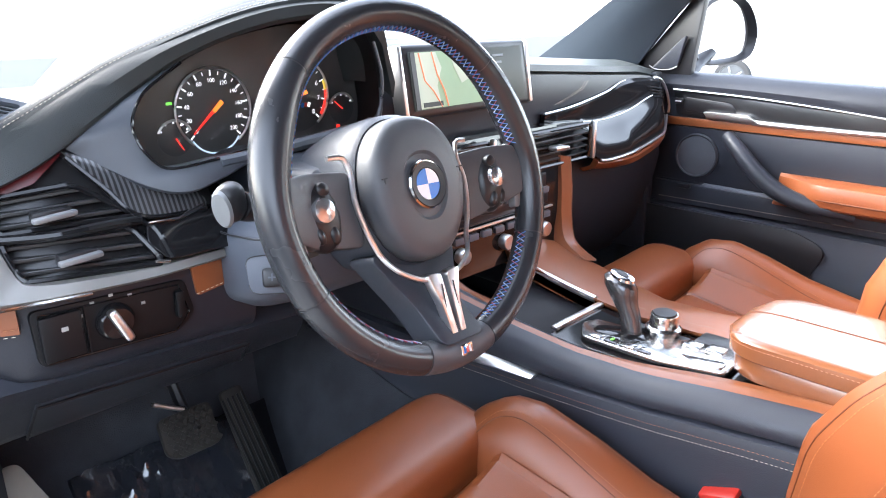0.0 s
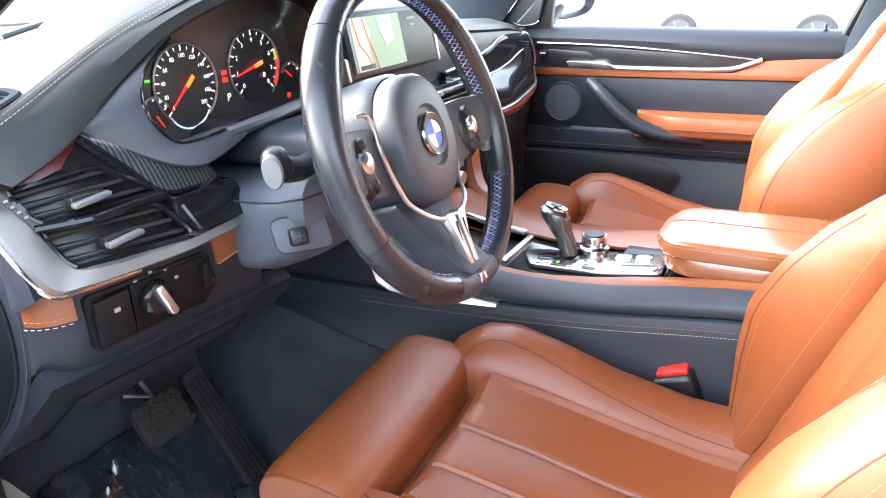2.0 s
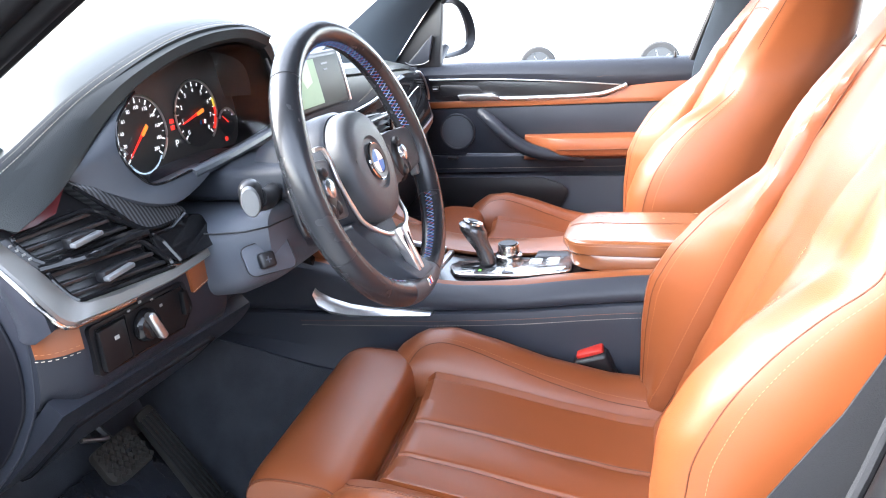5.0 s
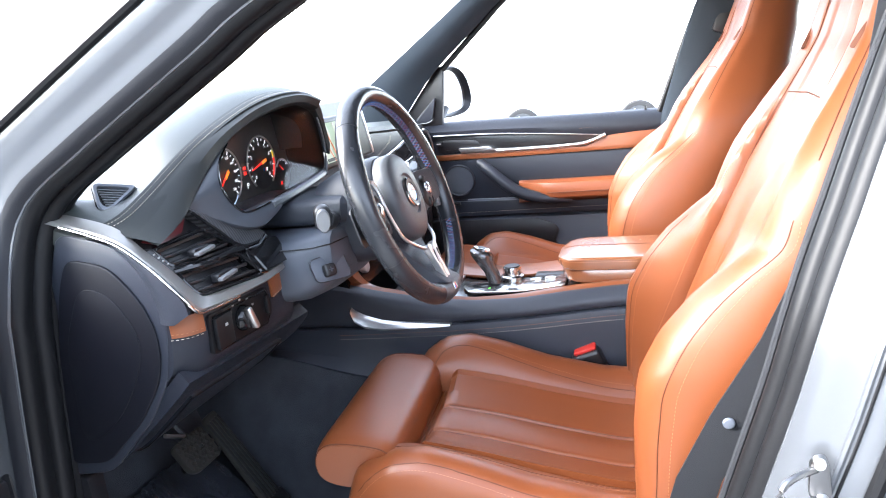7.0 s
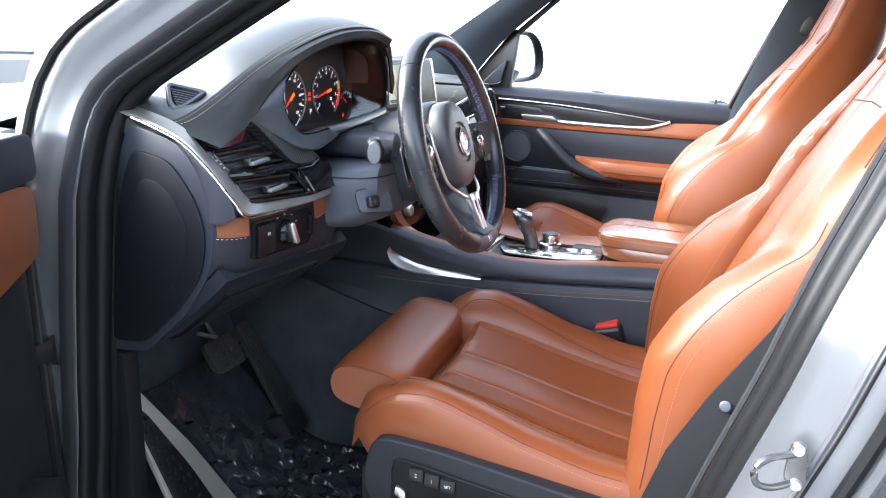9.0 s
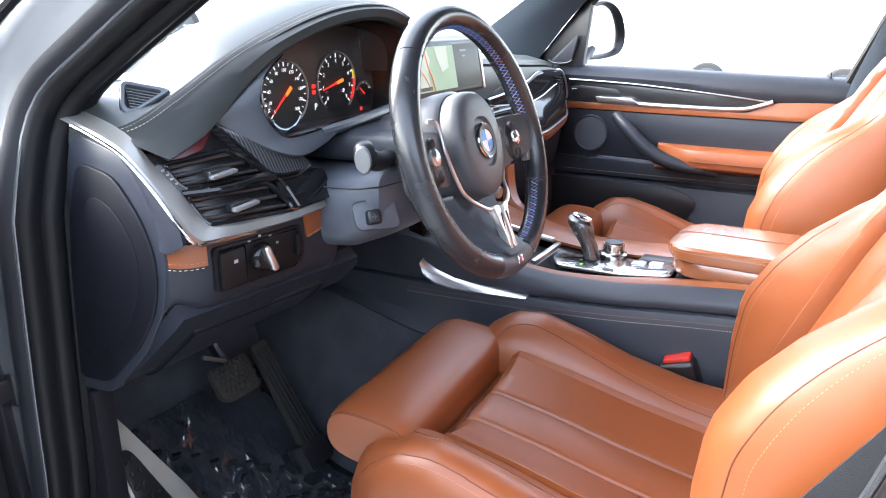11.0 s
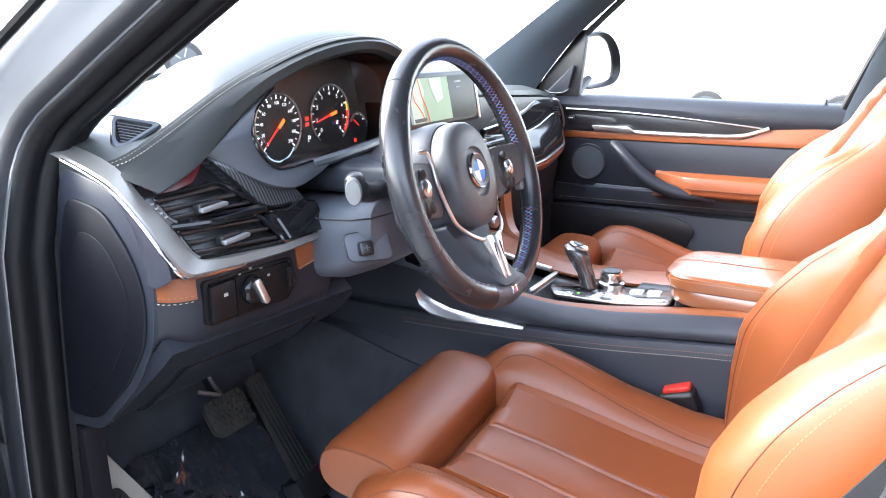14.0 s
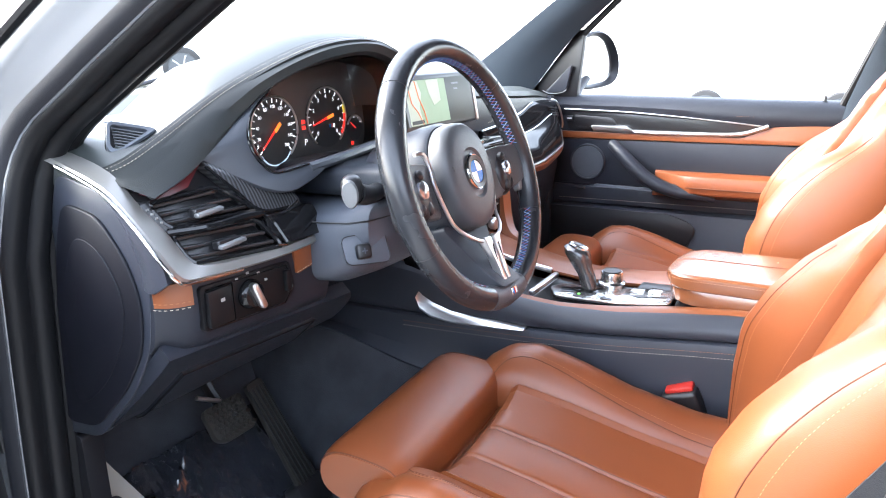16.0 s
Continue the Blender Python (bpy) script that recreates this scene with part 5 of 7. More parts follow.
# mirror triangle with a tweeter, glass run
tri = part("mirror_triangle", prism(rounded([(0.752, 0.44, 1.035), (0.752, 0.283, 1.040), (0.735, 0.255, 1.225), (0.738, 0.275, 1.225)], 0.006, 3), (0.02, 0, 0), 0.002), BLACK, pdoor, "black mirror triangle with a tweeter")
part("tweeter", prism(rounded([(0.747, 0.375, 1.055), (0.747, 0.310, 1.058), (0.738, 0.288, 1.135)], 0.012, 4), (-0.012, 0, 0), 0.004), DARK, tri)
part("tweeter_ring", tube(spline([(0.733, 0.378, 1.062), (0.733, 0.360, 1.054), (0.733, 0.325, 1.055), (0.733, 0.306, 1.064)], 14), 0.0012, 6), TAB, tri)
part("window_channel", tube(spline([(0.735, 0.258, 1.215), (0.70, 0.12, 1.325), (0.67, 0.0, 1.412), (0.66, -0.15, 1.448), (0.66, -0.35, 1.45), (0.665, -0.49, 1.432), (0.675, -0.525, 1.40), (0.705, -0.45, 1.20), (0.73, -0.385, 1.03)], 60), 0.009, 8), RUBBER, pdoor)

# outside mirror on that door
mirror = thing("wing_mirror", (0.90, 0.33, 1.04), "dark grey wing mirror with clear glass", "wing mirror")
out = [(0.395, 1.090), (0.385, 1.165), (0.355, 1.208), (0.30, 1.222), (0.255, 1.200), (0.228, 1.150), (0.225, 1.100), (0.245, 1.070), (0.30, 1.058), (0.36, 1.060)]
loop = spline([(0, y, z) for y, z in out], 40, closed=True)
cy, cz = 0.31, 1.138
MT = Matrix.Translation((0.95, cy, cz)) @ Matrix.Rotation(radians(66), 4, "Z")
rings = []
for d, s in ((0.0, 0.955), (-0.002, 1.0), (0.012, 1.05), (0.04, 1.05), (0.07, 0.92), (0.09, 0.70), (0.10, 0.35)):
    rings.append([MT @ V((d, (p.y - cy) * s * 1.15, (p.z - cz) * s)) for p in loop])
part("mirror_housing", loft(rings), GLOSS, mirror)
part("mirror_rim", loft([[MT @ V((d, (p.y - cy) * s * 1.15, (p.z - cz) * s)) for p in loop] for d, s in ((0.0, 0.84), (-0.016, 0.90), (-0.024, 0.97), (-0.018, 1.03), (0.004, 1.04))], True, False), BLACK, mirror)
part("mirror_glass", loft([[MT @ V((d, (p.y - cy) * s * 1.15, (p.z - cz) * s)) for p in loop] for d, s in ((-0.0035, 0.88), (0.002, 0.90))]), MIRROR, mirror, "bright mirror glass")
part("mirror_foot", tube(spline([(0.80, 0.33, 1.035), (0.86, 0.33, 1.055), (0.93, 0.33, 1.085)], 10), [0.03] * 4 + [0.024] * 6, 12, 0.6), BLACK, mirror)

# ---- the driver's door, swung wide open ----
DD = Matrix.Translation((-0.805, 0.525, 0.62)) @ Matrix.Rotation(radians(-62), 4, "Z")
ddoor = thing("door_2", DD, "wide open driver's door with dark panels and tan trim", "car door", kind="structure")


def dpart(name, bm, material, parent=None, label=""):
    return part(name, bm, material, parent or ddoor, label, local=True)


# in the door's own frame it runs from the hinge along -y, its inner side looks to +x
outer = [(-0.02, -0.28), (-0.02, 0.36), (-0.30, 0.40), (-1.05, 0.38), (-1.05, -0.28)]
dpart("door_skin", prism([(-0.03, y, z) for y, z in outer], (-0.03, 0, 0), 0.006), PAINT)
dpart("door_edge", box((0.06, 0.02, 0.62), (0.0, -0.03, 0.04), 0.004), BLACK)
dpart("inner_card", prism(rounded([(0.03, -0.06, -0.26), (0.03, -0.06, 0.32), (0.03, -0.30, 0.37), (0.03, -1.0, 0.36), (0.03, -1.0, -0.26)], 0.02, 3), (-0.05, 0, 0), 0.006), BLACK)
dpart("door_shoulder", prism(rounded([(0.055, -0.045, 0.360), (0.055, -0.05, 0.425), (0.055, -1.0, 0.44), (0.055, -1.0, 0.365)], 0.02, 3), (-0.06, 0, 0), 0.012, 3), DASH)
dpart("tan_band", prism(rounded([(0.050, -0.050, 0.350), (0.050, -0.10, 0.360), (0.050, -1.0, 0.360), (0.050, -1.0, 0.21), (0.050, -0.25, 0.22), (0.050, -0.055, 0.255)], 0.03, 4), (-0.03, 0, 0), 0.006), ORANGE_TRIM, None, "tan leather door field")
dpart("map_pocket", prism(rounded([(0.07, -0.10, -0.24), (0.07, -0.10, -0.06), (0.07, -0.95, -0.04), (0.07, -0.95, -0.24)], 0.03, 3), (-0.05, 0, 0), 0.01), BLACK)
dpart("hinge", box((0.05, 0.05, 0.06), (0.0, 0.005, 0.02), 0.006), BLACK)
dpart("window_frame", tube(spline([(-0.02, -0.03, 0.38), (-0.01, -0.25, 0.58), (0.04, -0.60, 0.78), (0.06, -1.0, 0.80), (0.03, -1.06, 0.38)], 40), 0.016, 8), RUBBER)

# ---- dashboard ----
dash = thing("dashboard", (0.0, 0.45, 0.80), "dark stitched leather dashboard with tan, metal and carbon trim", "dashboard")
N = 40
SEAM_LINE = [(-0.735, 0.325, 1.048), (-0.705, 0.295, 1.060), (-0.66, 0.282, 1.084), (-0.564, 0.270, 1.135), (-0.479, 0.262, 1.168), (-0.40, 0.250, 1.192), (-0.34, 0.235, 1.200), (-0.295, 0.217, 1.197), (-0.262, 0.207, 1.184)]
LIP = [(-0.708, 0.236, 1.030), (-0.655, 0.236, 1.050), (-0.590, 0.246, 1.085), (-0.545, 0.250, 1.112), (-0.500, 0.248, 1.138), (-0.435, 0.238, 1.163), (-0.37, 0.222, 1.178), (-0.315, 0.212, 1.180), (-0.272, 0.206, 1.166)]
s_, l_ = spline(SEAM_LINE, N), spline(LIP, N)
# top pad above the seam
rows = []
for p in s_:
    f = smoothstep(-0.725, -0.58, p.x)
    g = 1 - smoothstep(-0.50, -0.36, p.x)
    dip = 0.034 * math.exp(-(((p.x + 0.632) / 0.045) ** 2))
    rows.append(spline([p, p + V((0, 0.012, 0.006 - 0.005 * (1 - f) - 0.1 * dip)), p + V((0, 0.05, 0.017 - 0.006 * (1 - f) - 0.8 * dip)), p + V((0, 0.11, 0.014 + 0.020 * (1 - f) - dip)), V((p.x, 0.50, lerp(1.085, p.z - 0.014 - 0.036 * g, f))), V((p.x, 0.62, lerp(1.060, p.z - 0.045 - 0.040 * g, f))), V((p.x * 0.97, 0.78 - 0.08 * (p.x / 0.75) ** 2, 1.035))], 24))
last = rows[-1]
for x, dz in ((-0.248, 0.020), (-0.240, 0.055), (-0.232, 0.085)):
    rows.append([V((x, q.y, max(q.z - dz * (1 - 0.6 * smoothstep(0.3, 0.7, q.y)), 1.035))) for q in last])
pad_bm = sheet(rows, (0, 0.004, -0.02))
top_pad = part("top_pad", pad_bm, PADTOP, dash, "dark grey leather top pad with double stitching")
for dy, dz in ((-0.0045, 0.0022), (0.0050, 0.0042)):
    part("stitching", stitches([p + V((0, dy, dz)) for p in s_[2:-1]], 0.0030, 0.0018, 0.00042), PALE_STITCH, top_pad)
part("pad_seam", tube([p + V((0, 0.0005, 0.0012)) for p in s_[1:]], 0.0016, 6), BLACK, top_pad)
# hood band between seam and lip, with a soft rolled edge
rows = [[s, s + V((0, -0.010, -0.003)), s.lerp(l, 0.5) + V((0, -0.010, 0.004)), l.lerp(s, 0.12) + V((0, -0.005, 0.0)), l, l + V((0.002, 0.006, -0.003)), l + V((0.003, 0.016, -0.001))] for s, l in zip(s_, l_)]
part("hood_band", sheet(rows, (0, 0.01, 0.006)), HOOD, dash, "dark leather instrument hood")
# grey bezel round the dials: below and up the driver's side, with a pale lip under the glass
low_out = spline([(-0.462, 0.191, 1.0310), (-0.492, 0.188, 1.0215), (-0.530, 0.193, 1.011), (-0.560, 0.208, 1.017), (-0.590, 0.228, 1.036), (-0.618, 0.246, 1.056), (-0.626, 0.250, 1.066), (-0.600, 0.253, 1.082), (-0.555, 0.256, 1.107), (-0.505, 0.255, 1.134)], 48)
low_in = spline([(-0.462, 0.196, 1.0405), (-0.492, 0.196, 1.0395), (-0.530, 0.203, 1.035), (-0.547, 0.212, 1.036), (-0.560, 0.220, 1.052), (-0.565, 0.226, 1.068), (-0.563, 0.232, 1.085), (-0.545, 0.242, 1.107), (-0.520, 0.249, 1.122), (-0.495, 0.254, 1.135)], 48)
rows = [[p + V((0, 0.030, -0.004)), p + V((0, 0.004, -0.003)), p, p.lerp(q, 0.3) + V((0.001, -0.002, 0.001)), p.lerp(q, 0.7) + V((0.001, -0.002, 0.001)), q, q + V((0.003, 0.010, 0))] for p, q in zip(low_out, low_in)]
part("bezel", sheet(rows, (0, 0.008, 0)), BEZEL, dash, "mid grey instrument bezel")
part("bezel_edge", tube([p + V((0, -0.001, 0)) for p in low_in[2:]], 0.0016, 6), GLOSS, dash)
lip_run = spline([(-0.493, 0.190, 1.037), (-0.44, 0.189, 1.0405), (-0.36, 0.194, 1.046), (-0.288, 0.202, 1.051), (-0.268, 0.206, 1.054)], 24)
part("bezel_lip", loft([[p + V((0, 0.002, -0.009)), p + V((0, -0.0015, -0.004)), p + V((0, 0.0, 0.001)), p + V((0, 0.004, 0.004)), p + V((0, 0.014, 0.003)), p + V((0, 0.016, -0.008))] for p in lip_run]), BEZEL, dash, "pale lower lip of the bezel")
part("bezel_post", tube(spline([(-0.268, 0.206, 1.046), (-0.256, 0.208, 1.075), (-0.252, 0.210, 1.11), (-0.262, 0.212, 1.150)], 16), [0.0035] * 4 + [0.0022] * 12, 8), BEZEL, dash)
part("lip_underside", sheet([[p + V((0, 0.002, -0.007)), p + V((0, 0.03, -0.016)), p + V((0, 0.10, -0.03)), p + V((0, 0.11, -0.09))] for p in lip_run], (0, 0.006, -0.004)), PANEL, dash, "black recess under the instruments")
front_loop = spline([(-0.547, 0.212, 1.036), (-0.560, 0.220, 1.052), (-0.565, 0.226, 1.068), (-0.563, 0.232, 1.085), (-0.545, 0.242, 1.107), (-0.495, 0.254, 1.134), (-0.435, 0.246, 1.158), (-0.37, 0.230, 1.172), (-0.315, 0.220, 1.174), (-0.272, 0.214, 1.160), (-0.256, 0.211, 1.11), (-0.266, 0.208, 1.058), (-0.35, 0.204, 1.050), (-0.45, 0.200, 1.044), (-0.52, 0.205, 1.036)], 90, closed=True)
back_loop = spline([(-0.520, 0.314, 1.025), (-0.532, 0.314, 1.045), (-0.535, 0.314, 1.065), (-0.530, 0.314, 1.085), (-0.512, 0.314, 1.107), (-0.470, 0.314, 1.135), (-0.42, 0.314, 1.156), (-0.36, 0.314, 1.168), (-0.30, 0.314, 1.170), (-0.235, 0.314, 1.158), (-0.216, 0.314, 1.11), (-0.216, 0.314, 1.03), (-0.30, 0.314, 1.008), (-0.42, 0.314, 1.003), (-0.49, 0.314, 1.010)], 90, closed=True)
part("hood_lining", loft([[a + V((0, 0.003, 0)) for a in front_loop], [a.lerp(b, 0.5) for a, b in zip(front_loop, back_loop)], back_loop], True, False), PANEL, dash, "black lining under the hood")

# instrument cluster
cluster = thing("instrument_cluster", (-0.38, 0.315, 1.0), "instrument cluster with two round dials and red needles", "instrument cluster")
# face colour lightened too, imitating glare in the glass
part("dial_face", prism([(p.x, 0.3135, p.z) for p in back_loop], (0, 0.01, 0), 0), mat("cluster_face", (0.085, 0.080, 0.076), 0.35, vary=0.05), cluster)


def dial(cx, cz, r, marks, numerals, needle, y=0.3125, size=0.0085, span=(225, -45)):
    """A round dial: bright ring, ticks, numerals and a needle, facing the driver."""
    M = Matrix.Translation((cx, y, cz)) @ Matrix.Rotation(radians(90), 4, "X")
    a0, a1 = span
    ring = [M @ V((r * math.cos(radians(lerp(a0 + 8, a1 - 8, k / 48))), r * math.sin(radians(lerp(a0 + 8, a1 - 8, k / 48))), 0.002)) for k in range(49)]
    d = part("dial_ring", tube(ring, 0.0016, 8), SATIN, cluster)
    part("dial_disc", lathe([(r, 0.0), (r, 0.0006), (0.0, 0.0008)], 40, M), DIAL, d)
    bits = []
    for k in range(marks + 1):
        a = radians(lerp(a0, a1, k / marks))
        big = k % 2 == 0
        q = box((r * (0.13 if big else 0.08), 0.0018 if big else 0.001, 0.0006), (r * 0.88, 0, 0.001), 0)
        q.transform(M @ Matrix.Rotation(a, 4, "Z"))
        bits.append(q)
    part("tick_marks", joined(*bits), LIT_WHITE, d, smooth=0)
    for k, word in enumerate(numerals):
        a = radians(lerp(a0, a1, k / max(1, len(numerals) - 1)))
        letters(word, size, M @ Matrix.Translation((r * 0.70 * math.cos(a), r * 0.70 * math.sin(a), 0.0012)), LIT_WHITE, d)
    a = radians(needle)
    nd = prism([(-0.2 * r, -0.0022, 0.003), (0.80 * r, -0.0006, 0.003), (0.80 * r, 0.0006, 0.003), (-0.2 * r, 0.0022, 0.003)] if r > 0.03 else [(0, -0.0008, 0.003), (0.8 * r, -0.0004, 0.003), (0.8 * r, 0.0004, 0.003), (0, 0.0008, 0.003)], (0, 0, 0.0008), 0)
    nd.transform(M @ Matrix.Rotation(a, 4, "Z"))
    part("needle", nd, LIT_RED, d, "red needle")
    if r < 0.03:
        return M
    tail = prism([(-0.28 * r, -0.0026, 0.0042), (0.06 * r, -0.0024, 0.0042), (0.06 * r, 0.0024, 0.0042), (-0.28 * r, 0.0026, 0.0042)], (0, 0, 0.001), 0)
    tail.transform(M @ Matrix.Rotation(a, 4, "Z"))
    part("needle_tail", tail, LIT_ORANGE, d)
    return M


dial(-0.432, 1.0745, 0.049, 20, ["0", "20", "40", "60", "80", "100", "120", "140", "160", "180", "200"], 222, size=0.0068)
MT_ = dial(-0.311, 1.082, 0.048, 16, ["0", "1", "2", "3", "4", "5", "6", "7", "8"], 195, size=0.0085)
for k, (u, v, material) in enumerate(((22, 5, LIT_YELLOW), (4, -38, LIT_RED))):
    arc = [MT_ @ V((0.0443 * math.cos(radians(lerp(u, v, i / 10))), 0.0443 * math.sin(radians(lerp(u, v, i / 10))), 0.0016)) for i in range(11)]
    part("redline", tube(arc, 0.0015, 6), material, cluster)
dial(-0.240, 1.058, 0.021, 4, [], 140, span=(150, 30))
dial(-0.484, 1.046, 0.021, 4, [], 300, y=0.3128, span=(150, 30))
for (x, z, w, h, m_) in ((-0.395, 1.083, 0.008, 0.006, LIT_RED), (-0.395, 1.074, 0.008, 0.006, LIT_RED), (-0.515, 1.089, 0.007, 0.003, LIT_GREEN), (-0.275, 1.036, 0.006, 0.006, LIT_RED), (-0.345, 1.022, 0.014, 0.004, LIT_WHITE), (-0.315, 1.022, 0.018, 0.004, LIT_WHITE), (-0.42, 1.018, 0.014, 0.003, LIT_WHITE), (-0.462, 1.036, 0.012, 0.003, LIT_WHITE), (-0.331, 1.108, 0.012, 0.002, LIT_WHITE), (-0.461, 1.106, 0.006, 0.002, LIT_WHITE)):
    part("lit_sign", box((w, 0.0008, h), (x + 0.029, 0.3130, z - 0.003), 0), m_, cluster, smooth=0)
for x, m_ in ((-0.333, BLUE), (-0.328, RED), (-0.323, LIT_WHITE)):
    part("lit_bar", box((0.004, 0.0008, 0.006), (x + 0.029, 0.3115, 1.068), 0, turn=Matrix.Rotation(radians(18), 4, "Y")), m_, cluster, smooth=0)
letters("P", 0.014, Matrix.Translation((-0.363, 0.3128, 1.048)) @ Matrix.Rotation(radians(90), 4, "X"), LIT_WHITE, cluster)
letters("0", 0.010, Matrix.Translation((-0.412, 0.3128, 1.018)) @ Matrix.Rotation(radians(90), 4, "X"), LIT_WHITE, cluster)
part("screen_arc", tube([(-0.432 + 0.035 * math.cos(radians(a)), 0.3120, 1.057 + 0.035 * math.sin(radians(a))) for a in range(210, 335, 8)], 0.0012, 6), mat("lit_blue", (0.35, 0.45, 0.6), 0.5, vary=0, emit=0.1), cluster)

centre = sum(front_loop, V()) / len(front_loop) + V((0, 0.006, 0))
cover = part("cluster_cover", loft([[p + V((0, 0.005, 0)) for p in front_loop], [p.lerp(centre, 0.5) + V((0, 0.005, 0)) for p in front_loop], [p.lerp(centre, 0.98) + V((0, 0.005, 0)) for p in front_loop]], True, False), GLASS, cluster, "clear curved cover glass")
cover.visible_shadow = False

# core behind the driver's trim
part("core", prism([(-0.700, 0.30, 1.03), (-0.50, 0.30, 1.00), (-0.50, 0.30, 0.84), (-0.700, 0.30, 0.85)], (0, 0.36, 0), 0.004), BLACK, dash)


def lean(x, z, off=0.0):
    """The driver-side fascia leans back upwards and wraps round towards the door."""
    return V((x, 0.182 + 0.6 * (z - 0.95) + max(0.0, -0.66 - x) * 0.6 - off, z))


# end plate facing the open door
cap = [(0.372, 1.056), (0.300, 1.040), (0.262, 1.020), (0.240, 0.985), (0.226, 0.950), (0.230, 0.925), (0.234, 0.895), (0.245, 0.850), (0.285, 0.790), (0.372, 0.706), (0.470, 0.692), (0.445, 0.86), (0.41, 0.97)]
endp = part("end_plate", prism(rounded([(-0.737, y, z) for y, z in cap], 0.02, 4), (0.012, 0, 0), 0.004, 3), ENDROLL, dash, "dark plastic end plate of the dashboard")
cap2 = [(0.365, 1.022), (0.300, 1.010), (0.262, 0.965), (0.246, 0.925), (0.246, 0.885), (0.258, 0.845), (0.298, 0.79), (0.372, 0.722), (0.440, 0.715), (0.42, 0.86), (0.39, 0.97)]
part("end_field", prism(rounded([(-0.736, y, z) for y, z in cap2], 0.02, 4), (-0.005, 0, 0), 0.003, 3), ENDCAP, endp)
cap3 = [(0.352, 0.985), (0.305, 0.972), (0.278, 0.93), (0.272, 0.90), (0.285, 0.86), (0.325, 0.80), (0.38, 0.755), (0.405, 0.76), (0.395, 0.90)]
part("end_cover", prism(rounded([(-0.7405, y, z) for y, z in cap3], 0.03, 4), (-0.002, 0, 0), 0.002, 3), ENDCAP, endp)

# metal strip: down the end, round the corner, across under the vents
out_e = spline([(-0.743, 0.385, 1.072), (-0.744, 0.341, 1.061), (-0.744, 0.308, 1.051), (-0.744, 0.270, 1.036), (-0.744, 0.228, 1.004), (-0.742, 0.194, 0.968), (-0.730, 0.184, 0.944), (-0.700, 0.186, 0.938), (-0.650, 0.179, 0.937), (-0.580, 0.174, 0.936), (-0.490, 0.190, 0.933)], 52)
in_e = spline([(-0.712, 0.385, 1.078), (-0.715, 0.345, 1.070), (-0.717, 0.312, 1.062), (-0.718, 0.284, 1.050), (-0.715, 0.256, 1.022), (-0.705, 0.228, 0.990), (-0.697, 0.201, 0.956), (-0.682, 0.190, 0.951), (-0.650, 0.181, 0.949), (-0.580, 0.177, 0.946), (-0.490, 0.190, 0.944)], 52)
rows = [[a + V((0.006, 0.006, -0.001)), a, a.lerp(b, 0.22) + V((-0.0025, -0.0045, 0.001)), b + V((0, -0.001, 0)), b + V((0.004, 0.010, 0))] for a, b in zip(out_e, in_e)]
strip = part("metal_strip", sheet(rows, (0.004, 0.008, 0)), STRIPFACE, dash, "satin aluminium strip", smooth=22)
part("strip_edge", tube([a + V((-0.0008, -0.0012, 0)) for a in out_e[3:36]], 0.0024, 8), POLISHED, strip, "bright strip edge")
# rounded side between the strip and the end plate
side_run = [(1.040, 0.276, 0.290), (1.020, 0.249, 0.268), (1.000, 0.224, 0.252), (0.980, 0.206, 0.243), (0.960, 0.191, 0.236), (0.944, 0.188, 0.233), (0.930, 0.212, 0.234)]
part("end_return", sheet([[(-0.7425, a, z), (-0.7440, lerp(a, b, 0.35), z), (-0.7420, lerp(a, b, 0.75), z), (-0.7370, b + 0.004, z)] for z, a, b in side_run], (0.012, 0.004, 0)), ENDROLL, endp)
# black backing of the fascia
rows = []
for k in range(13):
    x = -0.712 + 0.0185 * k
    zt = table([(-0.712, 1.030), (-0.66, 1.048), (-0.625, 1.054), (-0.58, 1.030), (-0.53, 1.010), (-0.47, 1.010)], x)
    rows.append([lean(x, lerp(0.944, zt, j / 5), -0.020) for j in range(6)])
part("fascia_back", sheet(rows, (0, 0.01, 0)), BLACK, dash)
part("ambient_strip", prism([lean(x, z, -0.004) for x, z in ((-0.704, 1.031), (-0.690, 1.024), (-0.66, 1.034), (-0.628, 1.056), (-0.648, 1.062))], (0, 0.01, 0), 0.001), AMBIENT, dash, "dark red lit ambient strip")
# carbon wedge
cw = spline([lean(x, z, 0.003) for x, z in ((-0.632, 1.062), (-0.585, 1.038), (-0.530, 1.017), (-0.508, 0.998))], 20)
cb = spline([lean(x, z, 0.004) for x, z in ((-0.628, 1.056), (-0.603, 1.024), (-0.577, 0.994), (-0.510, 0.990))], 20)
part("carbon_wedge", sheet([[a, a.lerp(b, 0.5) + V((0, -0.002, 0)), b, b + V((0, 0.01, -0.002))] for a, b in zip(cw, cb)], (0, 0.012, 0)), CARBON, dash, "ribbed carbon fibre wedge")
part("wedge_edge", tube([p + V((0, -0.001, -0.002)) for p in cb], 0.0025, 6), GLOSS, dash)
part("wedge_edge", tube([lean(-0.575, 0.986, 0.006), lean(-0.545, 0.985, 0.007), lean(-0.515, 0.992, 0.006)], [0.001, 0.002, 0.003], 6), CHROME, dash)
part("gloss_cheek", prism(rounded([lean(x, z, 0.003) for x, z in ((-0.576, 0.985), (-0.512, 0.987), (-0.486, 0.984), (-0.489, 0.948), (-0.566, 0.949), (-0.582, 0.968))], 0.006, 3), (0, 0.03, 0), 0.003), GLOSS, dash, "gloss black trim beside the vent")


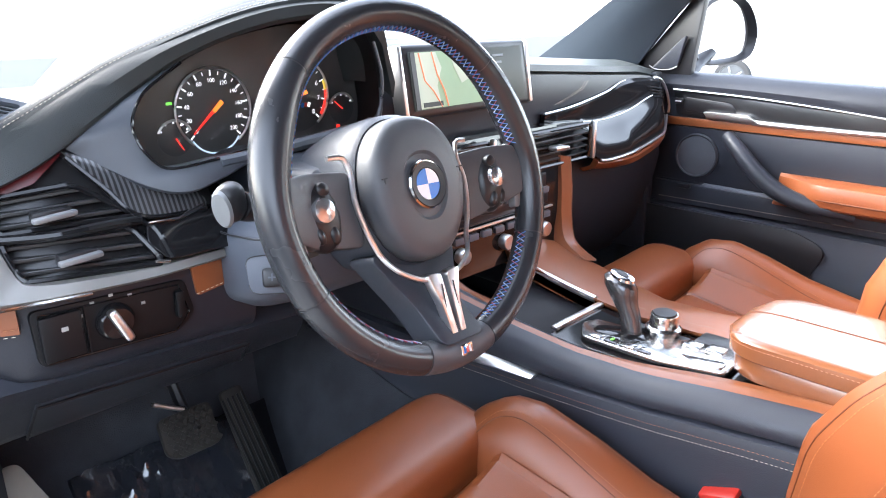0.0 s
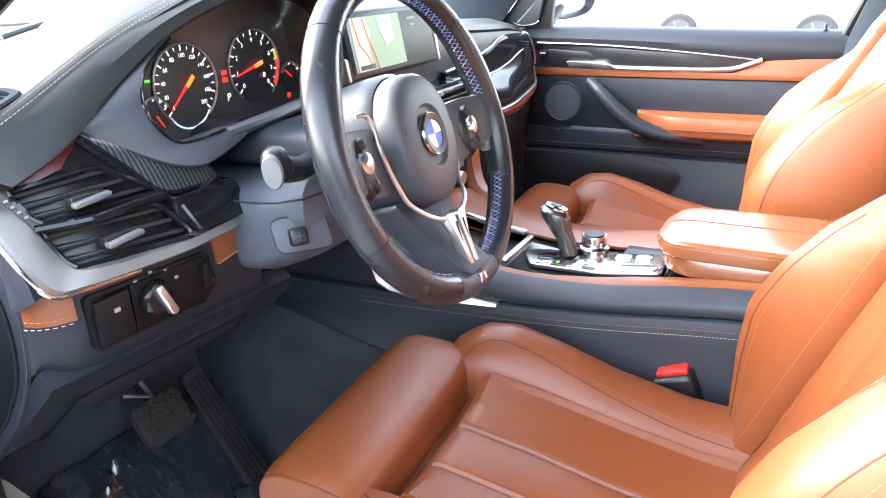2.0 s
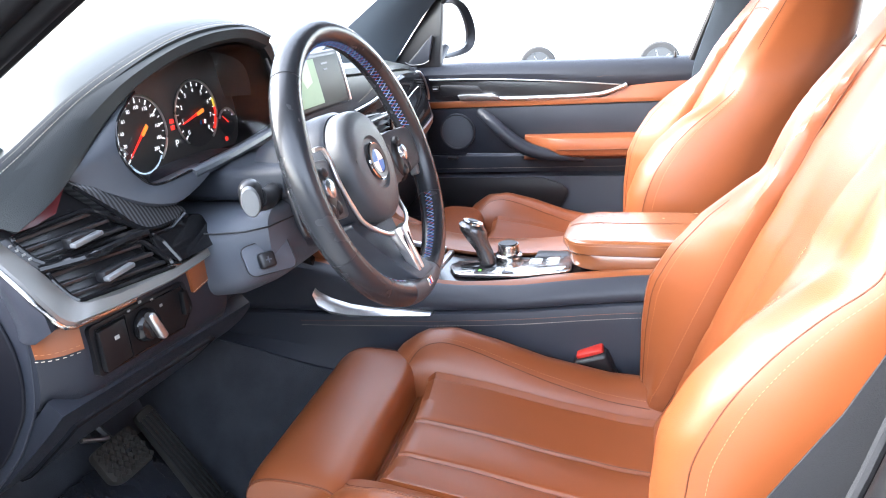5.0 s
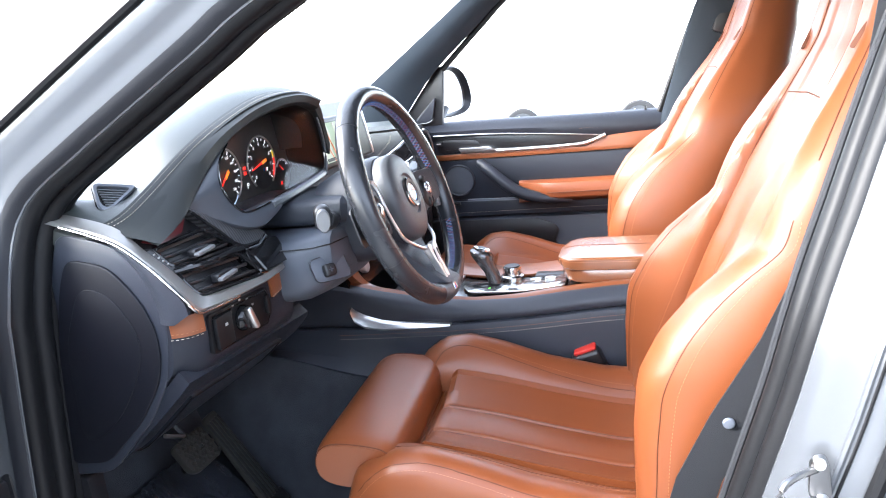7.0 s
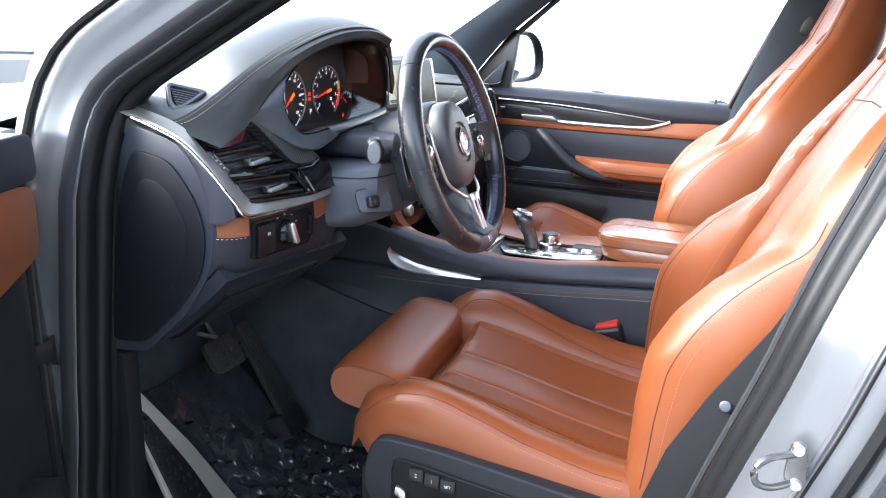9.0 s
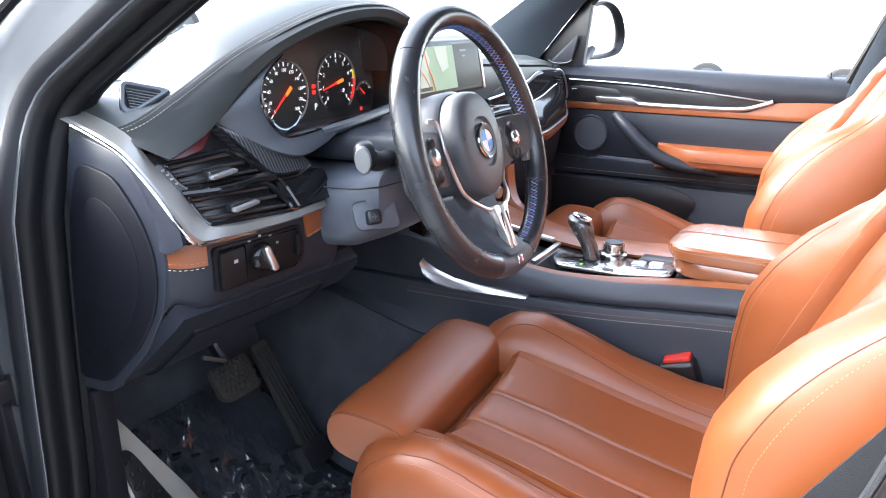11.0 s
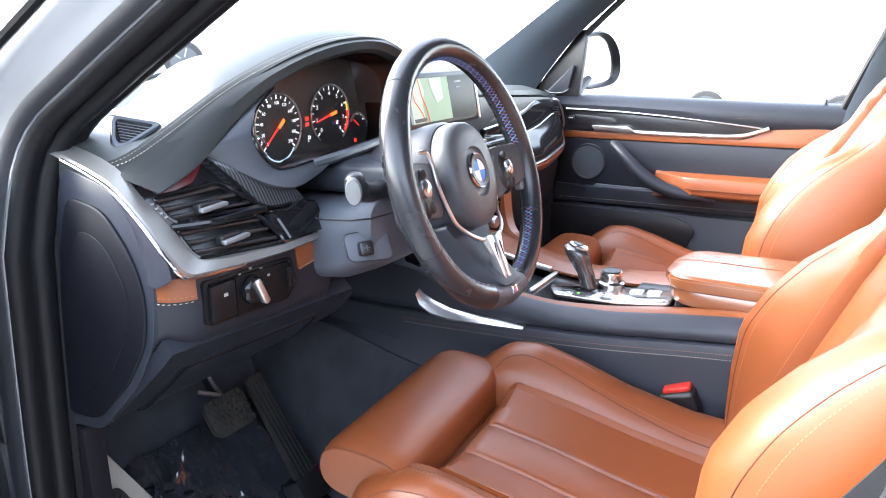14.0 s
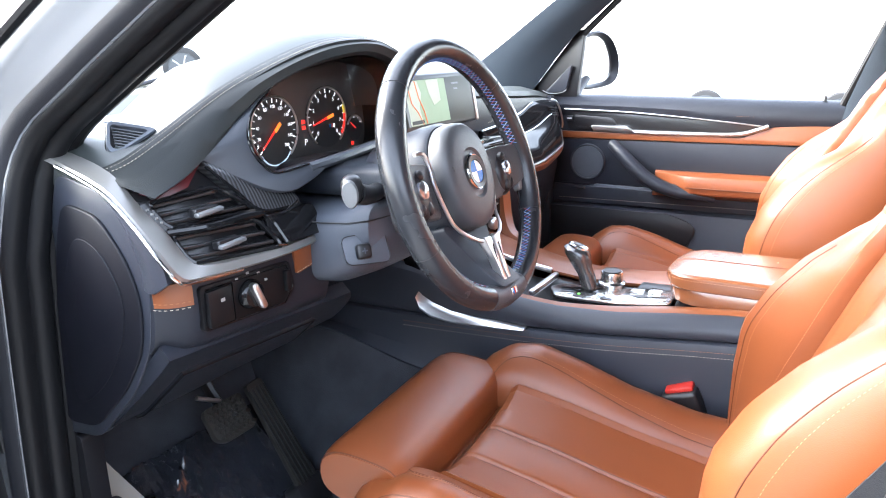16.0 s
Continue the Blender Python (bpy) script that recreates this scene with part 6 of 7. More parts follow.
def side_vent(left, right, tab, blades):
    """A fascia vent between a left and a right edge, each from top to bottom in (x, z)."""
    (a, b), (c, d) = left, right
    ring = [lean(*q, 0.002) for q in (a, c, d, b)]
    v = part("air_vent", prism([q + V((0, 0.020, 0)) for q in ring], (0, 0.01, 0), 0), PANEL, dash, "black slatted air vent")
    loop_ = spline(rounded(ring, 0.010, 3), 60, closed=True)
    part("vent_frame", tube(loop_ + [loop_[0]], 0.0030, 6), GLOSS, v)
    for k in range(blades):
        t = (k + 0.5) / blades
        p, q = lean(lerp(a[0], b[0], t), lerp(a[1], b[1], t)), lean(lerp(c[0], d[0], t), lerp(c[1], d[1], t))
        part("slat", prism([p + V((0.002, 0.003, -0.0025)), q + V((-0.002, 0.003, -0.0025)), q + V((-0.002, 0.016, -0.0035)), p + V((0.002, 0.016, -0.0035))], (0, 0, 0.0042), 0.0008, 1), SLAT, v)
    tb = part("thumb_tab", box((0.040, 0.009, 0.0055), lean(*tab, 0.005), 0.0022, 2, Matrix.Rotation(radians(-4), 4, "Y")), TAB, v, "satin metal thumb tab")
    part("tab_body", box((0.036, 0.014, 0.012), lean(*tab, -0.004), 0.003, 2), BLACK, tb)
    return v


# paler copy of the slat plastic, coloured as if lit
SLATLIGHT = mat("slat_plastic_lit", (0.10, 0.105, 0.115), 0.35, vary=0.05)
SLAT = mat("slat_plastic", (0.024, 0.025, 0.027), 0.38, vary=0.05)
side_vent(((-0.708, 1.022), (-0.699, 0.993)), ((-0.630, 1.030), (-0.582, 0.994)), (-0.655, 1.006), 3)
side_vent(((-0.701, 0.986), (-0.694, 0.953)), ((-0.593, 0.985), (-0.572, 0.948)), (-0.646, 0.968), 3)
part("vent_divider", tube(spline([lean(x, z, 0.003) for x, z in ((-0.703, 0.9895), (-0.66, 0.9905), (-0.61, 0.9905), (-0.580, 0.989))], 14), 0.0046, 8), GLOSS, dash)
wheelv = part("vent_wheel", prism(rounded([lean(x, z, 0.004) for x, z in ((-0.716, 1.022), (-0.708, 1.024), (-0.697, 0.993), (-0.704, 0.990))], 0.003, 3), (0, 0.02, 0), 0.002), BLACK, dash)
for k in range(4):
    part("wheel_mark", box((0.0035, 0.001, 0.0022), lean(-0.7115 + 0.0022 * k, 1.0165 - 0.005 * k, 0.006), 0), MARK, wheelv, smooth=0)
part("vent_rail", tube(spline([lean(x, z, 0.002) for x, z in ((-0.580, 0.990), (-0.568, 0.975), (-0.562, 0.950))], 12), 0.003, 6), GLOSS, dash)
part("vent_glint", tube([lean(-0.582, 0.952, 0.006), lean(-0.568, 0.949, 0.006)], 0.0016, 6), CHROME, dash)


def stack_vent(name, pts, blades, tab, parent, y=0.205, slope=0.0):
    """An air vent: dark recess, frame, slats and a metal thumb tab."""
    v = part(name, prism([(x, y + 0.022, z) for x, z in pts], (0, 0.02, 0), 0), BLACK, parent, "black slatted air vent")
    loop_ = [V((x, y, z)) for x, z in pts]
    part("vent_frame", tube(spline(rounded(loop_, 0.012, 3), 60, closed=True) + [loop_[0] * 0 + spline(rounded(loop_, 0.012, 3), 60, closed=True)[0]], 0.0035, 6), GLOSS, v)
    zs_ = [z for _, z in pts]
    for k in range(blades):
        z = lerp(min(zs_), max(zs_), (k + 0.6) / (blades + 0.2))
        xs = []
        for (x1, z1), (x2, z2) in zip(pts, pts[1:] + pts[:1]):
            if (z1 - z) * (z2 - z) < 0:
                xs.append(x1 + (x2 - x1) * (z - z1) / (z2 - z1))
        if len(xs) >= 2:
            a, b = min(xs), max(xs)
            part("slat", prism([(a, y + 0.004, z - 0.001), (b, y + 0.004, z - 0.001), (b, y + 0.024, z + 0.004), (a, y + 0.024, z + 0.004)], (0, 0, 0.0035), 0.001), BLACK, v)
    x, yt, z = tab
    part("thumb_tab", box((0.040, 0.022, 0.009), (x, yt, z), 0.003, 2, Matrix.Rotation(radians(3), 4, "Y")), SATIN, v, "satin metal thumb tab")
    return v


# tan chips under the strip
wrap = [(-0.736, 0.226), (-0.731, 0.213), (-0.722, 0.203), (-0.713, 0.198), (-0.706, 0.1945)]
part("tan_chip", loft([[V((x, y, z)) for z in (0.937, 0.924, 0.909)] + [V((x + 0.004, y + 0.012, z)) for z in (0.909, 0.937)] for x, y in wrap]), ORANGE_TRIM, dash, "tan leather inset")
part("stitching", stitches([(x - 0.0004, y - 0.0004, 0.914) for x, y in wrap], 0.004, 0.0025, 0.0004), TAN_STITCH, dash)
part("stitching", stitches([(x - 0.0004, y + 0.0012, 0.9065) for x, y in wrap], 0.004, 0.0025, 0.0004), PALE_STITCH, dash)
part("tan_chip", prism(rounded([(-0.540, 0.192, 0.932), (-0.492, 0.195, 0.936), (-0.490, 0.196, 0.902), (-0.536, 0.192, 0.897)], 0.004, 3), (0, 0.02, 0), 0.002), ORANGE_TRIM, dash, "tan leather inset")
part("stitching", stitches([(-0.537, 0.1915, 0.900), (-0.491, 0.1945, 0.905)]), PALE_STITCH, dash)
# lower leather body round the switch panel
rows = []
for x in [-0.736 + 0.0275 * k for k in range(11)]:
    w = max(0.0, -0.700 - x) * 0.85
    rows.append([(x, 0.197 + w, 0.934), (x, 0.196 + w, 0.905), (x, 0.202 + w, 0.870), (x, 0.212 + w, 0.852 - 0.05 * (x + 0.736)), (x, 0.232 + w, 0.842 - 0.05 * (x + 0.736)), (x, 0.27, 0.84)])
rows = [spline(r, 16) for r in rows]
part("lower_pad", sheet(rows, (0, 0.02, 0)), DASH, dash, "dark leather lower dashboard")
lp = part("light_switch_panel", prism(rounded([(-0.697, 0.194, 0.927), (-0.548, 0.193, 0.920), (-0.540, 0.193, 0.880), (-0.560, 0.195, 0.862), (-0.694, 0.197, 0.868)], 0.008, 3), (0, 0.012, 0), 0.002), GLOSSPANEL, dash, "black light switch panel")
part("light_button", box((0.038, 0.008, 0.046), (-0.673, 0.191, 0.897), 0.003), GLOSSPANEL, lp)
part("panel_groove", box((0.0014, 0.004, 0.050), (-0.650, 0.1925, 0.896), 0), RUBBER, lp)
part("panel_rim", tube([V((x, 0.1925, z)) for x, z in ((-0.690, 0.922), (-0.556, 0.916), (-0.547, 0.882), (-0.564, 0.866), (-0.688, 0.873), (-0.690, 0.922))], 0.0009, 5), GLOSS, lp)
part("button_mark", box((0.006, 0.001, 0.004), (-0.671, 0.1866, 0.905), 0), MARK, lp, smooth=0)
MK = Matrix.Translation((-0.624, 0.192, 0.897)) @ Matrix.Rotation(radians(90), 4, "X")
kn = part("light_knob", lathe([(0.019, 0.0), (0.019, 0.003), (0.0165, 0.008), (0.015, 0.010), (0.0, 0.011)], 30, MK), GLOSS, lp)
kb = box((0.009, 0.038, 0.012), (0, 0, 0.015), 0.0035, 3)
kb.transform(MK @ Matrix.Rotation(radians(24), 4, "Z"))
part("knob_bar", kb, SATIN, kn, "satin metal grip bar")
for k, (dx, dz) in enumerate(((-0.030, 0.014), (-0.018, 0.024), (0.0, 0.027), (0.018, 0.022), (0.030, 0.010))):
    part("switch_mark", box((0.004, 0.001, 0.0028), (-0.624 + dx, 0.1925, 0.897 + dz), 0), MARK, lp, smooth=0)
part("dimmer_wheel", box((0.010, 0.010, 0.030), (-0.557, 0.192, 0.895), 0.003), RUBBER, lp)
# knee panel and underside
rows = []
for k in range(9):
    t = k / 8
    rows.append([(lerp(-0.734, -0.40, t), 0.214, lerp(0.846, 0.826, t)), (lerp(-0.734, -0.38, t), 0.232, lerp(0.828, 0.806, t)), (lerp(-0.733, -0.36, t), lerp(0.300, 0.28, t), lerp(0.768, 0.765, t)), (lerp(-0.728, -0.33, t), lerp(0.375, 0.34, t), lerp(0.710, 0.735, t)), (lerp(-0.69, -0.33, t), 0.46, lerp(0.70, 0.74, t)), (lerp(-0.69, -0.33, t), 0.70, 0.74)])
rows = [spline(r, 22) for r in rows]
part("knee_panel", sheet(rows, (0, 0.015, 0.015)), DASH, dash, "dark lower knee panel")
lid_rows = []
for k in range(13):
    u = lerp(0.9, 6.2, k / 12)
    a, b, f = rows[int(u)], rows[int(u) + 1], u - int(u)
    lid_rows.append([a[j].lerp(b[j], f) + V((0, -0.003, -0.003)) for j in range(2, 11)])
part("knee_lid", sheet(lid_rows, (0, 0.004, 0.004)), DASH, dash, "dark knee panel lid")
edge_ring = lid_rows[0] + [r[-1] for r in lid_rows[1:]] + list(reversed(lid_rows[-1]))[1:] + [r[0] for r in reversed(lid_rows)][1:]
part("lid_joint", tube([p + V((0, -0.0005, -0.0005)) for p in edge_ring], 0.0016, 5), RUBBER, dash)

# side vent in the top pad
corner = [V((-0.6651, 0.3656, 1.1099)), V((-0.6880, 0.3407, 1.0790)), V((-0.6860, 0.3290, 1.0700)), V((-0.6200, 0.3270, 1.0962))]
up_ = (corner[3] - corner[0]).cross(corner[2] - corner[0]).normalized()
up_ = up_ if up_.z > 0 else -up_
ring_ = rounded(corner, 0.010, 4)
mid_ = sum(corner, V()) / 4 + V((0.002, 0.002, 0.001))
def inset(f, lift):
    return [p.lerp(mid_, f) + up_ * lift for p in ring_]


# frame's lighter grey stands in for sky reflected on it
sv = part("side_vent", loft([[p + V((0.004, 0.006, -0.034)) for p in inset(-0.10, 0.0)], inset(-0.03, -0.004), inset(0.0, 0.0), inset(0.04, 0.0015), inset(0.24, 0.0015), inset(0.27, -0.001), inset(0.29, -0.010)], True, True), MIDGREY, dash, "side vent with frame and slats lightened as if sky-lit")
part("vent_gap", tube(inset(-0.02, -0.0035) + inset(-0.02, -0.0035)[:1], 0.0011, 5), RUBBER, sv)
part("vent_recess", prism(inset(0.30, -0.0035), up_ * -0.004, 0), PANEL, sv)
hole = [c.lerp(mid_, 0.28) + up_ * -0.0030 for c in corner]
for k in range(8):
    t = (k + 0.7) / 8.6
    a, b = hole[0].lerp(hole[2], t), hole[3].lerp(hole[2], t)
    step_ = (hole[2] - hole[0]) * 0.040
    part("slat", prism([a, b, b + step_, a + step_], up_ * 0.0022, 0), SLATLIGHT, sv)

# ---- middle and passenger side ----
rows = []
for k in range(33):
    x = -0.235 + 0.96 * k / 32
    lip_z = table([(-0.235, 1.100), (0.0, 1.105), (0.20, 1.094), (0.45, 1.078), (0.62, 1.068), (0.725, 1.052)], x)
    y0 = table([(-0.235, 0.36), (0.20, 0.34), (0.5, 0.33), (0.725, 0.36)], x)
    rows.append([(x, y0 + 0.012, lip_z - 0.022), (x, y0 - 0.004, lip_z - 0.012), (x, y0, lip_z), (x, y0 + 0.05, lip_z + 0.012), (x, 0.50, lip_z + 0.008), (x, 0.62, 1.065), (x, 0.78 - 0.08 * (x / 0.75) ** 2, 1.035)])
part("top_pad_right", sheet(rows, (0, 0.004, -0.018)), PADTOP, dash, "dark grey leather passenger-side top pad")
fascia = []
for k in range(25):
    x = -0.23 + 0.945 * k / 24
    zt = table([(-0.235, 1.080), (0.0, 1.084), (0.20, 1.075), (0.45, 1.060), (0.62, 1.050), (0.72, 1.030)], x)
    y0 = table([(-0.235, 0.350), (0.20, 0.330), (0.5, 0.325), (0.66, 0.322), (0.72, 0.330)], x)
    fascia.append([(x, y0, zt), (x, y0 - 0.006, zt - 0.030), (x, y0 - 0.002, zt - 0.060), (x, y0 + 0.004, 0.93)])
fascia_bm = sheet(fascia, (0, 0.02, 0))
arcs = [drape([(x + dx, 0.31, z) for x, z in ((0.285, 1.012), (0.312, 1.020), (0.342, 1.031), (0.368, 1.044), (0.384, 1.056))], fascia_bm, 30) for dx in (0.0, 0.010)]
fascia_pad = part("fascia_pad", fascia_bm, DASH, dash, "dark leather fascia on the passenger side")
for run in arcs:
    part("stitching", stitches(run, r=0.0005, up=(0, -1, 0)), PALE_STITCH, fascia_pad)


def run_of(pts):
    """A smooth curve over x through (x, z) places, as a table."""
    return [(p.x, p.z) for p in spline([(x, 0, z) for x, z in pts], 60)]


SWEEP = run_of(((0.240, 1.000), (0.319, 1.005), (0.386, 1.014), (0.458, 1.027), (0.510, 1.043), (0.580, 1.046), (0.660, 1.037), (0.695, 1.012), (0.716, 0.978), (0.722, 0.962)))
UNDER = run_of(((0.240, 0.975), (0.320, 0.972), (0.352, 0.955), (0.374, 0.912), (0.400, 0.897), (0.450, 0.897), (0.517, 0.904), (0.586, 0.913), (0.674, 0.930), (0.710, 0.944), (0.722, 0.954)))
RIB = run_of(((0.240, 0.980), (0.354, 0.974), (0.449, 0.972), (0.539, 0.983), (0.622, 1.004), (0.700, 1.008), (0.722, 0.960)))
rows = []
for k in range(49):
    x = 0.242 + 0.480 * k / 48
    zt, zb, zr = table(SWEEP, x), table(UNDER, x), table(RIB, x)
    zr = min(max(zr, zb + 0.25 * (zt - zb)), zt - 0.18 * (zt - zb))
    bulge = table([(0.24, 0.006), (0.36, 0.016), (0.50, 0.024), (0.64, 0.018), (0.722, 0.002)], x)
    y0 = table([(0.24, 0.318), (0.5, 0.316), (0.66, 0.313), (0.722, 0.322)], x)
    rows.append([(x, y0 + 0.004, zt), (x, y0 - 0.002, lerp(zt, zr, 0.12)), (x, y0 - bulge * 0.10, lerp(zt, zr, 0.6)), (x, y0 - bulge * 0.22, zr), (x, y0 - bulge * 0.75, lerp(zr, zb, 0.25)), (x, y0 - bulge * 1.40, lerp(zr, zb, 0.6)), (x, y0 - bulge * 1.75, lerp(zr, zb, 0.9)), (x, y0 - bulge * 1.78, zb)])
leaf = part("gloss_trim", sheet(rows, (0, 0.02, 0)), GLOSS, dash, "gloss black trim sweep")
part("sweep_line", tube([(r[0][0], r[0][1] - 0.004, r[0][2] + 0.001) for r in rows[:29]], [0.0024] * 20 + [0.0024 - 0.0002 * i for i in range(9)], 6), SATIN, leaf)
part("rib_line", tube([(r[3][0], r[3][1] - 0.001, r[3][2]) for r in rows[2:40]], 0.0014, 6), SATIN, leaf)
part("trim_lower_line", tube([(r[7][0], r[7][1] - 0.003, r[7][2] - 0.002) for r in rows[15:]], 0.0026, 8), SATIN, leaf)
part("trim_end", tube(spline([(0.640, 0.312, 1.044), (0.672, 0.312, 1.036), (0.700, 0.311, 1.010), (0.721, 0.312, 0.976), (0.724, 0.314, 0.958)], 24), 0.0030, 8), SATIN, leaf)
for k in range(4):
    z = 1.022 - 0.0075 * k
    part("slat", box((0.058 - 0.004 * k, 0.010, 0.0030), (0.640 + 0.006 * k, 0.3105, z), 0.001, 1, Matrix.Rotation(radians(8), 4, "Y")), BLACK, leaf)
TANLOW = run_of(((0.376, 0.880), (0.414, 0.880), (0.517, 0.874), (0.645, 0.896), (0.723, 0.922)))
rows2 = []
for r in rows[14:]:
    x, y, z = r[7]
    zl = table(TANLOW, x)
    rows2.append([(x, y + 0.004, z - 0.004), (x, y - 0.003, z - 0.008), (x, y - 0.004, lerp(z, zl, 0.5)), (x, y + 0.004, zl), (x, y + 0.03, zl - 0.010)])
part("tan_sweep", sheet(rows2, (0, 0.012, 0.004)), ORANGE_TRIM, dash, "tan leather sweep below the trim")
part("glovebox", sheet([[(x, 0.33, 0.900), (x, 0.325, 0.86), (x, 0.34, 0.78), (x, 0.37, 0.68), (x, 0.44, 0.60), (x, 0.60, 0.58)] for x in (0.24, 0.35, 0.5, 0.62, 0.72)], (0, 0.02, 0.01)), DARK, dash)
part("passenger_end", prism([(0.70, 0.34, 1.05), (0.70, 0.34, 0.62), (0.70, 0.72, 0.60), (0.70, 0.72, 1.03)], (0.03, 0, 0), 0.004), DARK, dash)
# centre stack
stack = thing("center_stack", (0.06, 0.32, 0.80), "gloss black centre stack with vents, buttons and tan sides", "center stack")
part("vent_surround", prism(rounded([(0.235, 0.300, 0.988), (0.352, 0.300, 0.980), (0.352, 0.300, 0.906), (0.235, 0.300, 0.900)], 0.012, 3), (0, 0.02, 0), 0.003), GLOSS, stack)
part("stack_face", sheet([[(x, 0.292, 0.985), (x, 0.280, 0.93), (x, 0.268, 0.86), (x, 0.262, 0.80), (x, 0.25, 0.770)] for x in (-0.14, 0.0, 0.12, 0.245)], (0, 0.03, 0)), GLOSS, stack)
for x0, x1 in ((-0.09, 0.03), (0.10, 0.330)):
    stack_vent("air_vent", [(x0, 0.980), (x1, 0.980), (x1, 0.915), (x0, 0.915)], 5, ((x0 + x1) / 2, 0.262, 0.948), stack, y=0.272)
    part("vent_edge", box((0.010, 0.012, 0.075), (x1 + 0.006, 0.268, 0.948), 0.004), SATIN, stack)
for k in range(2):
    part("display_strip", box((0.26, 0.006, 0.026), (0.06, 0.272 - 0.006 * k, 0.893 - 0.030 * k), 0.003), BLACK, stack)
    for j in range(8):
        part("stack_button", box((0.024, 0.008, 0.012), (-0.055 + 0.033 * j, 0.264 - 0.005 * k, 0.876 - 0.045 * k), 0.002), MIDGREY, stack)
for x in (-0.05, 0.06, 0.17):
    part("stack_knob", lathe([(0.014, 0.0), (0.014, 0.012), (0.012, 0.015), (0.0, 0.0155)], 24, Matrix.Translation((x, 0.262, 0.805)) @ Matrix.Rotation(radians(90), 4, "X")), SATIN, stack)
part("stack_bar", box((0.27, 0.006, 0.004), (0.06, 0.258, 0.845), 0.0015), SATIN, stack)
for sg in (-1, 1):
    cx = 0.06 + sg * 0.185
    pth = spline([(cx + sg * 0.012, 0.275, 0.925), (cx + sg * 0.002, 0.262, 0.87), (cx - sg * 0.010, 0.250, 0.81), (cx - sg * 0.028, 0.225, 0.775), (cx - sg * 0.045, 0.17, 0.757)], 22)
    part("tan_leg", loft([[p + V((-0.018, 0.0, 0.004)), p + V((0.0, -0.010, 0.0)), p + V((0.018, 0.0, -0.004)), p + V((0.018, 0.03, -0.004)), p + V((-0.018, 0.03, 0.004))] for p in pth]), ORANGE_TRIM, stack, "tan leather side leg")

# navigation screen
SCR = Matrix.Translation((0.0, 0.285, 1.088)) @ Matrix.Rotation(radians(2), 4, "Z") @ Matrix.Rotation(radians(90 - 10), 4, "X") @ Matrix.Scale(0.93, 4, (1, 0, 0)) @ Matrix.Scale(0.84, 4, (0, 1, 0))
screen = thing("navigation_screen", SCR, "wide navigation screen showing a pale green map", "screen")


def spart(name, bm, material, parent=None, label=""):
    return part(name, bm, material, parent or screen, label, local=True, smooth=30)


hous = spart("screen_housing", box((0.330, 0.128, 0.022), (0, 0, -0.012), 0.008, 3), BLACK)
for sg in (-1, 1):
    spart("metal_edge", box((0.010, 0.126, 0.026), (sg * 0.163, 0, -0.011), 0.004), SATIN, hous)
spart("screen_glass", box((0.290, 0.102, 0.002), (0, 0, 0.0), 0.0005), MAP_GREY, hous)
spart("map", box((0.170, 0.098, 0.001), (-0.055, 0, 0.0016), 0), MAP_GREEN, hous, "pale green road map")
spart("map_patch", prism([(-0.138, -0.048, 0.0022), (-0.085, -0.048, 0.0022), (-0.090, -0.01, 0.0022), (-0.075, 0.02, 0.0022), (-0.085, 0.048, 0.0022), (-0.138, 0.048, 0.0022)], (0, 0, 0.0005), 0), MAP_PALE, hous)
spart("map_patch", prism([(-0.03, -0.01, 0.0022), (0.0, 0.0, 0.0022), (0.0, 0.048, 0.0022), (-0.05, 0.048, 0.0022), (-0.045, 0.02, 0.0022)], (0, 0, 0.0005), 0), MAP_PALE, hous)
for pts in ([(-0.125, 0.048), (-0.118, 0.0), (-0.10, -0.02), (-0.085, -0.048)], [(-0.095, 0.048), (-0.088, 0.01), (-0.075, -0.02), (-0.07, -0.048)]):
    spart("map_road", tube([(x, y, 0.003) for x, y in pts], 0.0012, 5), MAP_ROAD, hous)
spart("menu_strip", box((0.010, 0.098, 0.001), (-0.139, 0, 0.003), 0), BLACK, hous)
for k, (w, y) in enumerate(((0.03, 0.035), (0.018, 0.022))):
    spart("menu_bar", box((w, 0.004, 0.001), (0.075, y, 0.0016), 0), MIDGREY, hous)
spart("map_badge", box((0.045, 0.008, 0.001), (-0.105, -0.042, 0.0034), 0), MAP_GREY, hous)

# ---- footwell ----
tunnel_rows = []
for y in [0.72 - 0.06 * k for k in range(23)]:
    w, zb, ss = wide(min(max(y, -0.6), 0.5)), foot_z(y), smoothstep(0.0, 0.4, y)
    tunnel_rows.append([(-(w + 0.020), y, zb + 0.012), (-(w + 0.034 + 0.018 * ss), y, zb + 0.004), (-(w + 0.046 + 0.03 * ss), y, zb - 0.03), (-(w + 0.072 + 0.05 * ss), y, 0.45), (-(w + 0.090 + 0.06 * ss), y, 0.34), (-(w + 0.110 + 0.06 * ss), y, 0.295)])
part("tunnel_carpet", sheet(tunnel_rows, (0.02, 0, 0)), CARPET, console)

brake = thing("brake_pedal", (-0.44, 0.46, 0.55), "worn black rubber brake pedal on a steel arm", "pedal")
BM = Matrix.Translation((-0.443, 0.468, 0.570)) @ Matrix.Rotation(radians(-48), 4, "X")
pad_b = prism(rounded([(-0.048, -0.026, 0), (-0.030, -0.038, 0), (0.036, -0.038, 0), (0.042, 0.030, 0), (-0.044, 0.030, 0)], 0.010, 4), (0, 0, -0.014), 0.004, 2)
pad_b.transform(Matrix.Translation((-0.443, 0.468, 0.570)) @ Matrix.Rotation(radians(52), 4, "X"))
BM = Matrix.Translation((-0.443, 0.468, 0.570)) @ Matrix.Rotation(radians(52), 4, "X")
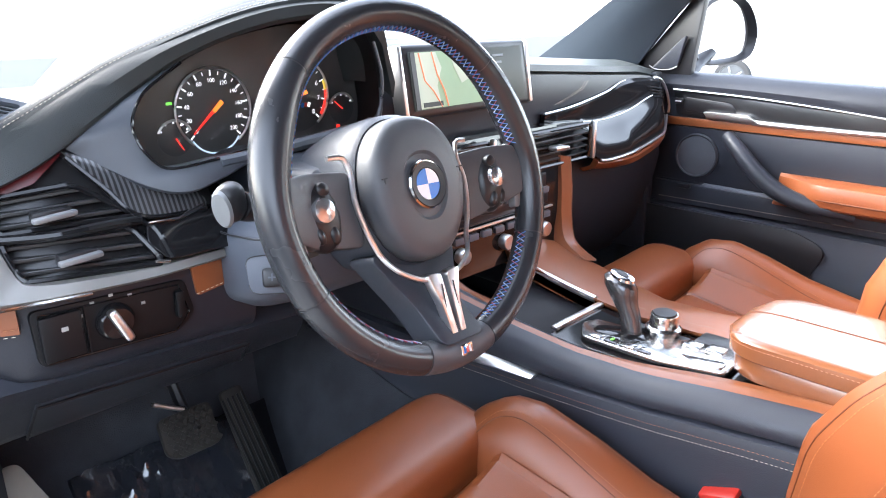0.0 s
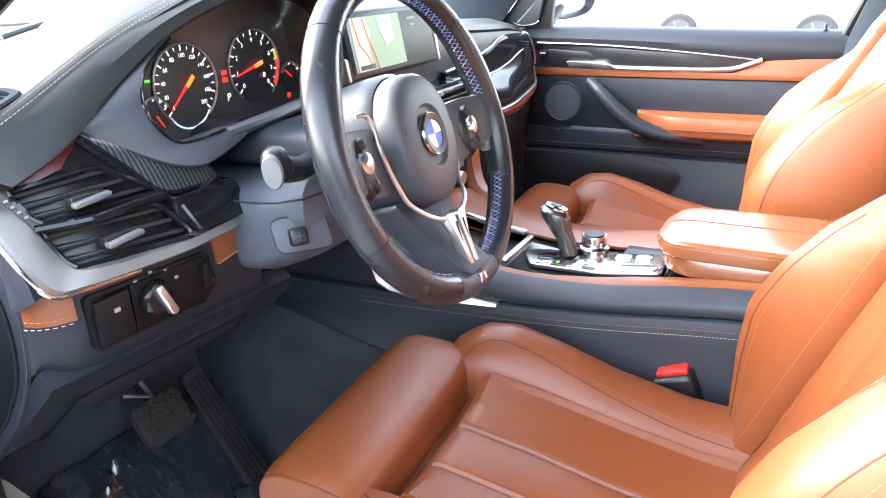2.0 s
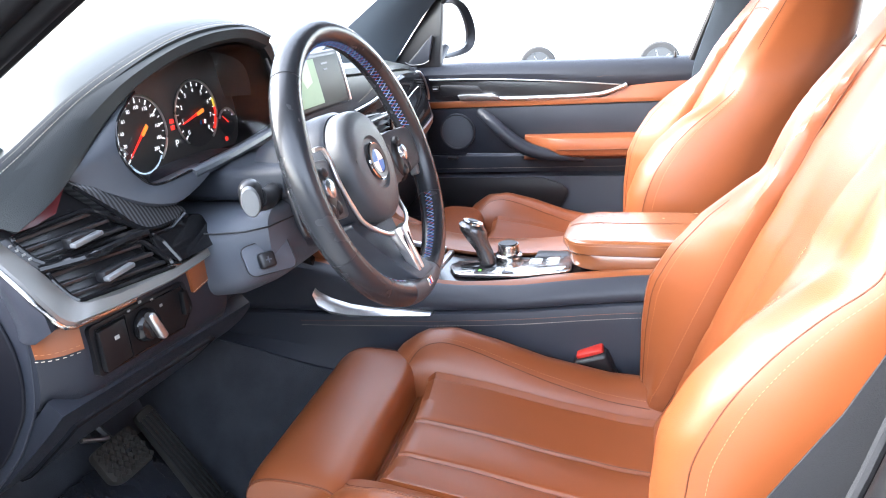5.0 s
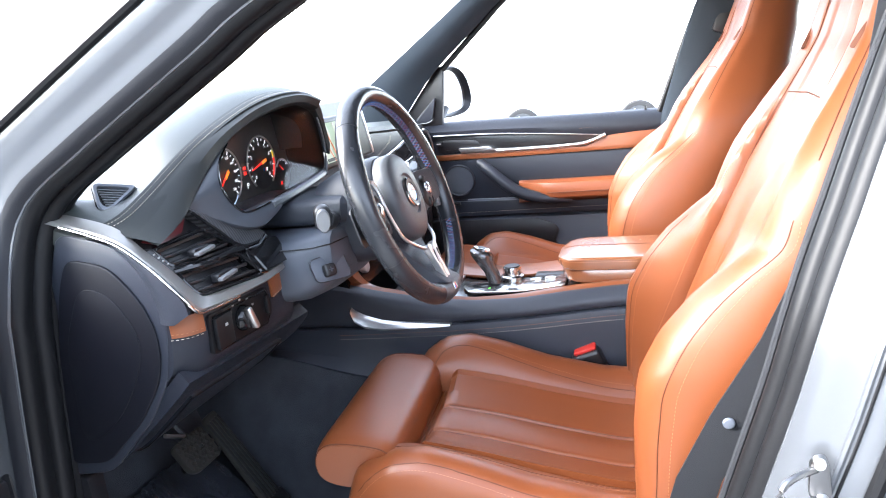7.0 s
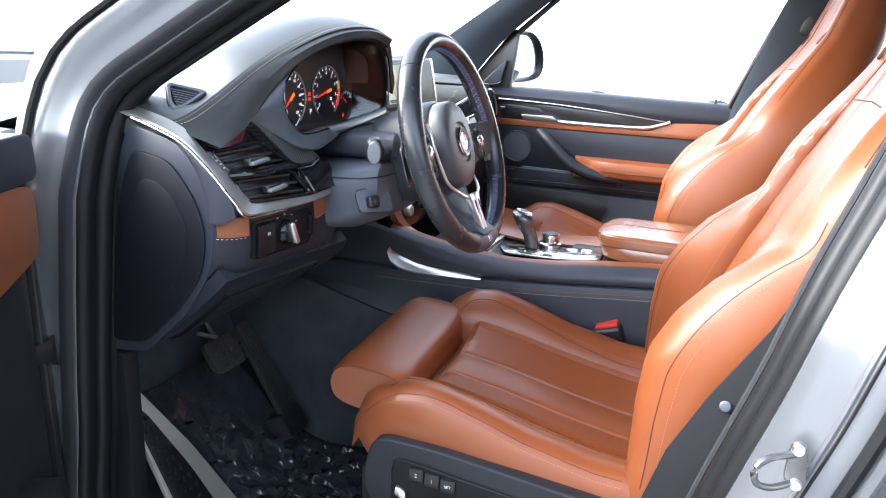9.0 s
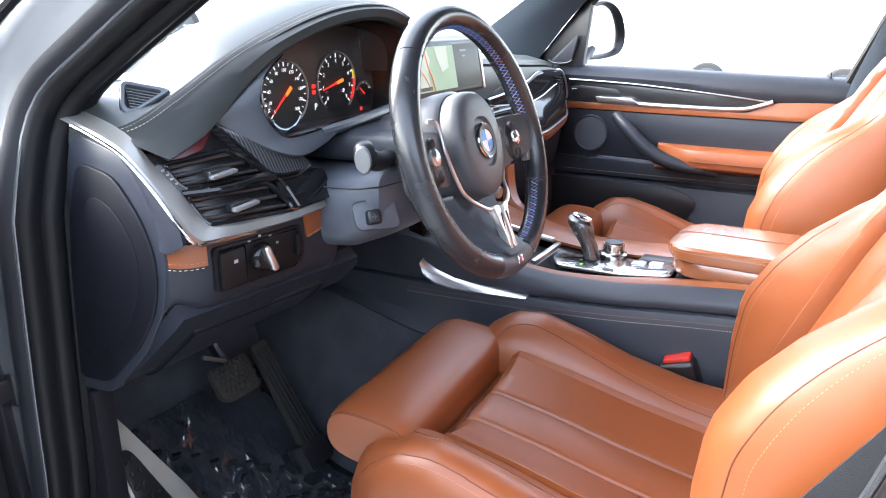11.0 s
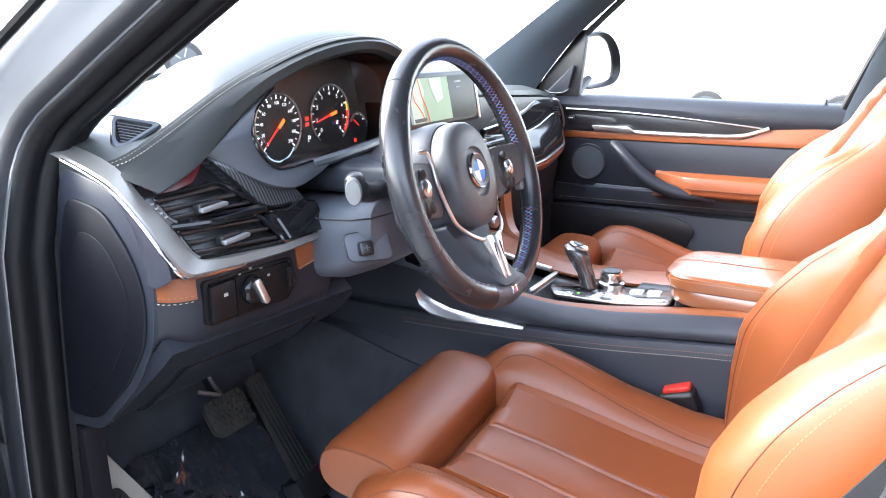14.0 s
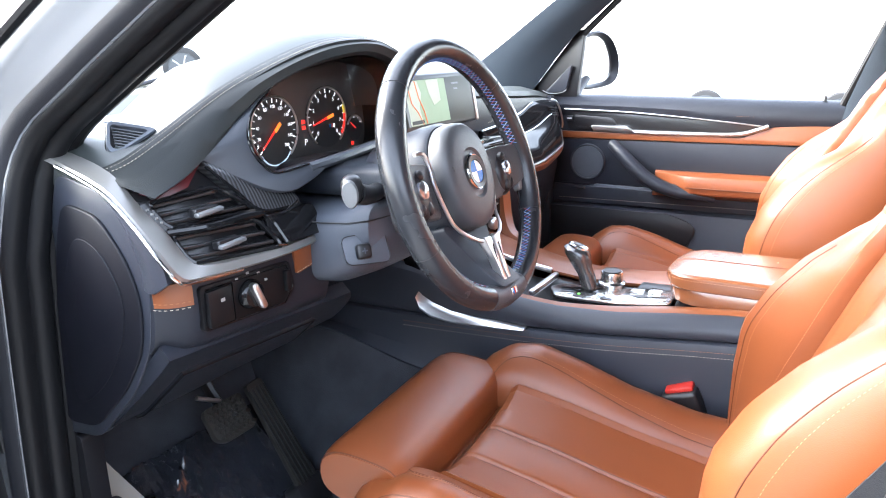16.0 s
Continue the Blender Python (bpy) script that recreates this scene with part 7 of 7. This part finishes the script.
pad_ob = part("pedal_pad", pad_b, PEDAL, brake)
bits = []
for i in range(8):
    for j in range(6):
        x, y = -0.038 + 0.0105 * i + (0.005 if j % 2 else 0), -0.029 + 0.0105 * j
        if x < 0.037:
            q = box((0.008, 0.008, 0.004), (0, 0, 0.001), 0.001, 1, Matrix.Rotation(radians(45), 4, "Z"))
            q.transform(BM @ Matrix.Translation((x, y, 0)))
            bits.append(q)
part("tread", joined(*bits), PEDAL, pad_ob)
part("pedal_arm", tube(spline([(-0.435, 0.468, 0.560), (-0.437, 0.52, 0.60), (-0.44, 0.57, 0.70), (-0.44, 0.60, 0.80)], 14), 0.008, 8, 1.6), BLACK, brake)
part("arm_pin", tube([(-0.485, 0.50, 0.615), (-0.44, 0.495, 0.590)], 0.004, 8), SATIN, brake)

gas = thing("accelerator_pedal", (-0.34, 0.40, 0.34), "ribbed black accelerator pedal hinged at the floor", "pedal")
GM = Matrix.Translation((-0.352, 0.435, 0.485)) @ Matrix.Rotation(radians(60), 4, "X") @ Matrix.Rotation(radians(4), 4, "Z")
g = prism(rounded([(-0.026, -0.100, 0), (0.026, -0.100, 0), (0.023, 0.125, 0), (-0.016, 0.125, 0)], 0.008, 3), (0, 0, -0.012), 0.004, 2)
g.transform(GM)
gp = part("pedal_plate", g, PEDAL, gas)
for k in range(5):
    q = box((0.004, 0.205, 0.004), (-0.017 + 0.009 * k, 0.010, 0.001), 0.001, 1)
    q.transform(GM)
    part("rib", q, RUBBER, gp)
hb = box((0.07, 0.06, 0.05), (-0.0, -0.115, -0.02), 0.01)
hb.transform(GM)
part("hinge_block", hb, BLACK, gas)

rest = thing("foot_rest", (-0.60, 0.45, 0.40), "brushed aluminium foot rest with rubber inlay", "foot rest")
FM = Matrix.Translation((-0.635, 0.412, 0.468)) @ Matrix.Rotation(radians(60), 4, "X")
f = prism(rounded([(-0.075, -0.155, 0), (0.060, -0.155, 0), (0.020, 0.0, 0), (-0.040, 0.165, 0), (-0.062, 0.165, 0)], 0.012, 4), (0, 0, -0.010), 0.003, 2)
f.transform(FM)
plate_f = part("rest_plate", f, BRUSHED, rest)
f = prism(rounded([(-0.066, -0.14, 0.001), (0.012, -0.14, 0.001), (-0.006, -0.03, 0.001), (-0.040, 0.10, 0.001), (-0.062, 0.10, 0.001)], 0.02, 4), (0, 0, 0.003), 0.001)
f.transform(FM)
inlay = part("rubber_inlay", f, RUBBER, plate_f)
studs = []
for i in range(5):
    for j in range(11):
        x, y = -0.056 + 0.013 * i + 0.004 * (j % 2), -0.128 + 0.021 * j
        if x < lerp(0.004, -0.040, (y + 0.13) / 0.22):
            q = lathe([(0.005, 0.0), (0.0042, 0.0022), (0.0, 0.003)], 8, FM @ Matrix.Translation((x, y, 0.004)))
            studs.append(q)
part("tread", joined(*studs), RUBBER, inlay)

mat_rows = []
for i in range(15):
    x = -0.60 + 0.36 * i / 14
    mat_rows.append([(x, y, z + 0.004 * noise.noise(V((x * 9, y * 9, 0)))) for y, z in ((-0.25, 0.312), (-0.1, 0.312), (0.05, 0.312), (0.2, 0.313), (0.33, 0.314), (0.40, 0.330), (0.46, 0.378), (0.52, 0.435), (0.58, 0.498))])
tagged(new("floor_mat", link_mesh("floor_mat", sheet(mat_rows, (0, 0, -0.008)), FLOORMAT)), "dark blue-black carpet floor mat in the driver's footwell", "floor mat")
film_rows = []
for i in range(49):
    x = -0.600 + 0.28 * i / 48
    row = []
    for j in range(73):
        y = 0.06 + 0.51 * j / 72
        z = table([(0.1, 0.318), (0.33, 0.320), (0.40, 0.336), (0.46, 0.384), (0.52, 0.441), (0.58, 0.504)], y)
        row.append((x, y, z + 0.008 + 0.012 * abs(noise.noise(V((x * 24, y * 24, 2.0)))) + 0.013 * abs(noise.noise(V((x * 60, y * 70, 5.0))))))
    film_rows.append(row)
fm = thing("protective_film", (-0.455, 0.27, 0.315), "crumpled clear plastic film with dark print on the mat", "plastic film")
sheet_ob = part("film_sheet", sheet(film_rows, (0, 0, -0.001)), FILM, fm)
for k in range(36):
    row, col = divmod(k, 9)
    x, y = -0.580 + 0.026 * col + 0.010 * row, 0.530 - 0.018 * col * 0.9 - 0.085 * row
    i, j = int(round((x + 0.600) / 0.28 * 48)), int(round((y - 0.06) / 0.51 * 72))
    if 1 <= i < 48 and 1 <= j < 72:
        z = max(film_rows[a][b][2] for a in (i - 1, i, i + 1) for b in (j - 1, j, j + 1))
        part("print_bar", box((0.016, 0.010, 0.0008), (x, y, z + 0.001), 0, turn=Matrix.Rotation(radians(-34), 4, "Z")), BLACK, sheet_ob, smooth=0)

# rear-view mirror
rv = thing("rear_view_mirror", (0.0, 0.12, 1.40), "dark frameless rear-view mirror under the headliner", "mirror")
RV = Matrix.Translation((0.0, 0.085, 1.392)) @ Matrix.Rotation(radians(-22), 4, "Z") @ Matrix.Rotation(radians(6), 4, "X")
b = box((0.25, 0.03, 0.070), (0, 0.012, 0), 0.012, 3)
b.transform(RV)
part("mirror_shell", b, BLACK, rv)
b = box((0.238, 0.004, 0.060), (0, -0.004, 0), 0.002, 2)
b.transform(RV)
part("mirror_glass", b, MIRROR, rv)
part("mirror_stem", tube([(0.0, 0.11, 1.40), (0.0, 0.14, 1.45), (0.0, 0.13, 1.475)], 0.014, 10), BLACK, rv)

# ---- parked cars seen through the glass ----
def parked_car(at, heading, label):
    """A pale parked car: lofted body, glass house, four wheels with rims."""
    m = Matrix.Translation(at) @ Matrix.Rotation(radians(heading), 4, "Z")
    c = thing("parked_car", m, label, "car", "cars parked across the lot")
    secs = []
    for x, zl, zh, w in ((-2.3, 0.45, 0.75, 0.70), (-2.2, 0.30, 0.92, 0.86), (-1.4, 0.26, 1.00, 0.92), (0.0, 0.25, 0.98, 0.93), (1.2, 0.26, 0.95, 0.92), (2.0, 0.30, 0.82, 0.86), (2.3, 0.40, 0.62, 0.70)):
        secs.append([V((x, -w * 0.92, zl)), V((x, -w, lerp(zl, zh, 0.45))), V((x, -w * 0.94, zh)), V((x, 0, zh + 0.05)), V((x, w * 0.94, zh)), V((x, w, lerp(zl, zh, 0.45))), V((x, w * 0.92, zl))])
    part("body", loft(secs), CARWHITE, c, local=True)
    secs = []
    for x, z, w in ((-1.9, 0.98, 0.80), (-1.2, 1.38, 0.66), (-0.2, 1.46, 0.66), (0.5, 1.38, 0.68), (1.25, 0.98, 0.82)):
        secs.append([V((x, -w, 0.95)), V((x, -w, lerp(0.95, z, 0.9))), V((x, -w * 0.8, z)), V((x, w * 0.8, z)), V((x, w, lerp(0.95, z, 0.9))), V((x, w, 0.95))])
    part("glass_house", loft(secs), CARWHITE, c, local=True)
    for sg in (1, -1):
        part("side_window", prism(rounded([(-1.25, sg * 0.80, 1.0), (-0.95, sg * 0.70, 1.32), (0.35, sg * 0.70, 1.33), (0.95, sg * 0.80, 1.0)], 0.05, 3), (0, sg * 0.02, 0), 0), CARWHITE, c, local=True)
    for x in (-1.45, 1.42):
        for sg in (1, -1):
            mm = Matrix.Translation((x, sg * 0.86, 0.34)) @ Matrix.Rotation(radians(-90 * sg), 4, "X")
            wh = part("wheel", lathe([(0.24, -0.10), (0.32, -0.10), (0.345, -0.06), (0.345, 0.08), (0.32, 0.11), (0.25, 0.11)], 36, mm, False), TYRE, c, local=True)
            part("rim", lathe([(0.25, 0.10), (0.235, 0.105), (0.225, 0.07), (0.05, 0.06), (0.0, 0.062)], 36, mm), ALLOY, wh, local=True)
            for k in range(5):
                b = box((0.17, 0.045, 0.03), (0.135, 0, 0.085), 0.008)
                b.transform(mm @ Matrix.Rotation(2 * math.pi * k / 5, 4, "Z"))
                part("spoke", b, SATIN, wh, local=True)
            b = box((0.07, 0.12, 0.03), (0.16, 0.05, 0.045), 0.01)
            b.transform(mm)
            part("brake_caliper", b, RED, wh, local=True)
    return c


structure("pavement", box((26.0, 14.0, 1.20), (12.0, 16.2, GROUND + 0.43), 0.02), CONCRETE, "raised concrete display terrace", "pavement", smooth=0)
parked_car((7.17, 11.86, GROUND + 1.03), -39.6, "white parked car with red brake calipers on the terrace")
parked_car((13.6, 3.82, GROUND), 97, "white parked car across the lot")
parked_car((13.3, -1.35, GROUND), 94, "white parked car across the lot")
